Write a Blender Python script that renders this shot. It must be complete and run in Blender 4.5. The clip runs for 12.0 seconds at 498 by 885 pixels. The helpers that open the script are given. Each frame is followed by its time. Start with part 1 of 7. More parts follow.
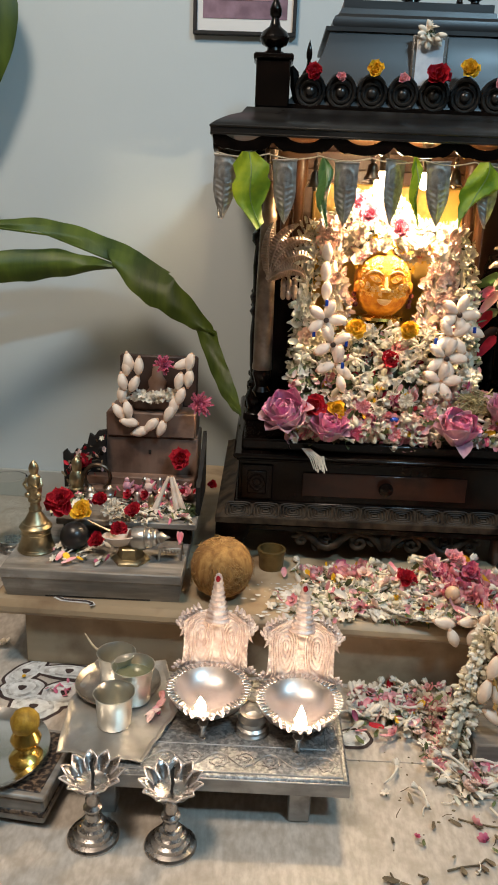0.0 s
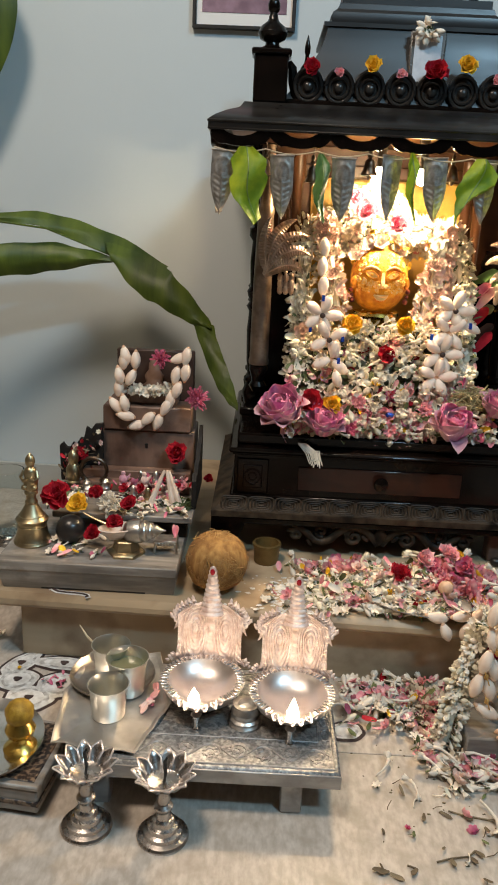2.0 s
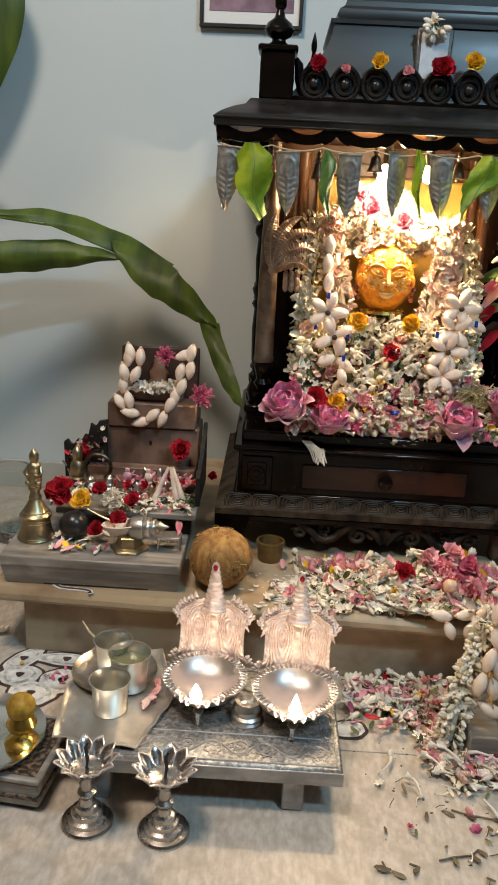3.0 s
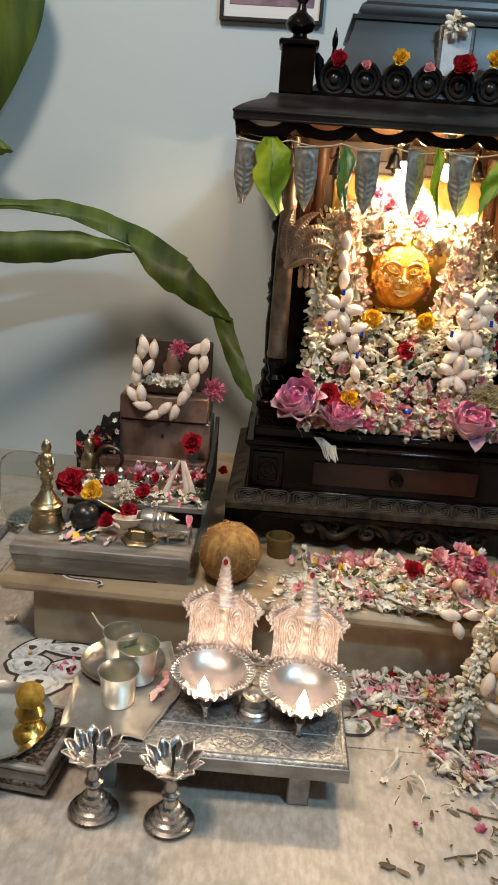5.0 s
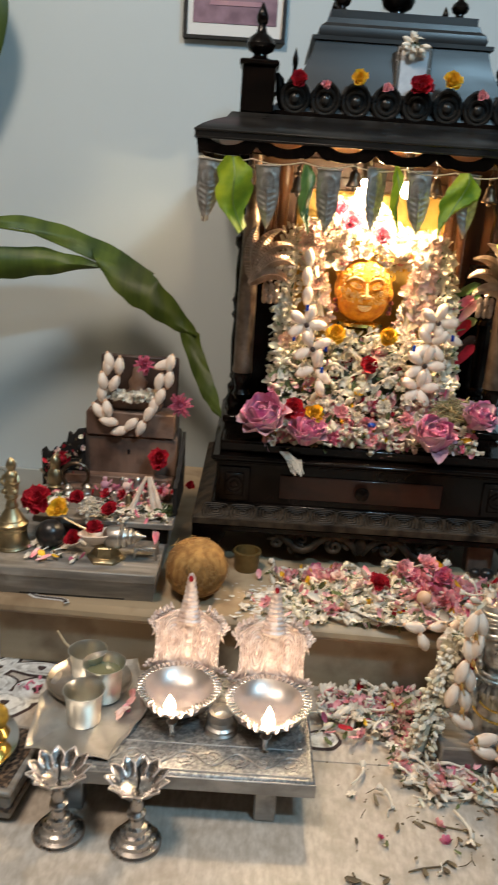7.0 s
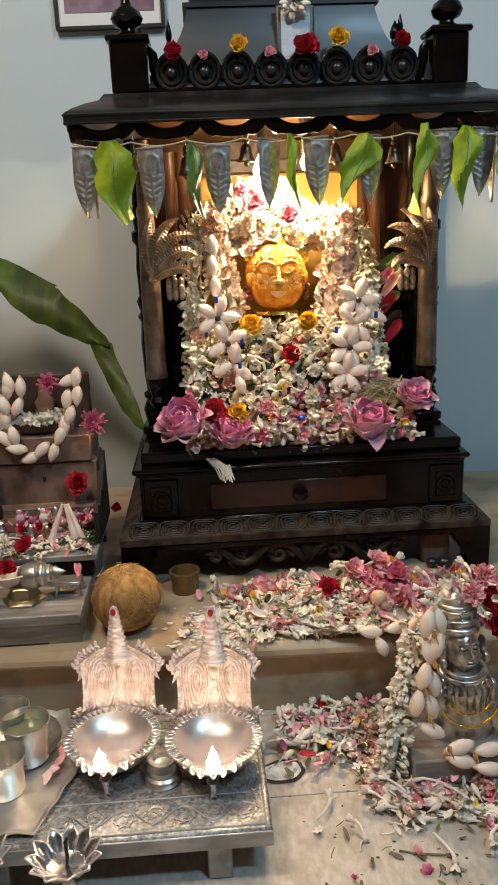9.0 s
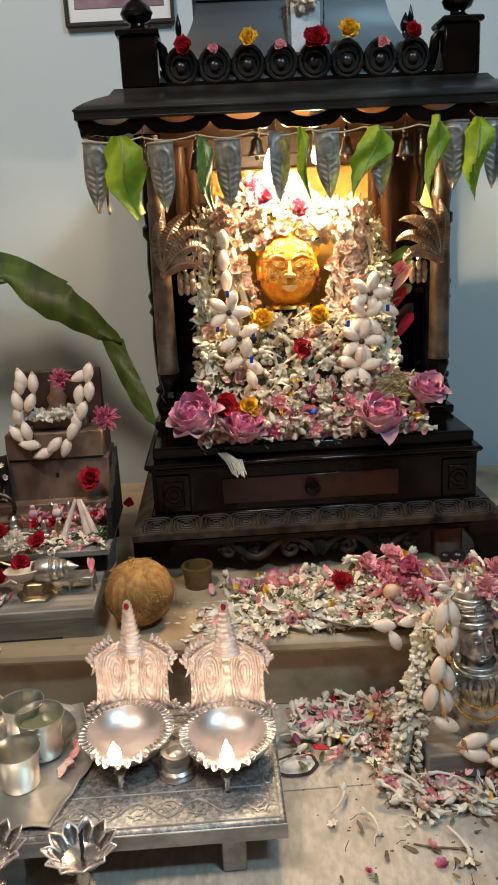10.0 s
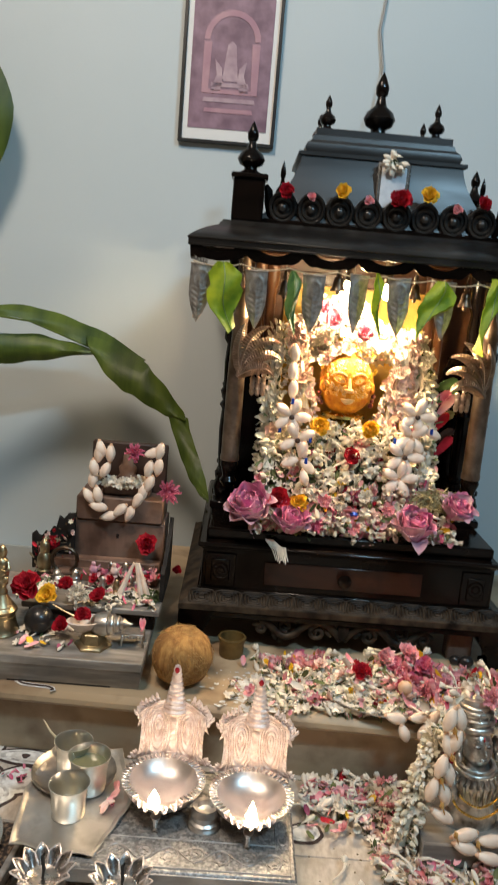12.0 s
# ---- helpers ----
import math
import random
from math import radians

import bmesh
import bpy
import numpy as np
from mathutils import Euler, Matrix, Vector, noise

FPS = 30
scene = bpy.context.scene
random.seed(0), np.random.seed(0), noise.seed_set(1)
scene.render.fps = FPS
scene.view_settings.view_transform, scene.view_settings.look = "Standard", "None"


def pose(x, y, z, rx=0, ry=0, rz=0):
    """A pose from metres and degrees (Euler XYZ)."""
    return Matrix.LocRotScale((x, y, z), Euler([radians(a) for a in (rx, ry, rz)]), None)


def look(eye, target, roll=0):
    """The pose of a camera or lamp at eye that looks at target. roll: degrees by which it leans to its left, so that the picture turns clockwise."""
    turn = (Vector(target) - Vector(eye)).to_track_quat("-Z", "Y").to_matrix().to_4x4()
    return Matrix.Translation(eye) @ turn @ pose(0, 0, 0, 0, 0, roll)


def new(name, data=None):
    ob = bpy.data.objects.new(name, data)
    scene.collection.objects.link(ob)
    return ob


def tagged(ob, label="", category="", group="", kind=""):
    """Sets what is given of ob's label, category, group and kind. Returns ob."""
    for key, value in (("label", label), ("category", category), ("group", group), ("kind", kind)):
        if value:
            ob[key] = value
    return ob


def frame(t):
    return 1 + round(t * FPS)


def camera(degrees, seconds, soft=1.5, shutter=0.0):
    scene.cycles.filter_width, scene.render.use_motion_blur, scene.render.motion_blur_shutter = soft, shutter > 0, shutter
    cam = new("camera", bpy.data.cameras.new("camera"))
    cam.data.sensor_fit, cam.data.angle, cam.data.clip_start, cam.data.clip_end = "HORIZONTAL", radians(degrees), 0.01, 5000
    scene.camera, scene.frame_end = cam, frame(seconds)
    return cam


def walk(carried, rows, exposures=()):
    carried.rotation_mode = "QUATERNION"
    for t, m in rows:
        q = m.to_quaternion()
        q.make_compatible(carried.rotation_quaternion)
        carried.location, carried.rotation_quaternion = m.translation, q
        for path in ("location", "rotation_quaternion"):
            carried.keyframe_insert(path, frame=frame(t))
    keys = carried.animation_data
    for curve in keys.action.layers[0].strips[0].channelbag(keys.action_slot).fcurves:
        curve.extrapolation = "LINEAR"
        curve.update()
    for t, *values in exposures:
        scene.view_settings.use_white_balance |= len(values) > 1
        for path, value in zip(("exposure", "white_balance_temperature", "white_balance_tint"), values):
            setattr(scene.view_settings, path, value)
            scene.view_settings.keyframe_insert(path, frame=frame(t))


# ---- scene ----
cam = camera(35.5, 12.0, 1.8, 0.5)
PATH = [
    (0, (0.375, 0.083, 0.809), (0.353, 2.0, 0.236), 2.4),
    (0.5, (0.376, 0.082, 0.806), (0.356, 1.997, 0.228), 2.6),
    (1, (0.385, 0.086, 0.806), (0.368, 2.001, 0.228), 2.5),
    (1.5, (0.388, 0.083, 0.809), (0.369, 1.996, 0.227), 2.2),
    (2, (0.382, 0.077, 0.81), (0.362, 1.989, 0.225), 2.8),
    (2.5, (0.377, 0.073, 0.81), (0.354, 1.988, 0.235), 3.3),
    (3, (0.386, 0.077, 0.798), (0.35, 1.992, 0.22), 3.0),
    (5, (0.377, 0.076, 0.797), (0.324, 1.986, 0.207), 4.1),
    (5.5, (0.37, 0.067, 0.8), (0.313, 1.976, 0.209), 4.1),
    (6, (0.37, 0.059, 0.8), (0.312, 1.968, 0.206), 4.3),
    (6.5, (0.376, 0.06, 0.804), (0.326, 1.972, 0.218), 4.2),
    (7, (0.393, 0.073, 0.81), (0.403, 1.992, 0.248), 4.0),
    (7.5, (0.45, 0.115, 0.808), (0.571, 2.04, 0.276), 2.1),
    (7.7, (0.465, 0.132, 0.797), (0.602, 2.056, 0.269), 0.8),
    (9.5, (0.471, 0.193, 0.765), (0.557, 2.118, 0.227), -2.8),
    (10, (0.47, 0.189, 0.763), (0.539, 2.113, 0.222), -2.9),
    (10.5, (0.454, 0.157, 0.782), (0.499, 2.082, 0.242), -0.8),
    (11, (0.446, 0.123, 0.821), (0.51, 2.051, 0.294), 1.6),
    (11.5, (0.414, 0.073, 0.853), (0.458, 2.013, 0.368), 3.1),
    (12, (0.385, 0.038, 0.877), (0.422, 1.995, 0.467), 4.9),
]
walk(cam, [(t, look(eye, target, roll)) for t, eye, target, roll in PATH], [(0.0, 0.0), (5.0, 0.02), (6.0, 0.04), (7.0, 0.0), (7.5, 0.0), (9.5, -0.08), (10.5, -0.03), (11.5, 0.02), (12.0, 0.08)])

# ---- light ----
world = bpy.data.worlds.new("room_world")
scene.world = world
world.use_nodes = True
world.node_tree.nodes["Background"].inputs[0].default_value = (1.0, 0.86, 0.72, 1)
world.node_tree.nodes["Background"].inputs[1].default_value = 0.03


def lamp(name, kind, place, target, watts, colour, size=0.1, size_y=None):
    data = bpy.data.lights.new(name, kind)
    data.energy, data.color = watts, colour
    if kind == "AREA":
        data.shape, data.size, data.size_y = "RECTANGLE", size, size_y or size
    else:
        data.shadow_soft_size = size
    if kind == "SPOT":
        data.spot_size, data.spot_blend = radians(174), 0.25
    ob = new(name, data)
    ob.matrix_world = look(place, target)
    return ob


TUBE_W, WARM_W, BULB_W, FLAME_W = 30.0, 38.0, 28.0, 0.145
lamp("tube_light", "AREA", (1.42, -0.20, 2.45), (0.4, 1.6, 0.5), TUBE_W, (0.48, 0.78, 1.0), 0.5, 0.08)
lamp("ceiling_lamp", "AREA", (-0.22, 0.56, 2.55), (-0.12, 0.9, 0.0), WARM_W, (1.0, 0.82, 0.655), 0.42, 0.42)
lamp("bulb_light", "SPOT", (0.592, 1.655, 0.862), (0.60, 1.70, 0.4), BULB_W, (1.0, 0.70, 0.39), 0.02)
lamp("bulb_light_side", "SPOT", (0.668, 1.640, 0.872), (0.66, 1.70, 0.4), BULB_W * 0.7, (1.0, 0.70, 0.39), 0.015)
lamp("flame_light", "POINT", (0.311, 1.036, 0.150), (0.3, 1, 0), FLAME_W, (1.0, 0.76, 0.58), 0.008)
lamp("flame_light_side", "POINT", (0.455, 1.014, 0.150), (0.4, 1, 0), FLAME_W, (1.0, 0.76, 0.58), 0.008)


# ---- materials ----
def mat(name, c1, c2=None, scale=8.0, rough=0.5, metal=0.0, bump=0.0, bscale=60.0, rand=0.0, stretch=(1, 1, 1), rough2=None, dirt=None, dirt_scale=2.5,
        glass=0.0, emit=None, power=0.0, coat=0.0, sub=0.0, island=True, contrast=(0.35, 0.68), spec=0.5):
    m = bpy.data.materials.new(name)
    m.use_nodes = True
    nt = m.node_tree
    n, link = nt.nodes, nt.links.new
    b = n["Principled BSDF"]
    c2 = c2 or c1
    tc, mp = n.new("ShaderNodeTexCoord"), n.new("ShaderNodeMapping")
    mp.inputs["Scale"].default_value = stretch
    link(tc.outputs["Object"], mp.inputs["Vector"])
    no = n.new("ShaderNodeTexNoise")
    no.inputs["Scale"].default_value, no.inputs["Detail"].default_value = scale, 6
    link(mp.outputs[0], no.inputs["Vector"])
    ra = n.new("ShaderNodeValToRGB")
    ra.color_ramp.elements[0].color, ra.color_ramp.elements[1].color = (*c1, 1), (*c2, 1)
    ra.color_ramp.elements[0].position, ra.color_ramp.elements[1].position = contrast
    link(no.outputs["Fac"], ra.inputs[0])
    out = ra.outputs[0]
    if dirt:
        d = n.new("ShaderNodeTexNoise")
        d.inputs["Scale"].default_value, d.inputs["Detail"].default_value = dirt_scale, 8
        link(tc.outputs["Object"], d.inputs["Vector"])
        dr = n.new("ShaderNodeMapRange")
        dr.inputs[1].default_value, dr.inputs[2].default_value = 0.48, 0.72
        link(d.outputs["Fac"], dr.inputs[0])
        mx = n.new("ShaderNodeMix")
        mx.data_type = "RGBA"
        link(dr.outputs[0], mx.inputs[0])
        link(out, mx.inputs[6])
        mx.inputs[7].default_value = (*dirt, 1)
        out = mx.outputs[2]
    if rand:
        g = n.new("ShaderNodeNewGeometry") if island else n.new("ShaderNodeObjectInfo")
        hs = n.new("ShaderNodeHueSaturation")
        r = n.new("ShaderNodeMapRange")
        r.inputs[3].default_value, r.inputs[4].default_value = 1 - rand, 1 + rand * 0.6
        link(g.outputs["Random Per Island"] if island else g.outputs["Random"], r.inputs[0])
        link(r.outputs[0], hs.inputs["Value"])
        link(out, hs.inputs["Color"])
        out = hs.outputs[0]
    link(out, b.inputs["Base Color"])
    b.inputs["Metallic"].default_value = metal
    b.inputs["Specular IOR Level"].default_value = spec
    fine = n.new("ShaderNodeTexNoise")
    fine.inputs["Scale"].default_value, fine.inputs["Detail"].default_value = bscale, 5
    link(mp.outputs[0], fine.inputs["Vector"])
    rr = n.new("ShaderNodeMapRange")
    rr.inputs[3].default_value, rr.inputs[4].default_value = rough * 0.75, rough2 or min(1, rough * 1.3)
    link(fine.outputs["Fac"], rr.inputs[0])
    link(rr.outputs[0], b.inputs["Roughness"])
    if bump:
        bu = n.new("ShaderNodeBump")
        bu.inputs["Strength"].default_value, bu.inputs["Distance"].default_value = 0.8, bump
        link(fine.outputs["Fac"], bu.inputs["Height"])
        link(bu.outputs[0], b.inputs["Normal"])
    if glass:
        b.inputs["Transmission Weight"].default_value = glass
    if coat:
        b.inputs["Coat Weight"].default_value, b.inputs["Coat Roughness"].default_value = coat, 0.12
    if sub:
        b.inputs["Subsurface Weight"].default_value, b.inputs["Subsurface Scale"].default_value = sub, 0.01
        b.inputs["Subsurface Radius"].default_value = (1.0, 0.8, 0.6)
    if emit:
        b.inputs["Emission Color"].default_value, b.inputs["Emission Strength"].default_value = (*emit, 1), power
    return m


WALL = mat("wall_paint", (0.55, 0.62, 0.64), (0.60, 0.665, 0.685), 1.2, 0.75, bump=0.00015, bscale=160)
# dark colour for the unseen walls, so metal and ebony reflect a dim room
DIM_ROOM = mat("dim_room_paint", (0.20, 0.155, 0.115), (0.25, 0.20, 0.155), 1.2, 0.8, bump=0.0005, bscale=220)
CEIL = mat("ceiling_paint", (0.52, 0.51, 0.49), (0.58, 0.57, 0.55), 1.2, 0.8, bump=0.0005, bscale=220)
TILE = mat("floor_tile", (0.425, 0.37, 0.312), (0.565, 0.51, 0.448), 120.0, 0.42, bump=0.00006, bscale=60, rough2=0.55, stretch=(1.0, 0.42, 1), contrast=(0.36, 0.64), dirt=(0.37, 0.315, 0.255), dirt_scale=26.0, rand=0.015, island=False)
GROUT = mat("tile_grout", (0.33, 0.29, 0.24), (0.40, 0.36, 0.30), 40, 0.85)
SKIRT = mat("skirting_tile", (0.42, 0.43, 0.40), (0.50, 0.50, 0.46), 6, 0.3)
EBONY = mat("ebony_wood", (0.0018, 0.0013, 0.0011), (0.0060, 0.0040, 0.0031), 14, 0.17, bump=0.00010, bscale=40, stretch=(0.25, 1, 1), dirt=(0.010, 0.0055, 0.004), dirt_scale=16, spec=0.20)
DRAWER = mat("drawer_wood", (0.009, 0.0037, 0.0026), (0.052, 0.017, 0.0095), 10, 0.20, bump=0.0002, bscale=50, stretch=(0.15, 1, 1), dirt=(0.012, 0.007, 0.006), dirt_scale=14, spec=0.35)
INNER = mat("inner_wood", (0.070, 0.026, 0.009), (0.15, 0.060, 0.022), 9, 0.38, bump=0.0003, bscale=60, stretch=(0.2, 1, 1))
GOLD = mat("gold_cloth", (0.75, 0.42, 0.07), (0.85, 0.55, 0.12), 12, 0.5, bump=0.0005, bscale=120)
BOARD = mat("board_wood", (0.35, 0.255, 0.155), (0.52, 0.405, 0.27), 9, 0.45, bump=0.0004, bscale=40, stretch=(0.12, 1, 1), dirt=(0.20, 0.125, 0.07), dirt_scale=10)
GREYWOOD = mat("silver_grey_wood", (0.145, 0.13, 0.115), (0.375, 0.345, 0.31), 60, 0.44, metal=0.12, bump=0.0006, bscale=80, stretch=(0.13, 1, 1), dirt=(0.20, 0.175, 0.15), dirt_scale=30)
BOXWOOD = mat("sandal_wood_box", (0.115, 0.062, 0.042), (0.31, 0.195, 0.142), 14, 0.5, bump=0.0008, bscale=60, stretch=(1, 1, 0.2), dirt=(0.06, 0.03, 0.02), dirt_scale=20)
SILVER = mat("polished_silver", (0.50, 0.47, 0.44), (0.70, 0.67, 0.645), 25, 0.25, metal=1.0, bump=0.0001, bscale=90)
DULLSILVER = mat("worn_silver", (0.46, 0.44, 0.41), (0.74, 0.71, 0.67), 22, 0.36, metal=1.0, bump=0.0005, bscale=90, dirt=(0.26, 0.24, 0.22), dirt_scale=30)
EMBOSSED = mat("embossed_silver", (0.20, 0.20, 0.20), (0.50, 0.50, 0.49), 190, 0.5, metal=0.7, bump=0.0012, bscale=210, contrast=(0.40, 0.62), dirt=(0.27, 0.27, 0.265), dirt_scale=130)
STOOLSILVER = mat("brushed_stool_silver", (0.34, 0.325, 0.31), (0.52, 0.50, 0.48), 60, 0.50, metal=0.75, bump=0.0004, bscale=120, stretch=(0.3, 1, 1), dirt=(0.27, 0.255, 0.24), dirt_scale=40)
COPPER = mat("rose_silver_repousse", (0.68, 0.52, 0.46), (0.93, 0.82, 0.77), 80, 0.44, metal=0.55, bump=0.0016, bscale=210)
CLAD = mat("tarnished_silver_sheet", (0.34, 0.255, 0.19), (0.58, 0.46, 0.37), 40, 0.34, metal=0.85, bump=0.0008, bscale=110)
CLADP = mat("dark_silver_pillar", (0.17, 0.12, 0.088), (0.36, 0.27, 0.205), 26, 0.40, metal=0.85, bump=0.0012, bscale=45, dirt=(0.09, 0.06, 0.042), dirt_scale=25)
TAG = mat("grey_silver_leaf", (0.27, 0.25, 0.225), (0.60, 0.565, 0.52), 60, 0.40, metal=0.95, bump=0.0008, bscale=130)
TRAYSILVER = mat("tray_silver", (0.52, 0.50, 0.47), (0.72, 0.695, 0.66), 12, 0.38, metal=0.85, bump=0.0004, bscale=40, dirt=(0.42, 0.40, 0.36), dirt_scale=26)
STEEL = mat("tumbler_silver", (0.66, 0.64, 0.57), (0.78, 0.76, 0.70), 10, 0.33, metal=1.0, bump=0.0001, bscale=50)
BRASS = mat("aged_brass", (0.34, 0.275, 0.16), (0.56, 0.475, 0.31), 30, 0.36, metal=1.0, bump=0.0004, bscale=80, dirt=(0.20, 0.155, 0.085), dirt_scale=30)
GOLDM = mat("bright_gold", (0.75, 0.48, 0.10), (0.9, 0.65, 0.18), 30, 0.25, metal=1.0, bump=0.0006, bscale=90)
BRONZE = mat("dark_bronze", (0.07, 0.05, 0.035), (0.14, 0.10, 0.07), 30, 0.35, metal=0.9, bump=0.0005, bscale=90)
COIR = mat("coconut_husk", (0.26, 0.118, 0.030), (0.52, 0.29, 0.088), 70, 0.9, bump=0.003, bscale=150, stretch=(1.4, 1.4, 0.12), dirt=(0.15, 0.065, 0.02), dirt_scale=18)
FIBRE = mat("coconut_fibre", (0.30, 0.155, 0.045), (0.60, 0.37, 0.14), 40, 0.85, rand=0.3)
BANANA = mat("banana_leaf", (0.028, 0.054, 0.006), (0.082, 0.122, 0.014), 10, 0.46, bump=0.0008, bscale=70, stretch=(3, 0.5, 0.5), spec=0.35)
RIB = mat("leaf_midrib", (0.13, 0.20, 0.05), (0.18, 0.26, 0.08), 20, 0.5)
LEAF = mat("mango_leaf", (0.13, 0.23, 0.008), (0.36, 0.43, 0.018), 26, 0.5, bump=0.0006, bscale=80, rand=0.25, spec=0.3)
LEAFD = mat("mango_leaf_dark", (0.05, 0.12, 0.03), (0.10, 0.20, 0.05), 30, 0.4, bump=0.0006, bscale=80)
STRING = mat("cotton_string", (0.45, 0.36, 0.24), (0.55, 0.46, 0.32), 60, 0.9)
WHITE = mat("white_petal", (0.76, 0.675, 0.555), (0.88, 0.81, 0.70), 60, 0.55, rand=0.16, spec=0.2)
CREAM = mat("cream_petal", (0.66, 0.605, 0.455), (0.78, 0.735, 0.60), 60, 0.55, rand=0.2, spec=0.2)
BUD = mat("white_bud", (0.76, 0.58, 0.455), (0.88, 0.77, 0.66), 45, 0.45, bump=0.0003, bscale=60, rand=0.09)
PINK = mat("pink_petal", (0.76, 0.25, 0.30), (0.92, 0.60, 0.58), 45, 0.55, rand=0.22, spec=0.2)
MAGENTA = mat("magenta_petal", (0.56, 0.07, 0.17), (0.78, 0.30, 0.38), 45, 0.55, rand=0.25, spec=0.2)
LILAC = mat("lotus_petal", (0.52, 0.10, 0.27), (0.82, 0.38, 0.53), 48, 0.6, bump=0.0016, bscale=90, rand=0.18, stretch=(0.5, 1.4, 1), spec=0.15)
FADED = mat("faded_lotus_petal", (0.50, 0.24, 0.33), (0.74, 0.50, 0.54), 34, 0.6, bump=0.0014, bscale=75, rand=0.2, stretch=(0.7, 1.2, 1), spec=0.15)
BLUSH = mat("blush_petal", (0.78, 0.50, 0.42), (0.86, 0.72, 0.64), 45, 0.55, rand=0.15, spec=0.2)
MATT = mat("matt_black_wood", (0.010, 0.009, 0.0085), (0.022, 0.019, 0.017), 20, 0.65, bump=0.0008, bscale=70, spec=0.25)
RUBBED = mat("rubbed_ebony", (0.008, 0.0055, 0.004), (0.080, 0.056, 0.036), 36, 0.5, bump=0.0003, bscale=70, spec=0.2)
# cupola's copy of the ebony: blue-grey sheen of the lit room raised in its base colour
SHEEN_EBONY = mat("sheen_ebony", (0.008, 0.0085, 0.009), (0.016, 0.017, 0.018), 14, 0.38, bump=0.0001, bscale=50, stretch=(0.25, 1, 1), spec=0.6)
DUSTED = mat("dusty_ebony", (0.004, 0.0034, 0.003), (0.012, 0.010, 0.0085), 18, 0.30, bump=0.0003, bscale=60, stretch=(0.3, 1, 1), dirt=(0.034, 0.030, 0.026), dirt_scale=11, spec=0.45)
BOWL = mat("smoky_bowl_silver", (0.76, 0.69, 0.65), (0.90, 0.85, 0.82), 18, 0.36, metal=1.0, bump=0.0004, bscale=45, dirt=(0.54, 0.46, 0.42), dirt_scale=22)
IDOL = mat("idol_silver", (0.44, 0.41, 0.365), (0.80, 0.765, 0.71), 45, 0.32, metal=0.9, bump=0.0006, bscale=110, dirt=(0.12, 0.10, 0.075), dirt_scale=55)
RED = mat("red_petal", (0.30, 0.005, 0.016), (0.50, 0.020, 0.034), 45, 0.5, rand=0.3, spec=0.2)
YELLOW = mat("yellow_petal", (0.80, 0.44, 0.02), (0.90, 0.58, 0.06), 45, 0.5, rand=0.18, spec=0.2)
GREEN = mat("green_sepal", (0.075, 0.10, 0.032), (0.21, 0.235, 0.09), 45, 0.6, rand=0.4)
DRY = mat("dry_sprig", (0.10, 0.07, 0.04), (0.22, 0.17, 0.10), 45, 0.8, rand=0.4)
TURMERIC = mat("turmeric_paste", (0.46, 0.15, 0.006), (0.78, 0.38, 0.025), 60, 0.75, bump=0.004, bscale=95)
FEATURE = mat("pale_silver_feature", (0.62, 0.38, 0.13), (0.78, 0.58, 0.30), 60, 0.4, metal=0.2, bump=0.001, bscale=90)
BLUE = mat("blue_foil", (0.02, 0.06, 0.40), (0.04, 0.12, 0.55), 30, 0.25, metal=0.4)
DARK = mat("dark_bead", (0.03, 0.015, 0.01), (0.06, 0.03, 0.02), 30, 0.5)
BLACK = mat("black_stone", (0.012, 0.011, 0.011), (0.025, 0.022, 0.021), 20, 0.3)
FRAMEB = mat("black_frame_paint", (0.012, 0.012, 0.013), (0.02, 0.02, 0.02), 20, 0.35)
MATW = mat("white_mount", (0.78, 0.78, 0.76), (0.82, 0.82, 0.80), 10, 0.7)
PRINT = mat("mauve_print", (0.17, 0.095, 0.135), (0.32, 0.20, 0.26), 26, 0.5)
PRINT2 = mat("pale_mauve_print", (0.38, 0.20, 0.26), (0.48, 0.28, 0.32), 25, 0.5)
PRINT3 = mat("grey_mauve_print", (0.34, 0.22, 0.27), (0.52, 0.38, 0.42), 35, 0.5)
CHALK = mat("white_kolam_paint", (0.52, 0.51, 0.485), (0.80, 0.80, 0.78), 70, 0.8)
OUTLINE = mat("dark_kolam_outline", (0.035, 0.02, 0.018), (0.07, 0.045, 0.04), 30, 0.8)
CABLE = mat("grey_cable", (0.35, 0.35, 0.34), (0.4, 0.4, 0.39), 30, 0.5)
CHAR = mat("charred_wick", (0.01, 0.009, 0.008), (0.02, 0.018, 0.015), 60, 0.9)
FLAME = mat("oil_flame", (1.0, 0.7, 0.3), None, 8, 0.5, emit=(1.0, 0.78, 0.48), power=55)
GLOW = mat("lit_bulb", (1.0, 0.85, 0.6), None, 8, 0.5, emit=(1.0, 0.78, 0.46), power=230)
CARD = mat("small_print", (0.45, 0.50, 0.56), (0.62, 0.66, 0.70), 50, 0.4)
LEATHER = mat("carved_brown_panel", (0.016, 0.009, 0.008), (0.20, 0.135, 0.088), 150, 0.42, bump=0.0010, bscale=120, contrast=(0.46, 0.62))
WATER = mat("oil_water", (0.14, 0.14, 0.08), (0.18, 0.18, 0.10), 10, 0.08)


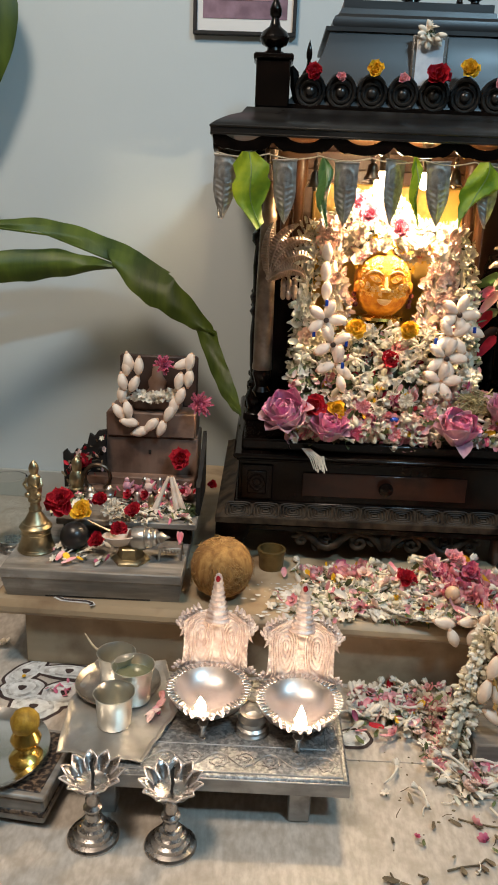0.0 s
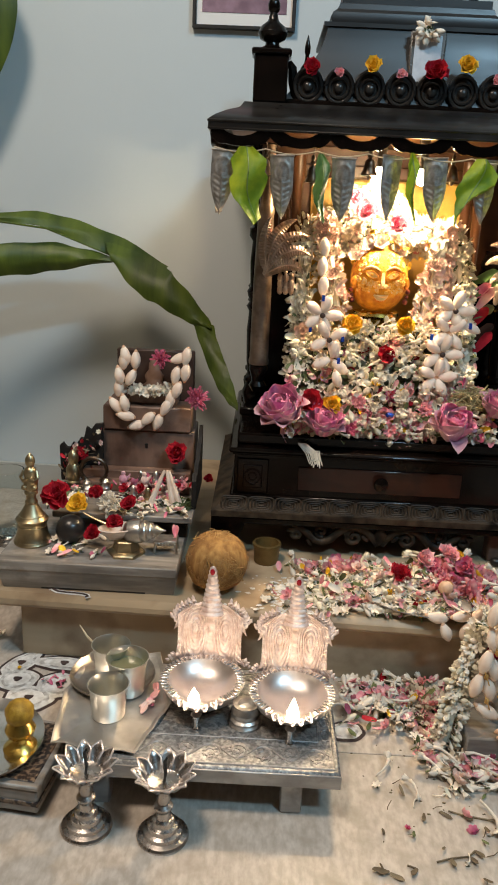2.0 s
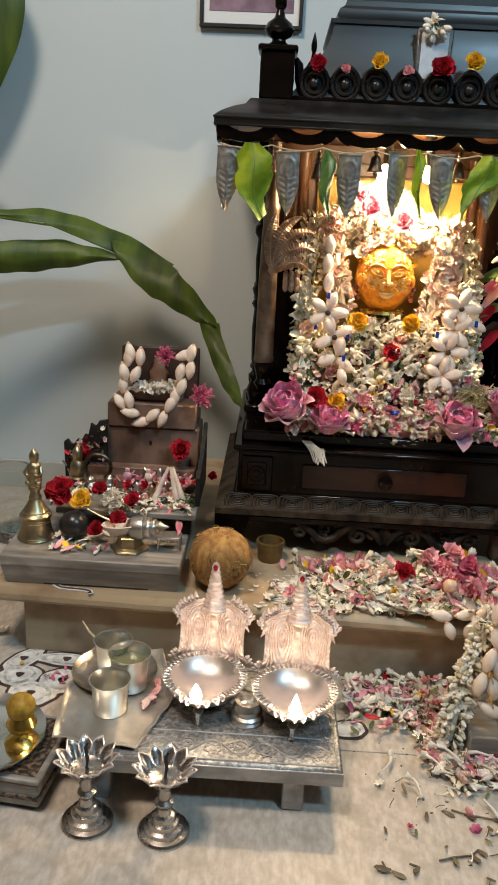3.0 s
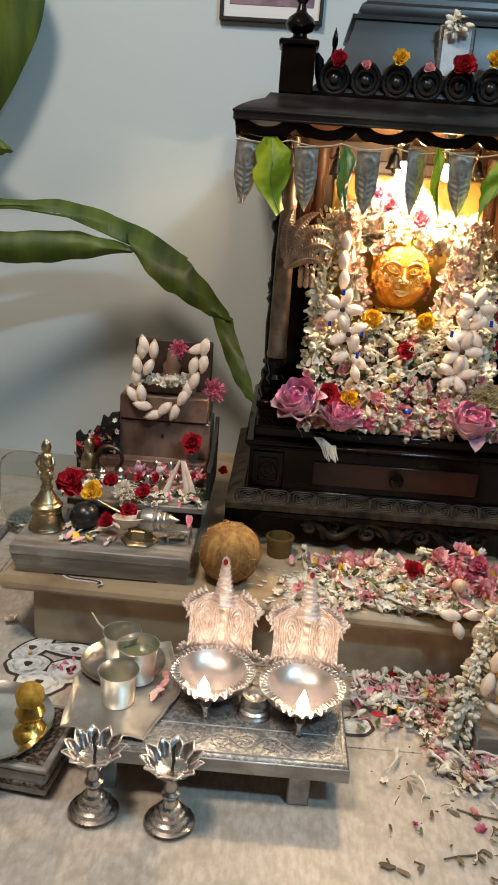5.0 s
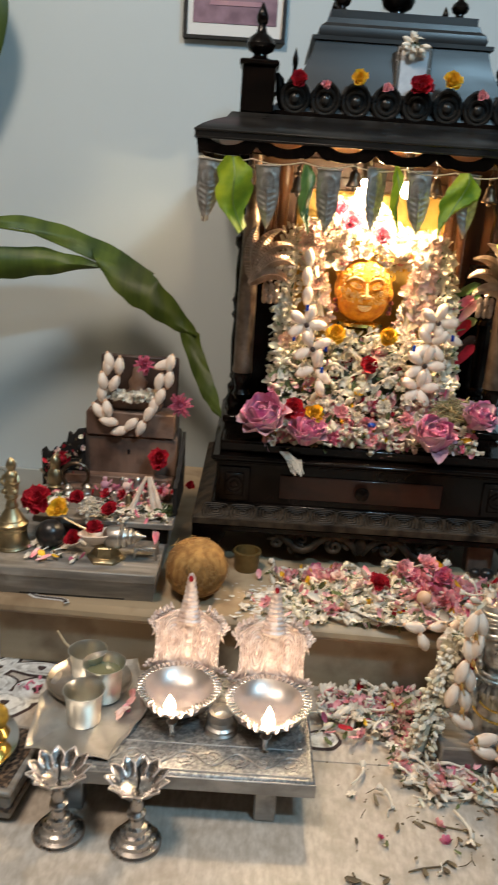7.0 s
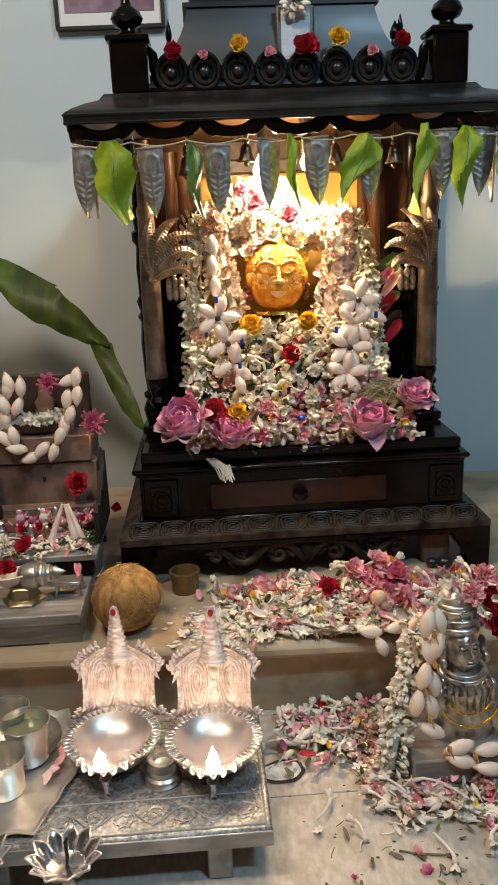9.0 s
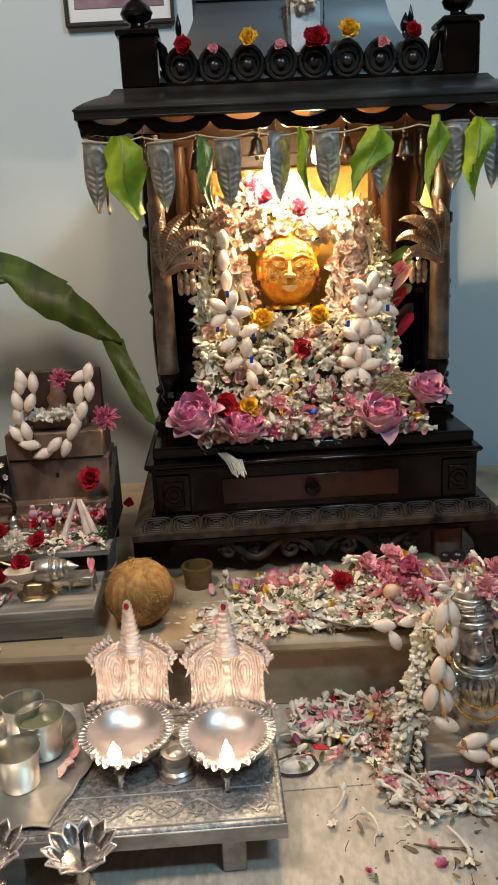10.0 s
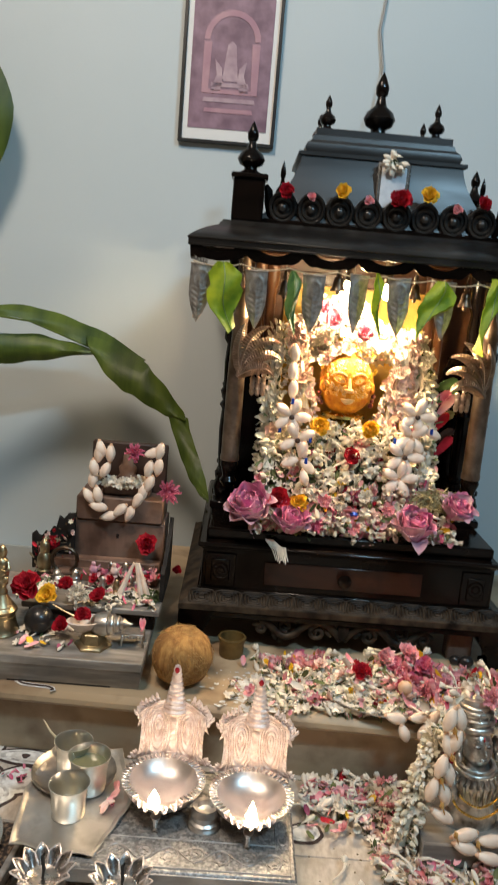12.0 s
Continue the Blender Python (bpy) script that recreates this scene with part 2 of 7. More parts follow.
# ---- mesh helpers ----
class Geo:
    """Gathers vertices and faces of one part."""

    def __init__(self):
        self.v, self.f, self.m = [], [], []

    def add(self, verts, faces, mi=0, tf=None):
        k = len(self.v)
        self.v += [tuple(tf @ Vector(p)) for p in verts] if tf is not None else [tuple(p) for p in verts]
        self.f += [tuple(i + k for i in face) for face in faces]
        self.m += [mi] * len(faces)
        return self

    def box(self, x0, x1, y0, y1, z0, z1, b=0.002, mi=0, tf=None):
        """A box with chamfered edges."""
        b = min(b, (x1 - x0) * 0.45, (y1 - y0) * 0.45, (z1 - z0) * 0.45)
        lo, hi, v, at = (x0, y0, z0), (x1, y1, z1), [], {}
        for sx in (0, 1):
            for sy in (0, 1):
                for sz in (0, 1):
                    for ax in range(3):
                        p = []
                        for k, side in enumerate((sx, sy, sz)):
                            edge = (hi if side else lo)[k]
                            p.append(edge if k == ax else edge + (-b if side else b))
                        at[sx, sy, sz, ax] = len(v)
                        v.append(p)
        f = []
        for ax in range(3):
            o = [k for k in range(3) if k != ax]
            for side in (0, 1):
                ring = []
                for a, c in ((0, 0), (1, 0), (1, 1), (0, 1)):
                    s = [0, 0, 0]
                    s[ax], s[o[0]], s[o[1]] = side, a, c
                    ring.append(at[(*s, ax)])
                f.append(ring)
        for ax in range(3):
            o = [k for k in range(3) if k != ax]
            for a in (0, 1):
                for c in (0, 1):
                    s, e = [0, 0, 0], [0, 0, 0]
                    s[o[0]], s[o[1]], e[o[0]], e[o[1]] = a, c, a, c
                    e[ax] = 1
                    f.append([at[(*s, o[0])], at[(*s, o[1])], at[(*e, o[1])], at[(*e, o[0])]])
        for sx in (0, 1):
            for sy in (0, 1):
                for sz in (0, 1):
                    f.append([at[sx, sy, sz, ax] for ax in range(3)])
        return self.add(v, f, mi, tf)

    def lathe(self, profile, x=0.0, y=0.0, z=0.0, segs=24, mi=0, tf=None, sx=1.0, sy=1.0, wave=None):
        v, f = [], []
        for k, (r, h) in enumerate(profile):
            for s in range(segs):
                a = 2 * math.pi * s / segs
                q = r * (wave(k, a) if wave else 1.0)
                v.append((x + q * sx * math.cos(a), y + q * sy * math.sin(a), z + h))
        for k in range(len(profile) - 1):
            for s in range(segs):
                t = (s + 1) % segs
                f.append((k * segs + s, k * segs + t, (k + 1) * segs + t, (k + 1) * segs + s))
        if profile[0][0] > 1e-5:
            f.append(tuple(range(segs))[::-1])
        if profile[-1][0] > 1e-5:
            f.append(tuple((len(profile) - 1) * segs + s for s in range(segs)))
        return self.add(v, f, mi, tf)

    def tube(self, pts, r, sides=6, mi=0, tf=None):
        pts = [Vector(p) for p in pts]
        rs = r if isinstance(r, (list, tuple)) else [r] * len(pts)
        v, f = [], []
        up = Vector((0.13, 0.21, 0.97))
        for k, p in enumerate(pts):
            d = (pts[min(k + 1, len(pts) - 1)] - pts[max(k - 1, 0)]).normalized()
            a = d.cross(up)
            a = a.normalized() if a.length > 0.05 else d.cross(Vector((1, 0, 0))).normalized()
            c = a.cross(d)
            for s in range(sides):
                w = 2 * math.pi * s / sides
                v.append(p + (a * math.cos(w) + c * math.sin(w)) * rs[k])
        for k in range(len(pts) - 1):
            for s in range(sides):
                t = (s + 1) % sides
                f.append((k * sides + s, k * sides + t, (k + 1) * sides + t, (k + 1) * sides + s))
        f += [tuple(range(sides))[::-1], tuple((len(pts) - 1) * sides + s for s in range(sides))]
        return self.add(v, f, mi, tf)

    def sheet(self, rows, thick=0.0, mi=0, tf=None):
        """A sheet through rows of points, given thickness along its normals."""
        nu, nv = len(rows), len(rows[0])
        p = np.array([[tuple(c) for c in row] for row in rows], float)
        faces = [(i * nv + j, i * nv + j + 1, (i + 1) * nv + j + 1, (i + 1) * nv + j) for i in range(nu - 1) for j in range(nv - 1)]
        if not thick:
            return self.add(p.reshape(-1, 3), faces, mi, tf)
        du, dv = np.gradient(p, axis=0), np.gradient(p, axis=1)
        n = np.cross(du, dv)
        n /= np.linalg.norm(n, axis=-1, keepdims=True) + 1e-12
        top, bot = (p + n * thick / 2).reshape(-1, 3), (p - n * thick / 2).reshape(-1, 3)
        k = nu * nv
        rim = [i * nv for i in range(nu)] + [(nu - 1) * nv + j for j in range(1, nv)] + [i * nv + nv - 1 for i in range(nu - 2, -1, -1)] + list(range(nv - 2, 0, -1))
        faces += [tuple(i + k for i in face[::-1]) for face in faces]
        faces += [(rim[i], rim[(i + 1) % len(rim)], rim[(i + 1) % len(rim)] + k, rim[i] + k) for i in range(len(rim))]
        return self.add(np.concatenate([top, bot]), faces, mi, tf)

    def ball(self, x, y, z, rx, ry=None, rz=None, segs=14, rings=8, mi=0, tf=None):
        ry, rz = ry or rx, rz or rx
        prof = [(max(1e-6, math.sin(math.pi * k / rings)), -math.cos(math.pi * k / rings)) for k in range(rings + 1)]
        v, f = [], []
        for r, h in prof:
            for s in range(segs):
                a = 2 * math.pi * s / segs
                v.append((x + rx * r * math.cos(a), y + ry * r * math.sin(a), z + rz * h))
        for k in range(rings):
            for s in range(segs):
                t = (s + 1) % segs
                f.append((k * segs + s, k * segs + t, (k + 1) * segs + t, (k + 1) * segs + s))
        return self.add(v, f, mi, tf)

    def prism(self, outline, depth, tf=None, mi=0):
        """An outline of (x, z) pushed depth along y."""
        n = len(outline)
        v = [(x, 0, z) for x, z in outline] + [(x, depth, z) for x, z in outline]
        f = [tuple(range(n)), tuple(range(2 * n - 1, n - 1, -1))] + [(i, i + n, (i + 1) % n + n, (i + 1) % n) for i in range(n)]
        return self.add(v, f, mi, tf)

    def mesh(self, name, mats, angle=40):
        me = bpy.data.meshes.new(name)
        me.from_pydata(self.v, [], self.f)
        for m in mats if isinstance(mats, (list, tuple)) else [mats]:
            me.materials.append(m)
        me.polygons.foreach_set("material_index", self.m)
        me.polygons.foreach_set("use_smooth", [True] * len(self.f))
        bm = bmesh.new()
        bm.from_mesh(me)
        bmesh.ops.recalc_face_normals(bm, faces=bm.faces[:])
        bm.to_mesh(me)
        bm.free()
        me.set_sharp_from_angle(angle=radians(angle))
        return me


def part(name, geo, material, parent=None, label="", angle=40):
    """One mesh object under a thing; the geometry is in the world's metres, or in the thing's own when that is turned."""
    ob = new(name, geo.mesh(name, material, angle))
    if parent is not None:
        ob.parent = parent
        if parent.get("worldly"):
            o = Vector(parent["worldly"])
            ob.data.transform(Matrix.Translation(-o))
            ob["worldly"] = parent["worldly"]
    return tagged(ob, label)


def thing(name, label, category, place=(0, 0, 0), group="", kind="", worldly=True, turn=0.0):
    ob = new(name)
    ob.empty_display_size = 0.02
    ob.matrix_world = pose(*place, 0, 0, turn)
    if worldly:
        ob["worldly"] = tuple(place)
    return tagged(ob, label, category, group, kind)


def solo(name, geo, material, label, category, group="", kind="", angle=40):
    """A thing that is a single mesh."""
    ob = new(name, geo.mesh(name, material, angle))
    return tagged(ob, label, category, group, kind)


def arc(cx, cz, r, a0, a1, n, y=0.0, squash=1.0):
    return [(cx + r * math.cos(radians(a0 + (a1 - a0) * k / n)), y, cz + squash * r * math.sin(radians(a0 + (a1 - a0) * k / n))) for k in range(n + 1)]


def petal_rows(length, width, curl=0.3, cup=0.25, tip=0.35, nu=4, nv=3, ruffle=0.0):
    rows = []
    for i in range(nu + 1):
        u = i / nu
        w = width / 2 * (math.sin(math.pi * (0.12 + 0.88 * u * (1 - 0.5 * tip))) ** 0.8 if u < 1 else 0.12 + 0.5 * (1 - tip))
        z = curl * length * u * u
        rows.append([(length * u, w * q, z + cup * w * q * q + ruffle * length * math.sin(5 * q + 7 * u)) for q in [j * 2 / (nv - 1) - 1 for j in range(nv)]])
    return rows


# ---- the room ----
SLOPE = -0.04                                  # the back wall stands a little askew to the shrine
WALL_Y = 2.155


def wall_y(x):
    return WALL_Y + SLOPE * x


def big_box(name, x0, x1, y0, y1, z0, z1, material, label, category="wall", turn=0.0, about=(0, 0, 0)):
    g = Geo().box(x0, x1, y0, y1, z0, z1, 0.001)
    ob = solo(name, g, material, label, category, kind="structure")
    ob.matrix_world = Matrix.Translation(about) @ Matrix.Rotation(turn, 4, "Z")
    return ob


BACK = math.atan(SLOPE)
big_box("wall_north", -2.2, 3.2, 0, 0.15, 0, 2.75, WALL, "pale grey-green painted plaster wall behind the shrine", turn=BACK, about=(0, WALL_Y, 0))
# these three walls are added out of view; their dark colour cuts bounce and reflections
big_box("wall_south", -2.2, 3.2, -2.65, -2.5, 0, 2.75, DIM_ROOM, "unseen added wall closing the room, coloured dark to dim reflections")
big_box("wall_west", -2.2, -2.05, -2.5, 2.35, 0, 2.75, DIM_ROOM, "unseen added wall closing the room, coloured dark to dim reflections")
big_box("wall_east", 3.05, 3.2, -2.5, 2.35, 0, 2.75, DIM_ROOM, "unseen added wall closing the room, coloured dark to dim reflections")
big_box("ceiling", -2.2, 3.2, -2.65, 2.4, 2.75, 2.85, CEIL, "plain white painted ceiling", "ceiling")
skirting = big_box("baseboard", -2.0, 3.0, -0.012, -0.0005, 0.0, 0.078, SKIRT, "grey tiled skirting along the foot of the wall", "skirting", turn=BACK, about=(0, WALL_Y, 0))
floor = big_box("floor", -2.2, 3.2, -2.65, 2.4, -0.08, -0.002, GROUT, "beige veined polished floor tiles with thin joints", "floor")

# ---- the wooden shrine ----
XC = 0.637
shrine = thing("shrine", "black carved wooden household shrine with pillars, drawer and tiered roof", "shrine", (XC, 1.75, 0.14))


def spun(points):
    return [(r, z) for z, r in points]


# legs with a bulging knee
for lx, side in ((0.30, 1), (0.975, -1)):
    for ly in (1.495, 1.935):
        g = Geo()
        prof = [(0.222, 0.062), (0.205, 0.066), (0.185, 0.058), (0.165, 0.042), (0.152, 0.040), (0.146, 0.046), (0.140, 0.046)]
        rows = []
        for z, w in prof:
            x0, x1 = (lx, lx + w) if side > 0 else (lx - w, lx)
            rows.append([(x0, ly, z), (x1, ly, z), (x1, ly + w, z), (x0, ly + w, z), (x0, ly, z)])
        g.sheet(rows)
        g.add([rows[-1][k] for k in range(4)], [(0, 1, 2, 3)])
        g.add([rows[0][k] for k in range(4)], [(0, 1, 2, 3)])
        part("leg", g, EBONY, shrine)

part("lower_rail", Geo().box(0.303, 0.971, 1.4965, 1.512, 0.2075, 0.2217, 0.003), EBONY, shrine)
# carved apron of scrolls between the front legs
apron = Geo()
apron.box(0.36, 0.914, 1.516, 1.528, 0.206, 0.222, 0.002)
for s in (-1, 1):
    wave = [(0.004, 0.170), (0.014, 0.186), (0.030, 0.201), (0.050, 0.208), (0.070, 0.204), (0.086, 0.192), (0.098, 0.178), (0.114, 0.171), (0.130, 0.175), (0.144, 0.188), (0.160, 0.201), (0.178, 0.208), (0.196, 0.206)]
    apron.tube([(XC + s * x, 1.512, z) for x, z in wave], [0.006, 0.0075, 0.0085, 0.009, 0.0085, 0.008, 0.008, 0.008, 0.0078, 0.0074, 0.007, 0.006, 0.004], 8)
    for cx, cz, r0, a0, way in ((0.052, 0.184, 0.017, 80, -1), (0.118, 0.194, 0.014, 250, 1), (0.166, 0.186, 0.012, 110, -1)):
        apron.tube([(XC + s * (cx + r0 * (1 - i / 20) * math.cos(radians(a0 + way * 30 * i))), 1.513, cz + r0 * (1 - i / 20) * math.sin(radians(a0 + way * 30 * i))) for i in range(17)], [0.0060 - 0.00012 * i for i in range(17)], 7)
    for px, pz, turn in ((0.030, 0.184, 40), (0.090, 0.206, -35), (0.140, 0.170, 55), (0.178, 0.194, -20)):
        apron.ball(0, 0, 0, 0.010, 0.004, 0.0045, 10, 6, tf=pose(XC + s * px, 1.512, pz, 0, -s * turn, 0))
apron.ball(XC, 1.512, 0.190, 0.014, 0.009, 0.020)
part("apron", apron, RUBBED, shrine, "carved scrollwork apron", 60)

# flared moulding, body, slab and step
g = Geo()
rows = []
for z, dx, dy in ((0.222, 0.0, 0.0), (0.234, 0.0, 0.0), (0.236, 0.006, 0.006), (0.244, 0.018, 0.018), (0.250, 0.030, 0.032), (0.255, 0.034, 0.036)):
    x0, x1, y0, y1 = 0.299 + dx, 0.975 - dx, 1.494 + dy, 2.02 - dy
    rows.append([(x0, y0, z), (x1, y0, z), (x1, y1, z), (x0, y1, z), (x0, y0, z)])
g.sheet(rows)
g.add(rows[0][:4], [(0, 1, 2, 3)])
part("base_moulding", g, RUBBED, shrine, angle=25)
motif = Geo()
for k, q in enumerate((1.0, 0.74, 0.48, 0.22)):
    w, h = 0.0256 * q, 0.0105 * q
    pts = []
    for a in range(0, 361, 20):
        c, s = math.cos(radians(a)), math.sin(radians(a))
        pts.append((w * math.copysign(abs(c) ** 0.45, c), -h * 1.15 * math.copysign(abs(s) ** 0.45, s), -h * math.copysign(abs(s) ** 0.45, s)))
    motif.tube(pts, 0.0021, 6)
motif_me = motif.mesh("carved_motif", RUBBED, 60)
for k in range(12):
    ob = new("carved_motif", motif_me)
    ob.parent = shrine
    ob.location = (0.3435 + k * 0.0534 - XC, 1.5115 - 1.75, 0.2445 - 0.14)
body = part("body", Geo().box(0.340, 0.934, 1.530, 1.985, 0.252, 0.343, 0.002), EBONY, shrine)
for x0, x1 in ((0.346, 0.408), (0.868, 0.928)):
    g = Geo().box(x0, x1, 1.5265, 1.532, 0.262, 0.334, 0.002)
    g.box(x0 + 0.012, x1 - 0.012, 1.5235, 1.529, 0.274, 0.322, 0.002)
    for r in (0.008, 0.016):
        g.tube(arc((x0 + x1) / 2, 0.298, r, 0, 360, 14, 1.5235), 0.0018, 5)
    part("end_panel", g, EBONY, body, "carved square panel")
part("lower_bead", Geo().box(0.334, 0.940, 1.524, 1.99, 0.2535, 0.259, 0.002), EBONY, body)
drawer = part("drawer", Geo().box(0.466, 0.789, 1.5262, 1.56, 0.272, 0.3215, 0.0015), DRAWER, shrine, "reddish brown drawer front")
part("knob", Geo().lathe(spun([(0, 0.007), (0.006, 0.006), (0.009, 0.012), (0.013, 0.0145), (0.017, 0.013), (0.0195, 0.008), (0.021, 1e-6)]), tf=pose(0.629, 1.527, 0.297, 90), segs=18), EBONY, drawer)
g = Geo().box(0.329, 0.939, 1.510, 2.005, 0.3485, 0.359, 0.004)
g.box(0.336, 0.932, 1.518, 1.995, 0.343, 0.3487, 0.002)
part("slab", g, EBONY, shrine)
part("step", Geo().box(0.344, 0.929, 1.535, 1.99, 0.3592, 0.383, 0.004), EBONY, shrine)

# turned corner columns with square pedestals; the front pair carries tarnished silver sheet
COLUMN = spun([(0.383, 0.022), (0.395, 0.022), (0.398, 0.015), (0.41, 0.02), (0.43, 0.024), (0.45, 0.016), (0.455, 0.021), (0.462, 0.021), (0.468, 0.014), (0.50, 0.017), (0.56, 0.019),
               (0.60, 0.016), (0.61, 0.022), (0.62, 0.016), (0.64, 0.022), (0.65, 0.016), (0.70, 0.018), (0.74, 0.015), (0.75, 0.022), (0.765, 0.022), (0.77, 0.016), (0.80, 0.019), (0.84, 0.015), (0.86, 0.024), (0.925, 0.024)])
for cx in (0.368, 0.906):
    for cy in (1.693, 1.805):
        column = part("column", Geo().lathe(COLUMN, cx, cy, 0, 20), EBONY, shrine, "turned black column")
        part("pedestal", Geo().box(cx - 0.026, cx + 0.026, cy - 0.026, cy + 0.026, 0.383, 0.40, 0.003), EBONY, column)
for cx, s in ((0.377, 1), (0.896, -1)):
    g = Geo()
    g.lathe(spun([(0.440, 0.012), (0.452, 0.019), (0.462, 0.013), (0.475, 0.016), (0.488, 0.020), (0.497, 0.0175)]), cx, 1.658, 0, 18)
    part("pillar_foot", g, EBONY, shrine)
    g = Geo()
    g.lathe(spun([(0.497, 0.0200), (0.506, 0.0205), (0.510, 0.0190), (0.60, 0.0188), (0.68, 0.0180), (0.74, 0.0165), (0.79, 0.0150), (0.795, 0.0165), (0.805, 0.0165), (0.81, 0.013), (0.92, 0.013)]), cx, 1.658, 0, 18)
    pillar = part("silver_pillar", g, CLADP, shrine, "tarnished silver-clad pillar")
    # palm fronds that fan out from the pillar's head, and a small bunch of fruit
    for k, (angle, length) in enumerate(((100, 0.112), (88, 0.130), (76, 0.126), (60, 0.112), (40, 0.088))):
        rows = []
        a0 = radians(angle)
        px, pz = cx + s * (0.008 - 0.0015 * k), 0.678
        for i in range(45):
            u = i / 44
            a = a0 - u * u * {100: 0.55, 88: 1.25, 76: 1.65, 60: 1.8, 40: 1.8}[angle]
            if i:
                px += s * math.cos(a) * length / 44
                pz += math.sin(a) * length / 44
            w = 0.0122 * math.sin(math.pi * min(1, u * 0.90 + 0.10)) ** 0.8 + 0.0004
            row = []
            for j in range(9):
                q = j / 4 - 1
                rib = 0.0022 * (i % 2) * (abs(q) > 0.1) - 0.0020 * (j == 4)
                row.append((px - s * math.sin(a) * w * q, 1.640 - 0.0024 * k + 0.005 * q * q + rib - 0.012 * math.sin(math.pi * u * 0.7), pz + math.cos(a) * w * q))
            rows.append(row)
        frond = part("palm_frond", Geo().sheet(rows, 0.0010), CLAD, pillar, angle=25)
        part("spine", Geo().tube([(q[4][0], q[4][1] - 0.0015, q[4][2]) for q in rows[::4]], 0.0011, 5), CLAD, frond)
    part("fruit_stalk", Geo().tube([(cx + s * 0.012, 1.642, 0.699), (cx + s * 0.035, 1.638, 0.700), (cx + s * 0.046, 1.64, 0.684)], 0.004, 6), CLAD, pillar)
    for k in range(9):
        part("fruit", Geo().ball(cx + s * (0.046 + 0.011 * ((k * 7) % 3 - 1)), 1.640 - 0.003 * (k % 2), 0.674 - 0.0095 * (k // 3) * 1.2, 0.006, 0.006, 0.010, 8, 5), CLAD, pillar)

# back and inside
g = Geo().box(0.352, 0.962, 1.982, 1.996, 0.383, 0.945, 0.002)
part("back_panel", g, INNER, shrine, "brown wooden back panel")
part("gold_panel", Geo().box(0.478, 0.836, 1.968, 1.980, 0.40, 0.876, 0.004), GOLD, shrine, "golden yellow panel")
part("inner_rail", Geo().box(0.40, 0.875, 1.955, 1.966, 0.878, 0.905, 0.002), INNER, shrine)
for x0 in (0.415, 0.443, 0.82, 0.848):
    part("inner_post", Geo().lathe(spun([(0.383, 0.011), (0.86, 0.011), (0.87, 0.016), (0.92, 0.016)]), x0, 1.90, 0, 12), INNER, shrine, "brown inner post")
# added black sheets: shade on the lower back panel, saw-toothed shadow edge on the right
g = Geo().prism([(0.352, 0.383), (0.462, 0.383), (0.462, 0.735), (0.352, 0.735)], 0.010, tf=Matrix.Translation((0, 1.872, 0)))
part("side_board", g, EBONY, shrine, "black sheet standing in for shade beside the niche")
edge = [(0.958, 0.383), (0.958, 0.735), (0.872, 0.735)]
for k in range(10):
    u = k / 10
    edge += [(0.872 - 0.052 * u, 0.725 - 0.30 * u), (0.864 - 0.052 * u, 0.705 - 0.30 * u)]
part("side_board", Geo().prism(edge + [(0.815, 0.383)], 0.010, tf=Matrix.Translation((0, 1.872, 0))), EBONY, shrine, "black saw-toothed sheet standing in for the column's shadow")
part("inner_ceiling", Geo().box(0.30, 0.974, 1.525, 2.0, 0.946, 0.954, 0.001), INNER, shrine)

# roof: fascia, scalloped valance, sloping top
roof = part("roof", Geo().sheet([[(0.271 + a, 1.499 + b, z), (1.003 - a, 1.499 + b, z), (1.003 - a, 2.03 - b, z), (0.271 + a, 2.03 - b, z), (0.271 + a, 1.499 + b, z)]
            for z, a, b in ((0.930, 0.01, 0.01), (0.930, 0, 0), (0.946, 0, 0), (0.949, 0.003, 0.003), (0.956, 0.012, 0.016), (0.966, 0.03, 0.04), (0.973, 0.05, 0.06), (0.984, 0.058, 0.072), (0.986, 0.20, 0.2))]), DUSTED, shrine, angle=28)
for z0, z1, out in ((0.9305, 0.9345, 0.001), (0.9415, 0.9465, 0.002)):
    part("fascia_bead", Geo().box(0.271 - out, 1.003 + out, 1.499 - out, 1.510, z0, z1, 0.0018), DUSTED, roof)


def valance(x0, x1, n):
    """A hanging border with a lens-shaped opening above each scallop, as prisms along x."""
    made, w = [], (x1 - x0) / n
    for k in range(n):
        g = Geo()
        made.append(g)
        a = x0 + k * w
        lower = [(a + w * u, -0.008 - 0.016 * math.sin(math.pi * u) ** 0.7 - 0.0035 * abs(math.sin(3 * math.pi * u)) * (u < 0.2 or u > 0.8)) for u in [i / 16 for i in range(17)]]
        upper = [(a + w * u, -0.0095 * max(0.0, math.sin(math.pi * (u - 0.23) / 0.54)) ** 0.6 if 0.23 < u < 0.77 else 0.0) for u in [i / 20 for i in range(20, -1, -1)]]
        g.prism(lower + [(x, z + 0.002) for x, z in upper], 0.008)
    return made


for g in valance(0.275, 0.999, 7):
    g.v = [(p[0], 1.503 + p[1], 0.929 + p[2]) for p in g.v]
    part("scallop", g, EBONY, roof, angle=50)
for sx in (0.275, 0.991):
    for g in valance(1.512, 2.02, 5):
        g.v = [(sx + p[1], p[0], 0.929 + p[2]) for p in g.v]
        part("scallop", g, EBONY, roof, angle=50)

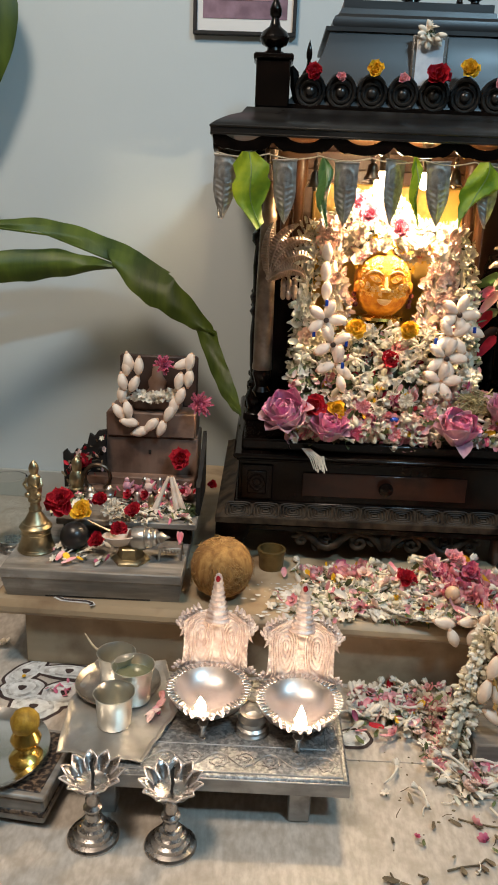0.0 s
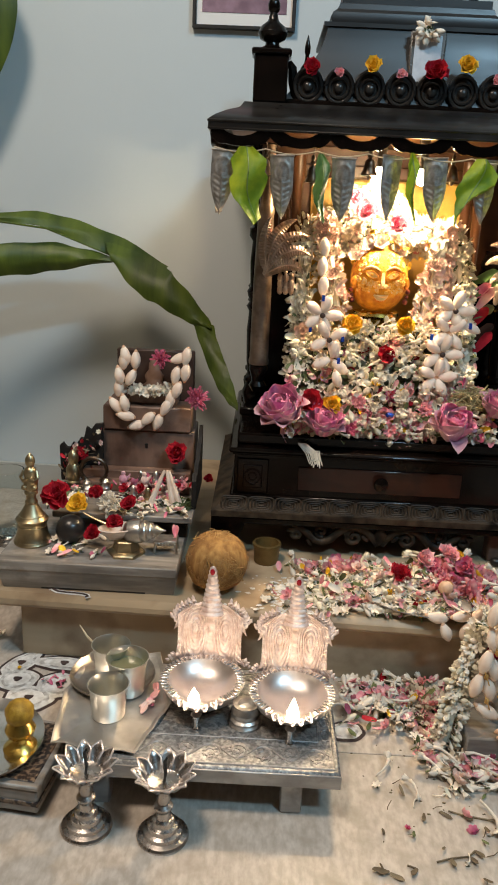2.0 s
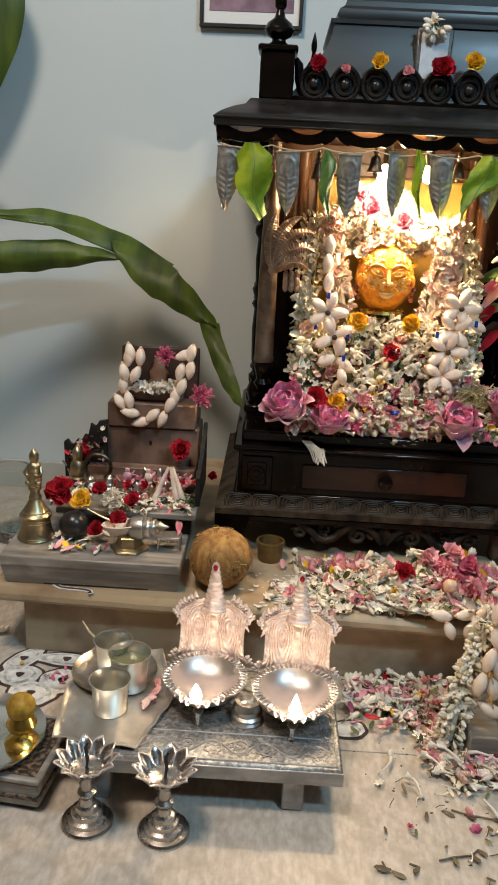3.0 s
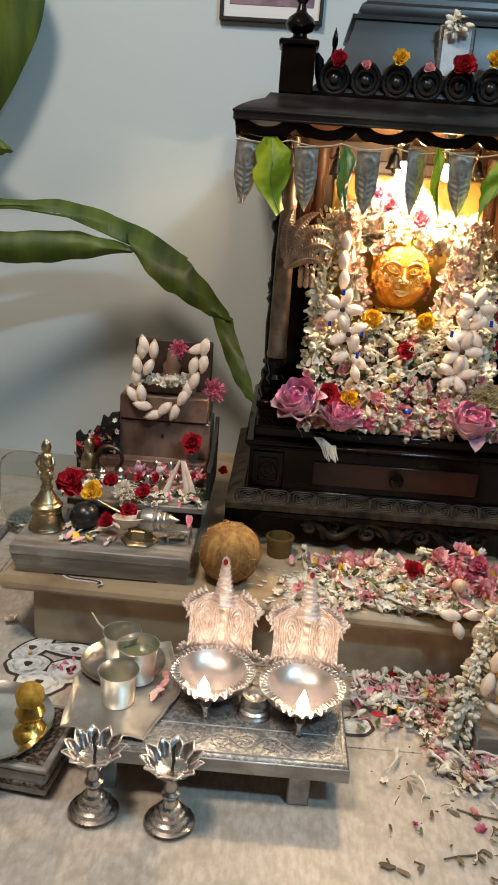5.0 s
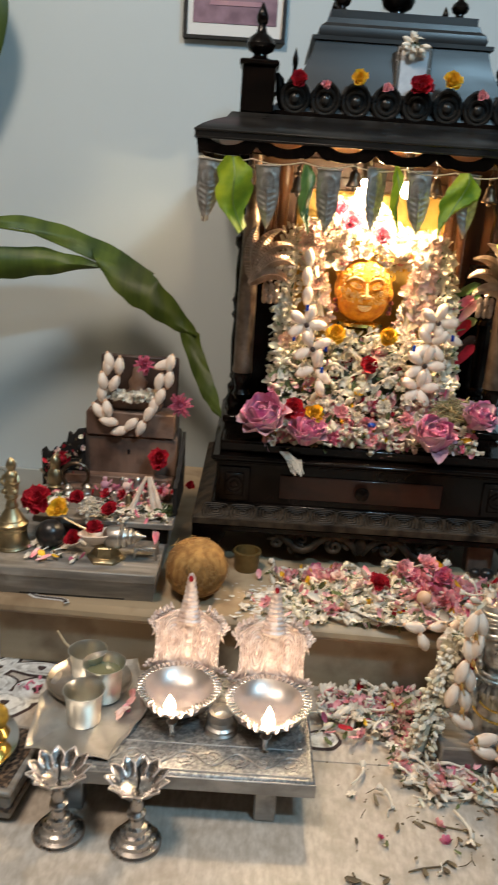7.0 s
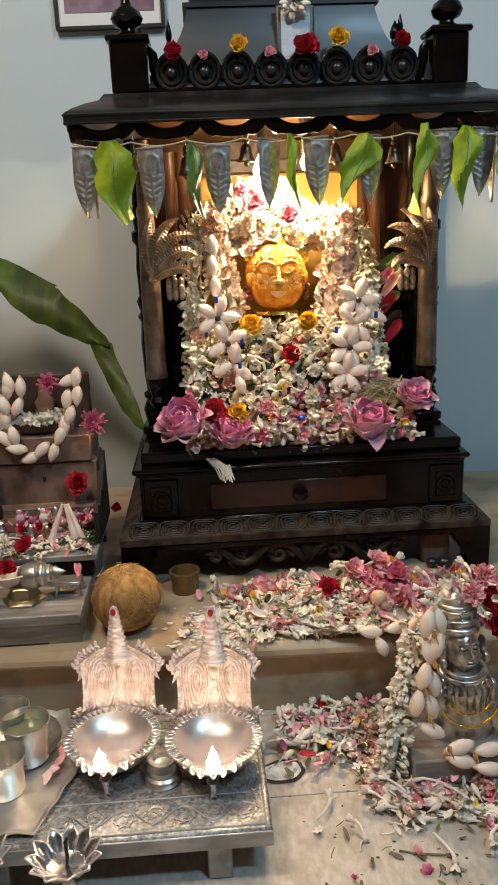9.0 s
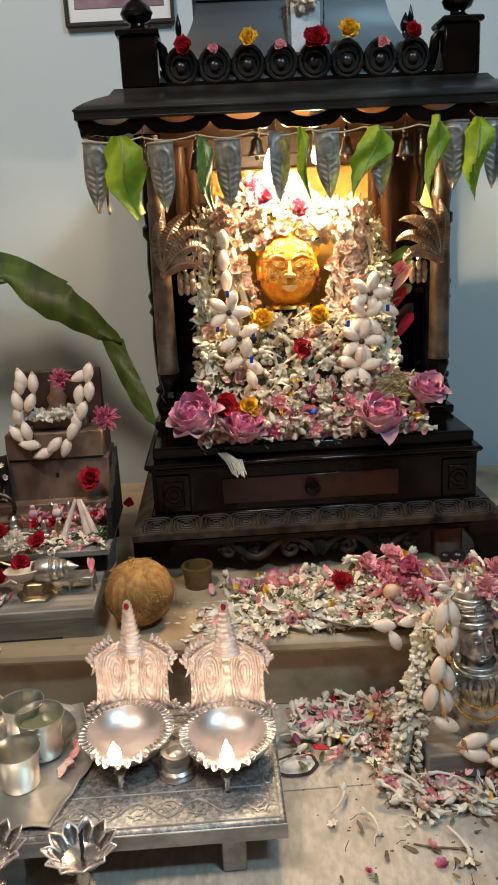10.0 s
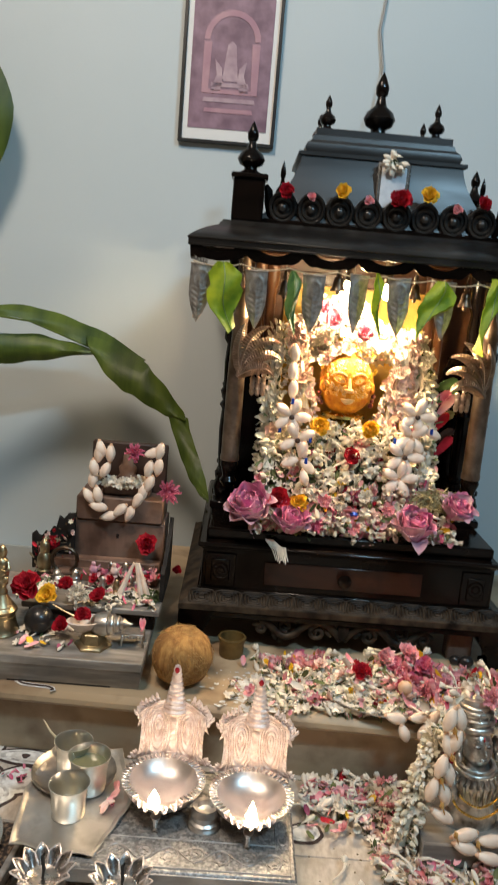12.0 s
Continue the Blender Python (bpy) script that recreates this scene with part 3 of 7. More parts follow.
# gallery: posts with ball finials, rosettes between them
FINIAL = spun([(0, 0.018), (0.004, 0.020), (0.008, 0.013), (0.013, 0.012), (0.018, 0.022), (0.028, 0.0265), (0.038, 0.022), (0.046, 0.011), (0.050, 0.009), (0.060, 0.0065), (0.064, 0.010), (0.074, 0.011), (0.084, 0.007), (0.096, 0.0008)])
for x0 in (0.343, 0.872):
    for y0 in (1.572, 1.930):
        post = part("gallery_post", Geo().box(x0, x0 + 0.060, y0, y0 + 0.060, 0.984, 1.062, 0.003), EBONY, shrine)
        part("cap", Geo().box(x0 - 0.005, x0 + 0.065, y0 - 0.005, y0 + 0.065, 1.062, 1.072, 0.003), EBONY, post)
        part("finial", Geo().lathe(FINIAL, x0 + 0.030, y0 + 0.030, 1.072, 20), EBONY, post)
part("gallery_rail", Geo().box(0.403, 0.872, 1.590, 1.612, 0.982, 0.994, 0.002), EBONY, shrine)
rosette = Geo()
out = [(0.0285 * math.cos(radians(a)) * (1 if math.sin(radians(a)) < 0.3 else 1 - 0.25 * (math.sin(radians(a)) - 0.3)), 0.026 * math.sin(radians(a)) * (1.28 if math.sin(radians(a)) > 0 else 1)) for a in range(0, 360, 15)]
rosette.prism(out, 0.012, tf=Matrix.Translation((0, 0, 0)))
for r, q in ((0.024, 0.0036), (0.0165, 0.003)):
    rosette.tube([(r * math.cos(radians(a)), -0.001, r * (1.12 if r > 0.02 else 1) * math.sin(radians(a)) + (0.001 if r > 0.02 else -0.001)) for a in range(0, 361, 18)], q, 6)
rosette.ball(0, -0.002, -0.001, 0.0095, 0.006, 0.0095, 12, 6)
rosette_me = rosette.mesh("rosette", DUSTED, 45)
for k in range(8):
    ob = new("rosette", rosette_me)
    ob.parent = shrine
    ob.location = (0.4405 + 0.0551 * k - XC, 1.594 - 1.75, 1.0165 - 0.14)
for s, x0 in ((1, 0.403), (-1, 0.872)):
    g = Geo()
    g.tube([(x0 + s * 0.002, 1.6, 1.056), (x0 + s * 0.008, 1.6, 1.045), (x0 + s * 0.010, 1.6, 1.025), (x0 + s * 0.016, 1.6, 1.0), (x0 + s * 0.02, 1.6, 0.992)], [0.004, 0.008, 0.009, 0.008, 0.006], 8)
    part("gallery_bracket", g, EBONY, shrine)

# tiered cupola with small finials
dome_rows = []
for z, h in ((0.984, 0.238), (0.990, 0.236), (0.998, 0.229), (1.008, 0.220), (1.020, 0.210), (1.035, 0.199), (1.052, 0.187), (1.066, 0.178), (1.080, 0.1705), (1.094, 0.1645), (1.108, 0.160), (1.121, 0.1575), (1.122, 0.165), (1.129, 0.165), (1.130, 0.151), (1.138, 0.154), (1.147, 0.150), (1.153, 0.141), (1.162, 0.138), (1.163, 0.134), (1.176, 0.134), (1.177, 0.0)):
    hy = 0.115 + (h - 0.134) * 0.5 if h else 0.0
    dome_rows.append([(0.629 - h, 1.76 - hy, z), (0.629 + h, 1.76 - hy, z), (0.629 + h, 1.76 + hy, z), (0.629 - h, 1.76 + hy, z), (0.629 - h, 1.76 - hy, z)])
dome = part("cupola", Geo().sheet(dome_rows), SHEEN_EBONY, shrine, "tiered black wooden cupola", 24)
SMALL = [(r * 0.62, z * 0.68) for r, z in FINIAL]
LARGE = [(r * 1.22, z * 1.32) for r, z in FINIAL]
for fx, fy, prof in ((0.624, 1.715, LARGE), (0.516, 1.668, SMALL), (0.732, 1.668, SMALL), (0.516, 1.85, SMALL), (0.742, 1.85, SMALL)):
    part("finial", Geo().lathe(prof, fx, fy, 1.1765, 18), EBONY, dome)
for fx in (0.438, 0.838):
    part("small_finial", Geo().lathe([(r * 0.5, z * 0.95) for r, z in FINIAL], fx, 1.66, 1.02, 14), EBONY, shrine)
    part("small_finial_base", Geo().box(fx - 0.012, fx + 0.012, 1.648, 1.672, 0.98, 1.024, 0.002), EBONY, shrine)

# lamps that light the shrine
for bx, by, bz, r in ((0.592, 1.655, 0.862, 0.018), (0.668, 1.640, 0.872, 0.011)):
    bulb = thing("light_bulb", "small lit warm bulb hanging inside the shrine", "bulb", (bx, by, 0.945))
    part("glass", Geo().lathe(spun([(bz - r * 1.3, 1e-6), (bz - r, r * 0.7), (bz, r), (bz + r * 0.8, r * 0.75), (bz + r * 1.5, r * 0.45)]), bx, by, 0, 14), GLOW, bulb, "glowing glass")
    part("holder", Geo().lathe(spun([(bz + r * 1.5, 0.009), (0.935, 0.009), (0.945, 0.013)]), bx, by, 0, 12), BRONZE, bulb)

# ---- low wooden platform ----
platform = thing("low_platform", "low varnished wooden platform with a thick rounded top", "platform", (0.35, WALL_Y - 0.5, 0), turn=math.degrees(BACK), worldly=False)
g = Geo().box(-0.420, 0.98, -0.380, 0.44, 0.111, 0.140, 0.010)
part("top_board", g, BOARD, platform, "thick rounded board")
part("front_apron", Geo().box(-0.365, 0.93, -0.345, -0.325, 0.0, 0.111, 0.002), BOARD, platform)
part("back_apron", Geo().box(-0.385, 0.93, 0.38, 0.40, 0.0, 0.111, 0.002), BOARD, platform)
for x0 in (-0.365, 0.91):
    part("side_apron", Geo().box(x0, x0 + 0.02, -0.324, 0.379, 0.0, 0.111, 0.002), BOARD, platform)

# ---- silver plank stool with the oil lamps ----
stool = thing("plank_stool", "low silver-clad stool with engraved vine border", "stool", (0.35, 1.08, 0))
top = part("top", Geo().box(0.160, 0.520, 0.958, 1.190, 0.052, 0.076, 0.003), EMBOSSED, stool, "engraved silver top")
part("front_edge", Geo().box(0.159, 0.521, 0.9555, 0.9585, 0.0525, 0.0735, 0.001), STOOLSILVER, top)
for x0, y0 in ((0.172, 0.966), (0.440, 0.966), (0.172, 1.150), (0.478, 1.150)):
    part("leg", Geo().box(x0, x0 + 0.030, y0, y0 + 0.030, 0.0, 0.052, 0.002), STOOLSILVER, stool)
for pts in ([(0.168, 0.966), (0.512, 0.966), (0.512, 1.182), (0.168, 1.182), (0.168, 0.966)], [(0.185, 1.022), (0.492, 1.022), (0.492, 1.166), (0.185, 1.166), (0.185, 1.022)]):
    part("border_line", Geo().tube([(x, y, 0.0765) for x, y in pts], 0.0013, 5), STOOLSILVER, top)
vine = Geo()
r = random.Random(2)
vine.tube([(0.174 + 0.332 * i / 80, 0.993 + 0.013 * math.sin(2 * math.pi * i / 80 * 4.5), 0.0764) for i in range(81)], 0.0013, 5)
for k in range(9):
    cx, s1 = 0.1925 + 0.0369 * k, (1 if k % 2 else -1)
    pts = [(cx + 0.0150 * (1 - i / 26) * math.cos(radians(-90 * s1 + s1 * i * 24)), 0.993 + s1 * 0.003 + 0.0150 * (1 - i / 26) * math.sin(radians(-90 * s1 + s1 * i * 24)), 0.0764) for i in range(23)]
    vine.tube(pts, 0.0012, 5)
    for i in range(0, 23, 2):
        a = math.degrees(math.atan2(pts[i][1] - 0.993, pts[i][0] - cx)) + r.uniform(-25, 25)
        for lean in (-38, 0, 38):
            vine.sheet(petal_rows(r.uniform(0.0034, 0.0052), 0.0021, 0.0, 0.25, 0.6, 3, 3), 0.0007, tf=pose(pts[i][0], pts[i][1], 0.0767, 0, 0, a + lean))
for k in range(70):
    vine.ball(0.173 + 0.334 * k / 69, 1.019, 0.0765, 0.0013, 0.0013, 0.0008, 5, 3)
part("vine_border", vine, STOOLSILVER, top, "raised vine scrolls", 60)
vine = Geo()
for k in range(5):
    cy = 1.036 + 0.033 * k
    vine.tube([(0.503 + 0.008 * math.cos(radians(a)) * (1 - a / 900), cy + 0.015 * math.sin(radians(a)) * (1 - a / 900), 0.0763) for a in range(0, 540, 25)], 0.0009, 4)
part("vine_border", vine, STOOLSILVER, top, "raised vine scrolls", 60)
vine = Geo()
for k in range(230):
    x, y, a = r.uniform(0.195, 0.485), r.uniform(1.028, 1.16), r.uniform(0, 360)
    vine.sheet(petal_rows(r.uniform(0.008, 0.015), 0.005, 0.0, 0.2, 0.6, 3, 3), 0.0006, tf=pose(x, y, 0.0764, 0, 0, a))
tagged(part("foliage_engraving", vine, STOOLSILVER, top, "low relief of leaves", 60), kind="stuff")

# ---- things on the stool ----
def oil_lamp(place, turn, flame_at, tall=1.0):
    """A silver lamp: fluted bowl on a foot, with a tall repousse back plate and spire."""
    lampo = thing("oil_lamp", "lit silver oil lamp with fluted bowl and ornate back plate", "oil lamp", place, "pair of oil lamps", worldly=False, turn=turn)
    R = 0.064
    def lip(k, a):
        front = max(0.0, math.cos(a + math.pi / 2)) ** 16
        return 1 + 0.17 * front * (1 if k in (3, 4, 5) else 0.25)
    bowl = part("bowl", Geo().lathe([(0.012, 0.010), (0.035, 0.014), (0.055, 0.027), (R, 0.043), (R + 0.0005, 0.045), (R - 0.011, 0.0445), (R - 0.012, 0.043), (0.043, 0.029), (0.024, 0.021), (1e-6, 0.019)], segs=48, wave=lip), BOWL, lampo, "polished bowl")
    for k in range(48):
        a = 2 * math.pi * k / 48
        if math.sin(a) < -0.86:
            continue
        ob = new("rim_flute", FLUTE)
        ob.parent = bowl
        ob.matrix_local = Matrix.Translation(((R - 0.006) * math.cos(a), (R - 0.006) * math.sin(a), 0.0455)) @ Matrix.Rotation(a, 4, "Z")
    part("foot", Geo().lathe([(0.026, 0.0), (0.027, 0.003), (0.014, 0.007), (0.012, 0.012)], segs=24), SILVER, lampo)
    part("front_foot", Geo().lathe([(0.006, 0.0), (0.0035, 0.004), (0.0045, 0.016), (0.008, 0.024)], y=-0.060, segs=12), SILVER, lampo)
    # back plate: waisted, with rising shoulders and large looped ridges
    W = 0.0530

    def half(u):
        w = 1.0 + 0.11 * max(0.0, 1 - u / 0.10) - 0.05 * math.sin(math.pi * min(1, u / 0.8))
        return W * (w if u < 0.80 else w - 0.50 * ((u - 0.80) / 0.20) ** 1.2)
    rows = []
    for i in range(89):
        u = i / 88
        w, row = half(u), []
        for j in range(89):
            q = j / 44 - 1
            d = math.hypot((abs(q) - 0.47) * 1.45, (u - 0.56) * (0.75 if u < 0.56 else 1.35))
            spine = math.exp(-(q / 0.13) ** 2)
            leafy = math.sin(q * 30 + 3 * math.sin(7 * u)) * math.sin(u * 46 + 2 * q)
            ridge = (0.0010 * math.sin(d * 60) + 0.0003 * leafy) if d < 0.66 else 0.0013 * leafy
            row.append((w * q, 0.067 - 0.012 * q * q + ridge * (1 - spine) - 0.0030 * spine * (0.75 + 0.25 * math.sin(u * 42)) + 0.018 * u, 0.036 + 0.092 * u))
        rows.append(row)
    plate = part("back_plate", Geo().sheet(rows, 0.002), COPPER, lampo, "repousse silver back plate", 50)
    g = Geo()
    g.lathe([((0.0190 - 0.0135 * (i / 39) ** 0.8) * (1.0, 1.13, 1.10, 0.90)[i % 4], 0.0020 * i) for i in range(40)] + [(0.0045, 0.081), (1e-6, 0.084)], y=0.079, z=0.110, segs=22, sy=0.6, wave=lambda k, a: 1 + 0.06 * math.sin(9 * a))
    part("spire", g, COPPER, plate, "ringed spire with a red dot", 40)
    part("mark", Geo().ball(0, 0.0732, 0.186, 0.0038, 0.0015, 0.0055, 8, 5), RED, plate)
    rr = random.Random(9)
    for s in (-1, 1):
        # curled leaves climbing the shoulders, and budded scrolls at their ends and at the foot
        for k in range(6):
            u = 0.80 + 0.19 * k / 5
            px, pz, q = half(u), 0.036 + 0.092 * u, 0.0062 - 0.0004 * k
            curl = [(s * (px + 0.001 + q * (1 - i / 15) * math.cos(radians(-60 + 32 * i))), 0.064 + 0.018 * u, pz + q * (1 - i / 15) * math.sin(radians(-60 + 32 * i))) for i in range(12)]
            part("leaf_scroll", Geo().tube(curl, [0.0016 + 0.0006 * math.sin(math.pi * i / 11) for i in range(12)], 6), COPPER, plate, angle=60)
            part("bud", Geo().lathe([(0.0016, 0), (0.0030, 0.003), (0.0022, 0.006), (1e-6, 0.009)], tf=pose(s * (px + 0.002), 0.064 + 0.018 * u, pz + 0.003, rr.uniform(-15, 15), s * rr.uniform(0, 35), 0), segs=7), COPPER, plate)
        for u, reach in ((0.80, 0.010), (0.765, 0.0075), (0.70, 0.004), (0.0, 0.006), (0.04, 0.004)):
            px, pz = half(u), 0.036 + 0.092 * u
            for k in range(3):
                r = rr.uniform(0.0026, 0.0042)
                part("knob", Geo().lathe([(1e-6, -r), (r * 0.8, -r * 0.5), (r, 0), (r * 0.6, r), (1e-6, r * 1.7)], tf=pose(s * (px + reach * k / 2), 0.062 + 0.018 * u - 0.002 * k, pz + 0.003 * math.sin(2 * k + 9 * u), 0, s * rr.uniform(20, 80), 0), segs=7), COPPER, plate)
        part("side_fin", Geo().prism([(s * half(0.60), 0.036 + 0.092 * 0.60), (s * (half(0.6) + 0.007), 0.036 + 0.092 * 0.52), (s * half(0.74), 0.036 + 0.092 * 0.74)], 0.002, tf=Matrix.Translation((0, 0.066, 0))), COPPER, plate)
    # leafy nose below the flame
    for k in range(7):
        a = radians(-90 + (k - 3) * 10.5)
        q = 0.0745 - 0.0013 * (k - 3) ** 2
        rows = petal_rows(0.0110, 0.0100, -0.30, 0.6, 0.35, 5, 5, 0.05)
        part("spout_leaf", Geo().sheet(rows, 0.0010, tf=Matrix.Translation(((q - 0.007) * math.cos(a), (q - 0.007) * math.sin(a), 0.0440)) @ Matrix.Rotation(a + 0.25 * (k % 2), 4, "Z")), COPPER, bowl, angle=60)
    fx, fy = flame_at
    part("wick", Geo().tube([(fx * 0.5, fy * 0.6, 0.036), (fx, fy, 0.047), (fx, fy, 0.052)], 0.0018, 6), CHAR, lampo)
    part("flame", Geo().lathe([(1e-6, 0.0), (0.0064, 0.002), (0.0092, 0.006 * tall), (0.0084, 0.011 * tall), (0.0050, 0.018 * tall), (0.0022, 0.026 * tall), (1e-6, 0.032 * tall)], fx, fy, 0.046, 14, wave=lambda k, a: 1 + 0.22 * math.sin(2 * a + 1.7 * k)), FLAME, lampo, "small burning flame")
    return lampo


FLUTE = Geo().ball(0, 0, 0, 0.0072, 0.0024, 0.0012, 6, 4).mesh("rim_flute", SILVER)
oil_lamp((0.319, 1.098, 0.076), -4, (-0.004, -0.062), 0.75)
oil_lamp((0.454, 1.078, 0.076), -3, (0.002, -0.064))
solo("lamp_base", Geo().lathe([(0.024, 0.0), (0.025, 0.003), (0.0225, 0.006), (0.0235, 0.010), (0.020, 0.013), (0.0215, 0.022), (0.018, 0.030), (0.019, 0.033), (0.012, 0.033), (0.010, 0.026), (1e-6, 0.024)], 0.386, 1.058, 0.0765, 30, wave=lambda k, a: 1 + (0.03 * math.sin(18 * a) if k in (2, 3) else 0)), DULLSILVER, "small round silver cup with a beaded foot between the lamps", "cup", angle=30)

# a shallow silver tray under the tumblers
tray = thing("silver_tray", "shallow dented silver tray holding tumblers and petals", "tray", (0.19, 1.10, 0.0763))
out = [(0.118, 0.985), (0.236, 0.972), (0.272, 1.085), (0.262, 1.135), (0.238, 1.218), (0.128, 1.222), (0.108, 1.10)]
n = 6
ring = []
for i, (x, y) in enumerate(out):
    x2, y2 = out[(i + 1) % len(out)]
    ring += [(x + (x2 - x) * k / n, y + (y2 - y) * k / n) for k in range(n)]
cx, cy = 0.19, 1.10
rows = []
for q, z in ((0.02, 0.0772), (0.5, 0.0772), (0.88, 0.0775), (0.93, 0.079), (1.0, 0.083), (1.015, 0.0828)):
    rows.append([(cx + (x - cx) * q, cy + (y - cy) * q, z + 0.0025 * math.sin(150 * x + 90 * y) * (q > 0.9)) for x, y in ring + ring[:1]])
part("plate", Geo().sheet(rows[:4], 0.0012), TRAYSILVER, tray)
part("rim", Geo().sheet(rows[3:], 0.0014), TRAYSILVER, tray, "dented turned-up rim")


solo("round_plate", Geo().lathe([(1e-6, 0.0), (0.052, 0.0), (0.060, 0.004), (0.066, 0.0085), (0.0675, 0.008), (0.0665, 0.0100), (0.060, 0.0055), (0.052, 0.0015), (1e-6, 0.0015)], 0.172, 1.150, 0.0785, 44), DULLSILVER, "round dull silver plate under the tumblers", "plate")


def tumbler(place, r, h, fill=0.0):
    ob = thing("tumbler", "plain silver drinking tumbler standing on the tray" if not fill else "silver tumbler part filled with water", "tumbler", place, "silver tumblers", worldly=False)
    part("cup", Geo().lathe([(r * 0.80, 0), (r * 0.82, 0.001), (r * 0.84, h * 0.3), (r * 0.88, h * 0.7), (r * 0.95, h * 0.93), (r * 1.03, h * 0.99), (r * 1.03, h), (r * 0.99, h), (r * 0.92, h * 0.93), (r * 0.84, h * 0.7), (r * 0.77, h * 0.3), (r * 0.72, 0.004), (1e-6, 0.004)], segs=36), STEEL, ob)
    if fill:
        part("water", Geo().lathe([(r * 0.84, h * fill - 0.002), (r * 0.845, h * fill), (1e-6, h * fill)], segs=30), WATER, ob, "greenish water")
    return ob


tumbler((0.183, 1.058, 0.0785), 0.030, 0.052)
tumbler((0.201, 1.118, 0.0802), 0.0325, 0.058, 0.72)
tumbler((0.168, 1.156, 0.0802), 0.030, 0.055)


PEWTER = mat("aged_lamp_silver", (0.44, 0.405, 0.38), (0.72, 0.675, 0.64), 25, 0.27, metal=1.0, bump=0.0002, bscale=90, dirt=(0.34, 0.30, 0.27), dirt_scale=30)
PALERIM = mat("pale_petal_rim", (0.70, 0.60, 0.55), (0.86, 0.78, 0.74), 40, 0.35, metal=0.7)


def lamp_stand(place, turn):
    """A small silver pedestal lamp with a cup of eleven pointed petals."""
    ob = thing("pedestal_lamp", "small silver pedestal lamp with a lotus-petal cup", "oil lamp", place, "pair of pedestal lamps", worldly=False, turn=turn)
    base = part("base", Geo().lathe([(0.0345, 0.0), (0.035, 0.003), (0.033, 0.006), (0.027, 0.008), (0.026, 0.013), (0.0215, 0.015), (0.0205, 0.021), (0.016, 0.023), (0.0145, 0.029), (0.011, 0.031)], segs=36), PEWTER, ob, "stepped round base", 30)
    part("stem", Geo().lathe([(0.0105, 0.030), (0.0085, 0.040), (0.0125, 0.046), (0.0125, 0.050), (0.0075, 0.053), (0.0095, 0.062), (0.006, 0.072), (0.0085, 0.078), (0.018, 0.083)], segs=20), PEWTER, ob)
    part("cup", Geo().lathe([(1e-6, 0.081), (0.014, 0.082), (0.022, 0.088), (0.0205, 0.089), (0.012, 0.085), (1e-6, 0.084)], segs=22), PEWTER, ob)
    for k in range(11):
        a = 2 * math.pi * k / 11
        rows, left, right = [], [], []
        for i in range(9):
            u = i / 8
            rr, z = 0.011 + 0.031 * u, 0.083 + 0.029 * u ** 1.1 - 0.006 * u ** 4
            w = rr * 0.30 if u < 0.62 else 0.62 * 0.034 * 0.285 * 1.45 * (1 - ((u - 0.62) / 0.38) ** 1.2) + 0.0005
            rows.append([(rr, w * q, z - 0.0080 * (1 - q * q) * math.sin(math.pi * min(1, u + 0.15))) for q in (-1, -0.5, 0, 0.5, 1)])
            left.append((rr, w, z))
            right.append((rr, -w, z))
        turn_k = Matrix.Rotation(a, 4, "Z")
        petal = part("petal", Geo().sheet(rows, 0.0010, tf=turn_k), PEWTER, ob)
        part("petal_rim", Geo().tube(left[3:] + right[:2:-1], 0.0013, 6, tf=turn_k), PALERIM, petal)
    part("wick", Geo().tube([(0.0, 0.002, 0.084), (0.001, 0.004, 0.096), (-0.002, 0.010, 0.110), (0.001, 0.011, 0.116)], [0.002, 0.0024, 0.0026, 0.0016], 6), CHAR, ob, "burnt black wick")
    return ob


lamp_stand((0.180, 0.922, 0), 8)
lamp_stand((0.284, 0.914, 0), -10)

# ---- carved box with a plate at the front ----
low_box = thing("low_carved_box", "low wooden box with carved dark patterned sides", "box", (0.008, 0.992, 0), worldly=False, turn=-7)
part("body", Geo().box(-0.20, 0.110, -0.048, 0.085, 0.006, 0.044, 0.003), GREYWOOD, low_box)
part("dark_band", Geo().box(-0.199, 0.1115, -0.0495, 0.0865, 0.018, 0.026, 0.001), LEATHER, low_box, "dark inlaid line round the sides")
part("lid", Geo().box(-0.203, 0.113, -0.051, 0.088, 0.0445, 0.052, 0.002), GREYWOOD, low_box)
part("inlay", Geo().box(-0.195, 0.104, -0.042, 0.080, 0.0518, 0.0535, 0.001), LEATHER, low_box, "dark carved inlay")
for x in (-0.19, 0.088):
    for y in (-0.040, 0.06):
        part("foot", Geo().box(x, x + 0.015, y, y + 0.015, 0, 0.0062, 0.001), GREYWOOD, low_box)
plate = solo("plate", Geo().lathe([(1e-6, 0.0), (0.070, 0.0), (0.083, 0.006), (0.092, 0.011), (0.0935, 0.0105), (0.0925, 0.0125), (0.084, 0.008), (0.070, 0.002), (1e-6, 0.002)], 0.006, 1.006, 0.0537, 48), mat("bright_plate_silver", (0.74, 0.72, 0.69), (0.90, 0.88, 0.85), 14, 0.17, metal=1.0, bump=0.0002, bscale=50), "round silver plate with a raised rim", "plate")
g = Geo()
g.lathe([(0.024, 0.0), (0.025, 0.003), (0.021, 0.008), (0.011, 0.014), (0.010, 0.019), (0.019, 0.026), (0.0215, 0.034), (0.017, 0.043), (0.0145, 0.047)], 0.070, 1.000, 0.056, 24)
g.lathe([(0.0135, 0.046), (0.018, 0.050), (0.0200, 0.058), (0.019, 0.067), (0.014, 0.074), (0.005, 0.079), (1e-6, 0.080)], 0.070, 1.000, 0.056, 24, mi=1, wave=lambda k, a: 1 + 0.04 * math.sin(9 * a + 5 * k))
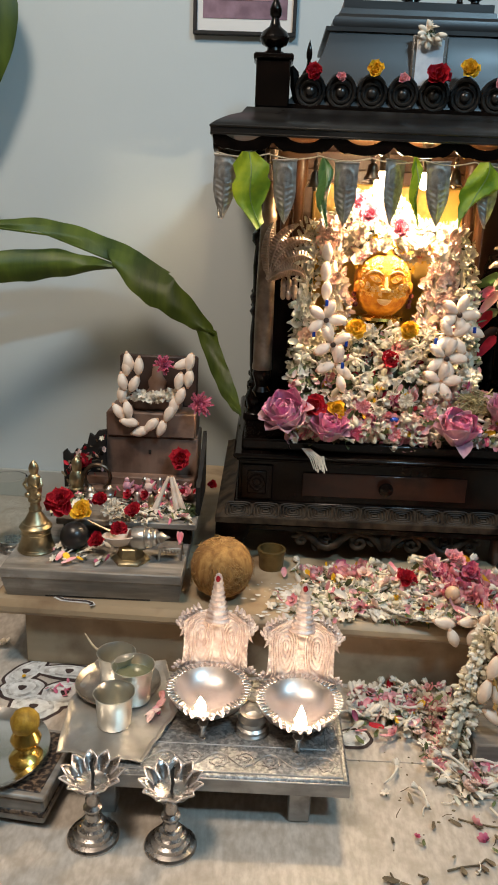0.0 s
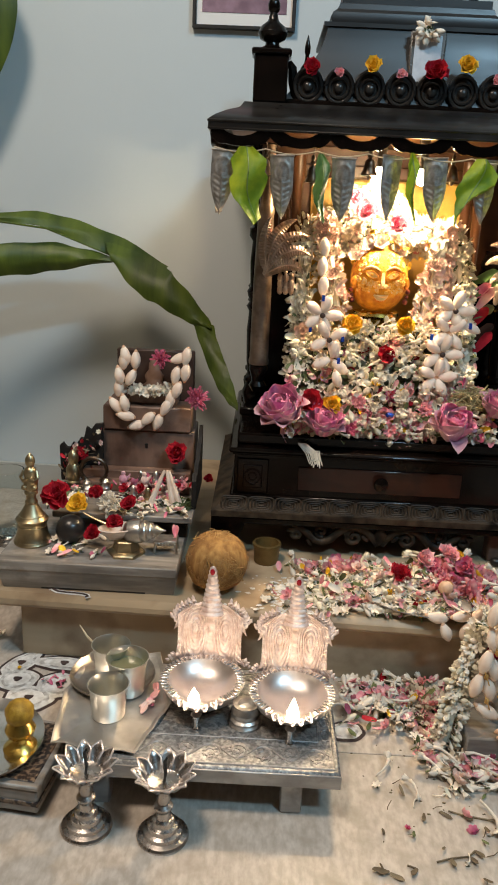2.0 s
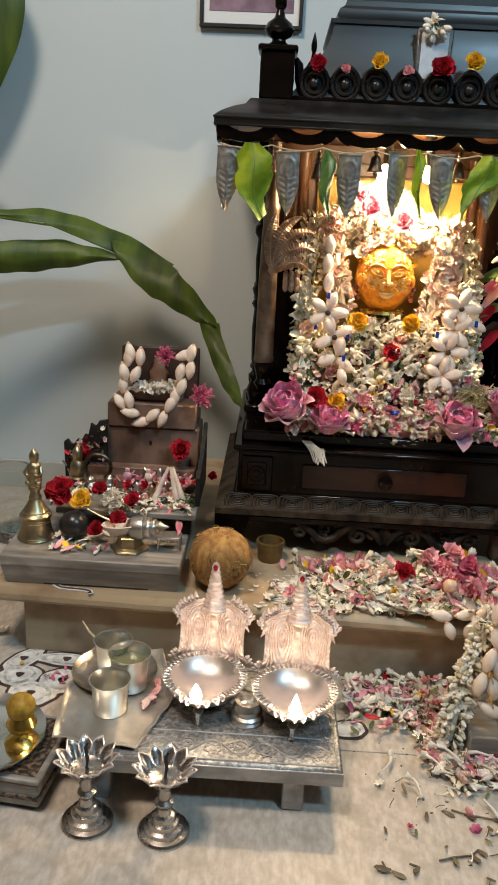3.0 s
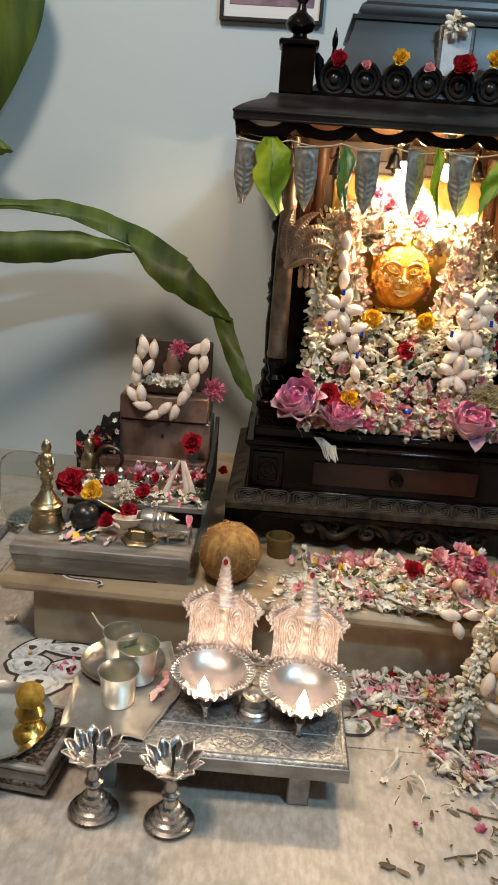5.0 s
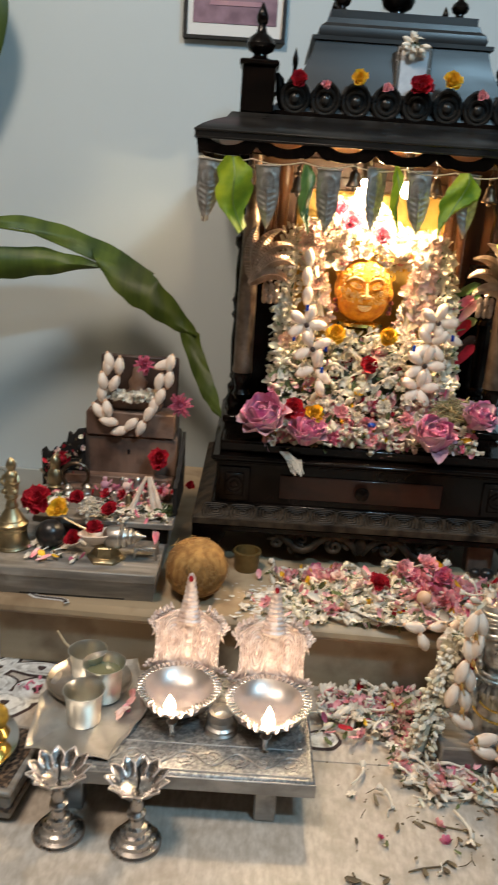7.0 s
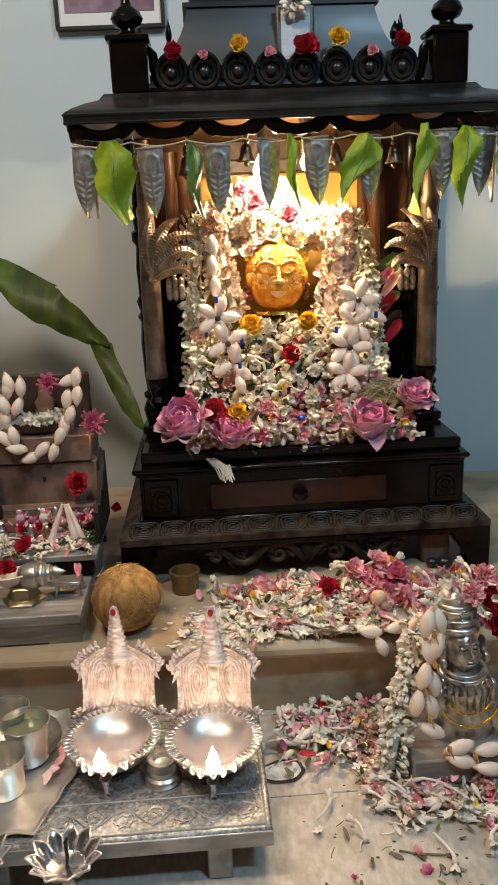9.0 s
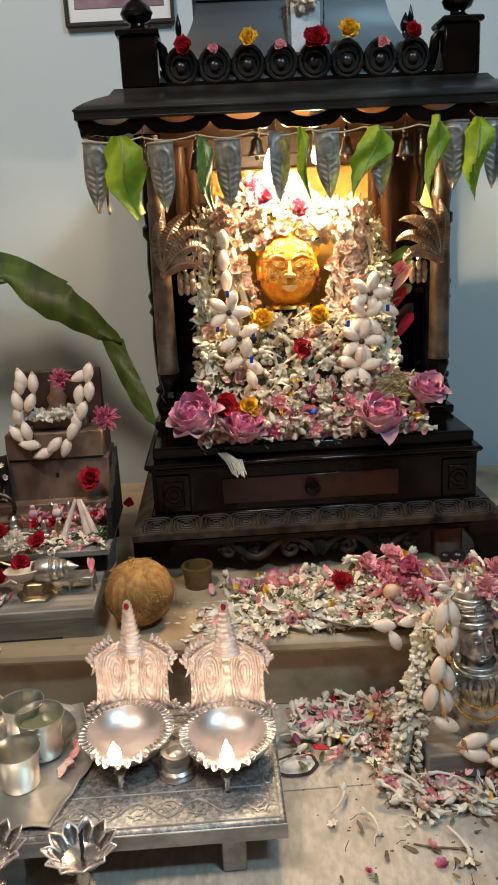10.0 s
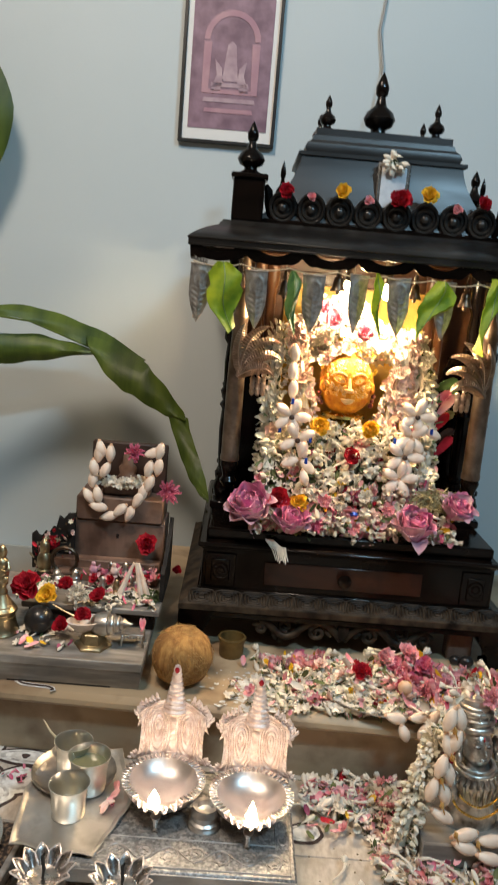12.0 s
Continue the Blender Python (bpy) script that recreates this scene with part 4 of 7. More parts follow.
solo("brass_figurine", g, [GOLDM, mat("gilt_paste", (0.26, 0.15, 0.012), (0.52, 0.32, 0.035), 70, 0.6, metal=0.2, bump=0.003, bscale=110)], "small gilt vessel with a turmeric-coated top on the plate", "figurine")

# ---- coconut and brass pot ----
coconut = thing("coconut", "brown husked coconut with loose fibres", "coconut", (0.321, 1.352, 0.14))
nut = Geo().lathe([(1e-6, -0.055), (0.022, -0.051), (0.043, -0.036), (0.0535, -0.008), (0.0545, 0.008), (0.048, 0.028), (0.036, 0.042), (0.018, 0.050), (1e-6, 0.053)], 0.321, 1.352, 0.1955, 40,
                 wave=lambda k, a: 1 + 0.034 * abs(math.cos(1.5 * a + 0.6)) ** 3 + 0.01 * math.cos(3 * a + 0.4) + 0.012 * math.sin(7 * a + k))
part("husk", nut, COIR, coconut)
g = Geo()
rng = random.Random(5)
pole = Vector((-0.15, -0.52, 0.84)).normalized()
side = pole.cross(Vector((1, 0, 0))).normalized()
across = pole.cross(side)
for k in range(1500):
    a, b, ln = rng.uniform(0, 2 * math.pi), math.acos(rng.uniform(-0.75, 0.97)), rng.uniform(0.25, 0.6)
    stray = rng.random() < 0.03 or b < 0.16
    pts = []
    for i in range(4):
        t, w = b + ln * i / 3, a + 0.10 * i * rng.uniform(-1, 1)
        d = pole * math.cos(t) + (side * math.cos(w) + across * math.sin(w)) * math.sin(t)
        pts.append(Vector((0.321, 1.352, 0.1950)) + Vector((d.x * 0.0550, d.y * 0.0550, d.z * 0.0535)) * (1 + (0.045 * i if stray else 0.006)))
    g.tube(pts, [0.0006, 0.0006, 0.0005, 0.0002], 3)
tagged(part("fibre", g, FIBRE, coconut, "stray coir fibres"), kind="stuff")
# the pot's brass is coloured darker to hold the shade under the shrine
solo("brass_pot", Geo().lathe([(0.022, 0), (0.024, 0.003), (0.025, 0.030), (0.028, 0.036), (0.028, 0.040), (0.023, 0.041), (0.022, 0.010), (1e-6, 0.008)], 0.412, 1.475, 0.140, 28), mat("shaded_brass_pot", (0.13, 0.08, 0.025), (0.30, 0.20, 0.07), 24, 0.5, metal=0.4, bump=0.0004, bscale=70), "small brass pot under the shrine", "pot")
for gx, gy, r in ((0.893, 1.500, 0.015), (0.872, 1.508, 0.012)):
    solo("stone", Geo().ball(gx, gy, 0.14 + r * 0.8, r, r * 0.9, r * 0.8), BLACK, "small dark rounded stone under the shrine", "stone")
solo("wood_block", Geo().box(0.858, 0.911, 1.528, 1.562, 0.140, 0.202, 0.004), BOXWOOD, "pale wooden block under the shrine", "block")

# ---- grey altar tray with the small wooden altar ----
altar = thing("altar_stool", "low grey silver-painted stool carrying a small altar", "stool", (0.10, 1.45, 0.14))
rows = []
for z, a in ((0.140, 0.010), (0.146, 0.008), (0.166, 0.004), (0.178, 0.002)):
    rows.append([(-0.064 + a, 1.304 + 1.2 * a, z), (0.254 - 0.6 * a, 1.304 + 1.2 * a, z), (0.254 - 0.6 * a, 1.60, z), (-0.064 + a, 1.60, z), (-0.064 + a, 1.304 + 1.2 * a, z)])
base = part("base", Geo().sheet(rows).add(rows[0][:4], [(0, 1, 2, 3)]), GREYWOOD, altar, angle=30)
g = Geo().box(-0.064, 0.254, 1.304, 1.606, 0.178, 0.196, 0.002)
part("top", g, GREYWOOD, altar)
# no opening is cut: a black strip on the front stands in for the gap's shade
part("base_cutout", Geo().box(0.012, 0.198, 1.3145, 1.319, 0.1403, 0.1440, 0.0005), BLACK, base, "black strip standing in for the shaded gap under the base")
upper = thing("altar_shelf", "low dark shelf with a grey top on the altar stool", "shelf", (0.14, 1.52, 0.196))
part("top", Geo().box(0.005, 0.268, 1.425, 1.605, 0.231, 0.243, 0.002), GREYWOOD, upper)
for x in (0.015, 0.236):
    part("leg", Geo().box(x, x + 0.022, 1.440, 1.462, 0.196, 0.231, 0.002), EBONY, upper)
part("back_board", Geo().box(0.012, 0.262, 1.590, 1.602, 0.196, 0.231, 0.001), EBONY, upper)

mini = thing("small_altar", "small brown wooden altar with carved stepped black sides", "altar", (0.15, 1.63, 0.243))
part("lower_block", Geo().box(0.058, 0.252, 1.618, 1.72, 0.196, 0.352, 0.003), BOXWOOD, mini, "brown wooden block")
part("upper_block", Geo().box(0.064, 0.247, 1.612, 1.716, 0.353, 0.405, 0.003), BOXWOOD, mini, "brown wooden block")
part("dark_panel", Geo().box(0.082, 0.244, 1.672, 1.690, 0.405, 0.512, 0.003), DARK, mini, "dark brown upright panel")
part("seat", Geo().box(0.115, 0.215, 1.63, 1.672, 0.405, 0.432, 0.004), BOXWOOD, mini)
for s, side in ((1, 0.262),):
    outl = [(1.47, 0.243), (1.47, 0.300), (1.485, 0.312), (1.50, 0.300), (1.515, 0.306), (1.53, 0.322), (1.545, 0.316), (1.56, 0.330), (1.575, 0.345), (1.59, 0.338), (1.605, 0.36), (1.622, 0.37), (1.622, 0.243)]
    g = Geo()
    v = [(side, y, z) for y, z in outl] + [(side + 0.008, y, z) for y, z in outl]
    k = len(outl)
    g.add(v, [tuple(range(k)), tuple(range(2 * k - 1, k - 1, -1))] + [(i, (i + 1) % k, (i + 1) % k + k, i + k) for i in range(k)])
    part("side_wing", g, MATT, mini, "black carved stepped wing")
g = Geo().prism([(-0.021, 0.243), (-0.023, 0.318), (-0.016, 0.324), (-0.009, 0.314), (-0.002, 0.314), (0.004, 0.325), (0.012, 0.322), (0.020, 0.336), (0.027, 0.334), (0.033, 0.360), (0.042, 0.354), (0.050, 0.366), (0.066, 0.369), (0.066, 0.243)], 0.010, tf=Matrix.Translation((0, 1.597, 0)))
for k in range(5):
    g.ball(-0.008 + 0.016 * k, 1.596, 0.285 + 0.010 * k, 0.006, 0.003, 0.009, 8, 6)
part("back_wing", g, MATT, mini, "black carved stepped wing")
part("keyhole", Geo().box(0.150, 0.156, 1.6165, 1.619, 0.315, 0.325, 0.001), BLACK, mini)
for k in range(2):
    g = Geo().box(0.030, 0.250, 1.545 + 0.03 * k, 1.575 + 0.03 * k, 0.243, 0.262 + 0.016 * k, 0.002)
    part("step", g, BOXWOOD, mini)

for bx, m in ((0.120, FADED), (0.162, BLUSH)):
    g = Geo().lathe([(0.007, 0), (0.0075, 0.002), (0.0035, 0.004), (0.0072, 0.009), (0.0082, 0.014), (0.006, 0.019), (0.003, 0.022), (0.0044, 0.025), (0.0037, 0.029), (1e-6, 0.031)], bx, 1.532, 0.262, 14, sx=1.1)
    g.tube([(bx + 0.005, 1.532, 0.276), (bx + 0.011, 1.532, 0.281), (bx + 0.014, 1.532, 0.287)], [0.0035, 0.0028, 0.001], 6)
    solo("small_bird_ornament", g, m, "small dusky pink bird-shaped ornament on the altar step", "ornament", "bird ornaments")
arch_ob = thing("brass_arch_figurine", "dark brass figurine with a ring-shaped arch on the altar shelf", "figurine", (0.045, 1.555, 0.243))
part("arch", Geo().tube(arc(0.058, 0.285, 0.026, -60, 240, 22, 1.548), 0.0042, 8), BRONZE, arch_ob)
part("body", Geo().lathe([(0.018, 0.0), (0.018, 0.012), (0.012, 0.016), (0.016, 0.026), (0.015, 0.040), (0.009, 0.050), (0.011, 0.060), (0.010, 0.070), (0.004, 0.078), (1e-6, 0.080)], 0.014, 1.560, 0.243, 16), BRASS, arch_ob)
part("base", Geo().box(-0.004, 0.086, 1.535, 1.572, 0.2435, 0.256, 0.002), BRONZE, arch_ob)

JAR = mat("clear_jar_glass", (0.93, 0.96, 0.95), None, 8, 0.04, glass=1.0)
JAR.node_tree.nodes["Principled BSDF"].inputs["IOR"].default_value = 1.12
jar = thing("glass_jar", "clear glass jar on a dark ornate foot beside the platform", "jar", (-0.205, 1.80, 0))
part("foot", Geo().lathe([(0.036, 0.0), (0.038, 0.004), (0.036, 0.010), (0.030, 0.014), (0.032, 0.020), (0.026, 0.026), (1e-6, 0.026)], -0.205, 1.80, 0, 28, wave=lambda k, a: 1 + 0.05 * math.sin(11 * a + k)), PEWTER, jar, "dark embossed foot")
part("vessel", Geo().lathe([(0.024, 0.0265), (0.040, 0.029), (0.050, 0.040), (0.052, 0.060), (0.052, 0.165), (0.047, 0.180), (0.040, 0.186), (0.038, 0.186), (0.045, 0.178), (0.0500, 0.164), (0.0500, 0.060), (0.048, 0.042), (0.038, 0.0315), (1e-6, 0.030)], -0.205, 1.80, 0, 40), JAR, jar, "clear glass vessel")
solo("dark_board", Geo().box(-0.50, -0.232, 1.655, 1.785, 0.0005, 0.012, 0.003), GREYWOOD, "flat grey board lying on the floor by the wall", "board")

# bell, black ball, spoon, small brass vessels
bell = thing("hand_bell", "brass hand bell with a figured handle", "bell", (-0.022, 1.390, 0.196))
part("bell", Geo().lathe([(0.0335, 0.0), (0.0345, 0.003), (0.0325, 0.006), (0.0285, 0.018), (0.0262, 0.032), (0.0258, 0.040), (0.0290, 0.043), (0.0295, 0.047), (0.0260, 0.050), (0.0195, 0.060), (0.0130, 0.071), (0.0105, 0.076), (1e-6, 0.077)], -0.022, 1.390, 0.196, 32), BRASS, bell, angle=30)
for z, r in ((0.007, 0.0322), (0.034, 0.0268), (0.0535, 0.0245)):
    part("band", Geo().lathe([(r - 0.001, z - 0.001), (r + 0.0005, z), (r - 0.001, z + 0.001)], -0.022, 1.390, 0.196, 30), BRASS, bell)
g = Geo().lathe([(0.0095, 0.074), (0.0115, 0.078), (0.0115, 0.081), (0.0090, 0.084), (0.0085, 0.092), (0.0120, 0.095), (0.0120, 0.099), (0.0100, 0.102), (0.0125, 0.110), (0.0135, 0.118), (0.0110, 0.126), (0.0125, 0.134), (0.0105, 0.142), (0.0060, 0.146), (0.0085, 0.151), (0.0092, 0.157), (0.0075, 0.163), (0.0045, 0.168), (1e-6, 0.172)], -0.022, 1.390, 0.196, 18)
for s in (-1, 1):
    g.tube([(-0.022 + s * 0.011, 1.388, 0.334), (-0.022 + s * 0.016, 1.382, 0.324), (-0.022 + s * 0.010, 1.378, 0.318), (-0.022 + s * 0.002, 1.377, 0.322)], 0.0032, 7)
    g.ball(-0.022 + s * 0.009, 1.381, 0.305, 0.0065, 0.0065, 0.0055, 10, 6)
part("handle", g, BRASS, bell, "handle shaped as a small seated figure")
solo("black_ball", Geo().ball(0.047, 1.396, 0.2225, 0.0275, 0.0275, 0.0265, 22, 14), BLACK, "round black stone on the altar stool", "stone")
CUPIN = mat("pale_shell", (0.62, 0.52, 0.45), (0.76, 0.68, 0.62), 20, 0.4)
cup = thing("conch_cup", "ribbed silver conch-shaped cup on a brass foot", "cup", (0.155, 1.358, 0.196))
part("foot", Geo().lathe([(0.034, 0.0), (0.035, 0.004), (0.0335, 0.006), (0.025, 0.009), (0.0215, 0.021), (0.024, 0.027), (0.020, 0.031), (0.010, 0.033)], 0.156, 1.362, 0.196, 6), BRASS, cup, "hexagonal brass foot")
prof = [(0.0012, 0.062), (0.005, 0.054), (0.010, 0.048), (0.0118, 0.046), (0.0112, 0.041), (0.0150, 0.039), (0.0165, 0.036), (0.0155, 0.031), (0.0190, 0.029), (0.0205, 0.026), (0.0195, 0.020), (0.0230, 0.018), (0.0240, 0.014), (0.0235, 0.006), (0.022, -0.004), (0.016, -0.012)]
part("shell", Geo().lathe(prof, tf=pose(0.166, 1.360, 0.240, 0, 84, -4), segs=28, sx=0.9), DULLSILVER, cup, "ribbed silver shell", 20)
rows = []
for q, drop in ((0.05, 0.022), (0.45, 0.019), (0.8, 0.010), (1.0, 0.0), (1.03, 0.001)):
    rows.append([(0.143 + 0.036 * q * math.cos(radians(t)), 1.360 + 0.024 * q * math.sin(radians(t)), 0.247 - drop + 0.004 * math.cos(radians(t))) for t in range(0, 361, 15)])
part("lip", Geo().sheet(rows, 0.002), CUPIN, cup, "pale open shell lip")
g = Geo()
g.tube([(0.075, 1.38, 0.262), (0.10, 1.375, 0.252), (0.125, 1.37, 0.244)], [0.0016, 0.002, 0.003], 6)
solo("ladle", g, BRASS, "thin brass ladle lying across the cup", "ladle")
mini_stool = thing("miniature_stool", "tiny tarnished silver stool with a scalloped skirt", "stool", (0.226, 1.380, 0.196))
part("top", Geo().box(0.205, 0.247, 1.364, 1.396, 0.2165, 0.2215, 0.001), DULLSILVER, mini_stool)
for k in range(7):
    part("scallop", Geo().ball(0.2085 + 0.00585 * k, 1.3645, 0.2150, 0.0028, 0.0012, 0.0028, 8, 5), DULLSILVER, mini_stool)
for x, s in ((0.2085, -1), (0.2435, 1)):
    for y in (1.367, 1.393):
        part("leg", Geo().tube([(x, y, 0.2165), (x + s * 0.0015, y, 0.206), (x + s * 0.003, y, 0.196)], [0.0030, 0.0022, 0.0028], 7), DULLSILVER, mini_stool)
for k, turn in enumerate((20, 75, 130)):
    solo("loose_petal", Geo().sheet(petal_rows(0.018, 0.008, 0.8, 0.5, 0.5, 5, 5), 0.0008, tf=pose(0.240 + 0.002 * k, 1.378, 0.2222 + 0.0012 * k, 0, -28, turn)), PINK, "pink petal lying on the tiny silver stool", "petal", "loose petals")
for px, py, pz, r, m in ((0.145, 1.50, 0.243, 0.010, DULLSILVER), (0.175, 1.49, 0.243, 0.010, BRASS), (0.20, 1.51, 0.243, 0.010, DULLSILVER), (0.05, 1.52, 0.243, 0.014, DULLSILVER), (0.085, 1.53, 0.243, 0.012, DULLSILVER), (0.155, 1.535, 0.262, 0.010, SILVER), (0.185, 1.535, 0.262, 0.010, DULLSILVER)):
    solo("small_idol", Geo().lathe([(r, 0), (r, 0.004), (r * 0.6, 0.008), (r * 0.85, 0.014), (r * 0.55, 0.020), (r * 0.62, 0.026), (r * 0.3, 0.031), (1e-6, 0.033)], px, py, pz, 14), m, "tiny metal figurine on the altar", "figurine", "tiny figurines")

# ---- picture on the wall, cable ----
pic = thing("picture", "framed mauve print with white mount and thin black frame", "picture", (0.30, wall_y(0.30) - 0.001, 1.205), worldly=False, turn=math.degrees(BACK))
W, H = 0.122, 0.42
for x0, x1, z0, z1 in ((-W, W, 0, 0.008), (-W, W, H - 0.008, H), (-W, -W + 0.008, 0.008, H - 0.008), (W - 0.008, W, 0.008, H - 0.008)):
    part("frame_bar", Geo().box(x0, x1, -0.018, 0, z0, z1, 0.001), FRAMEB, pic, "thin black frame")
part("mount", Geo().box(-W + 0.0082, W - 0.0082, -0.008, -0.002, 0.0082, H - 0.0082, 0.0005), MATW, pic, "white mount")
part("print", Geo().box(-W + 0.022, W - 0.022, -0.0095, -0.0082, 0.036, H - 0.036, 0.0003), PRINT, pic, "mauve print of a seated figure under an arch")
back = Matrix.Translation((0, -0.0110, 0))
part("print_arch", Geo().prism([(x, z) for x, _, z in arc(0, 0.245, 0.070, 0, 180, 14)] + [(x, z) for x, _, z in arc(0, 0.245, 0.056, 180, 0, 14)], 0.0012, tf=back), PRINT2, pic, "pale arch in the print")
for s in (-1, 1):
    part("print_pillar", Geo().prism([(s * 0.070, 0.12), (s * 0.070, 0.240), (s * 0.050, 0.240), (s * 0.054, 0.12)], 0.0012, tf=back), PRINT2, pic, "pale pillar in the print")
    part("print_spray", Geo().prism([(s * 0.048, 0.125), (s * 0.034, 0.165), (s * 0.040, 0.200), (s * 0.022, 0.180), (s * 0.018, 0.150), (s * 0.024, 0.125)], 0.0009, tf=back), PRINT3, pic, "grey flower spray in the print")
part("print_figure", Geo().prism([(-0.020, 0.150), (0.020, 0.150), (0.016, 0.185), (0.013, 0.215), (0.010, 0.235), (0, 0.243), (-0.010, 0.235), (-0.013, 0.215), (-0.016, 0.185)], 0.0016, tf=back), PRINT3, pic, "pale plain figure shape in the print")
for k, (w, z) in enumerate(((0.048, 0.136), (0.056, 0.120), (0.066, 0.100), (0.062, 0.075))):
    part("print_step", Geo().prism([(-w, z), (w, z), (w * 0.96, z + 0.010), (-w * 0.96, z + 0.010)], 0.0012, tf=back), PRINT2 if k % 2 else PRINT3, pic, "pale step in the print")
solo("cable", Geo().tube([(0.64, 1.80, 1.19), (0.655, 1.95, 1.24), (0.672, 2.10, 1.34), (0.676, 2.118, 1.42), (0.660, 2.121, 1.50), (0.668, 2.121, 1.58), (0.690, 2.121, 1.80), (0.70, 2.121, 2.74)], 0.0032, 8), CABLE, "thin grey electric cable running up the wall", "cable")

# ---- blossoms: small shapes that are strewn by the hundred ----
def whorl(g, n, length, width, lift, mi=0, phase=0.0, curl=0.3, cup=0.3, base=0.0, z=0.0, tip=0.35, nu=4, nv=3, ruffle=0.0):
    rows = petal_rows(length, width, curl, cup, tip, nu, nv, ruffle)
    for k in range(n):
        m = Matrix.Rotation(phase + 2 * math.pi * k / n, 4, "Z") @ Matrix.Translation((base, 0, z)) @ Matrix.Rotation(-radians(lift), 4, "Y")
        g.sheet(rows, 0, mi, m)
    return g


def arrays(g):
    return np.array(g.v), g.f, g.m


def jasmine():
    g = Geo()
    whorl(g, 6, 0.0105, 0.006, 25, 0, curl=-0.1, nu=3)
    g.lathe([(0.0011, -0.010), (0.0014, -0.003), (0.002, 0.0)], segs=5, mi=1)
    return arrays(g)


def small_bud():
    return arrays(Geo().lathe([(0.0006, -0.012), (0.0012, -0.004), (0.0034, 0.001), (0.0042, 0.006), (0.003, 0.011), (1e-6, 0.0145)], segs=7).lathe([(0.0007, -0.016), (0.001, -0.010), (0.0006, -0.009)], segs=4, mi=1))


def tuberose():
    g = Geo()
    g.tube([(0, 0, 0), (0.0022, 0.001, 0.012), (0.007, 0.002, 0.024), (0.014, 0.002, 0.031)], [0.0014, 0.0014, 0.0018, 0.0028], 7)
    whorl(g, 6, 0.0125, 0.0062, 46, 0)
    k = len(g.v) - 6 * 15
    for i in range(k, len(g.v)):
        p = Matrix.Rotation(radians(62), 4, "Y") @ Vector(g.v[i])
        g.v[i] = (p.x + 0.014, p.y + 0.002, p.z + 0.030)
    return arrays(g)


def frill():
    g = Geo()
    whorl(g, 6, 0.017, 0.013, 12, 0, ruffle=0.06)
    whorl(g, 5, 0.012, 0.010, 45, 0, 0.5, ruffle=0.06)
    return arrays(g)


def single_petal():
    return arrays(Geo().sheet(petal_rows(0.017, 0.010, 0.4, 0.5, 0.3, 4, 4, 0.04)))


def leaf_bit():
    return arrays(Geo().sheet(petal_rows(0.022, 0.008, 0.2, 0.3, 0.9, 4, 3)))


def twig():
    g = Geo().tube([(-0.014, 0, 0), (0, 0.002, 0.002), (0.014, -0.001, 0.0)], 0.0008, 4)
    return arrays(g)


KINDS = {"jasmine": jasmine(), "bud": small_bud(), "tube": tuberose(), "frill": frill(), "petal": single_petal(), "leaf": leaf_bit(), "twig": twig()}


class Pile:
    """Many blossoms in one mesh; each takes a material slot of its own colour."""

    MATS = [WHITE, CREAM, PINK, MAGENTA, RED, YELLOW, GREEN, DRY, BLUSH]

    def __init__(self):
        self.v, self.f, self.m, self.n = [], [], [], 0

    def put(self, kind, p, scale=1.0, slot=0, rng=random, up=0.0, axis=None):
        v, f, m = KINDS[kind]
        if axis is None and kind in ("tube", "bud", "twig"):
            a = rng.uniform(0, 6.3)
            axis = (math.cos(a), math.sin(a), rng.uniform(-0.05, 0.08) if kind == "tube" else rng.uniform(-0.1, 0.25))
        if axis is None:
            e = Euler((rng.uniform(-1.5, 1.5) * (1 - up), rng.uniform(-1.5, 1.5) * (1 - up), rng.uniform(0, 6.3))).to_matrix()
        else:
            e = Vector(axis).to_track_quat("Z", "Y").to_matrix() @ Euler((rng.uniform(-0.12, 0.12), rng.uniform(-0.2, 0.2), rng.choice((0, math.pi)) + rng.uniform(-0.3, 0.3)) if kind == "tube" else (rng.uniform(-0.5, 0.5), rng.uniform(-0.5, 0.5), rng.uniform(0, 6.3))).to_matrix()
        self.v.append(v @ (np.array(e).T * scale) + np.array(p))
        self.f += [tuple(i + self.n for i in face) for face in f]
        self.m += [slot if q == 0 else 6 for q in m]
        self.n += len(v)

    def done(self, name, label, category="flowers", kind="stuff", parent=None):
        me = bpy.data.meshes.new(name)
        me.from_pydata(np.concatenate(self.v).tolist(), [], self.f)
        for m in self.MATS:
            me.materials.append(m)
        me.polygons.foreach_set("material_index", self.m)
        me.polygons.foreach_set("use_smooth", [True] * len(self.f))
        ob = new(name, me)
        if parent is not None:
            ob.parent = parent
            me.transform(Matrix.Translation(-Vector(parent["worldly"])))
            return tagged(ob, label, kind=kind)
        return tagged(ob, label, category, kind=kind)


W_, C_, P_, M_, R_, Y_, G_, D_, L_ = range(9)


def pick(rng, table):
    """table: (weight, kind, slot, scale)."""
    q = rng.uniform(0, sum(row[0] for row in table))
    for row in table:
        q -= row[0]
        if q <= 0:
            return row
    return table[-1]


WHITES = [(5, "jasmine", W_, 1.0), (4, "bud", W_, 1.1), (3, "bud", C_, 1.0), (1.2, "jasmine", C_, 1.1), (0.3, "tube", W_, 0.7), (1.6, "leaf", G_, 0.7), (0.6, "petal", P_, 0.8), (0.25, "petal", Y_, 0.7)]
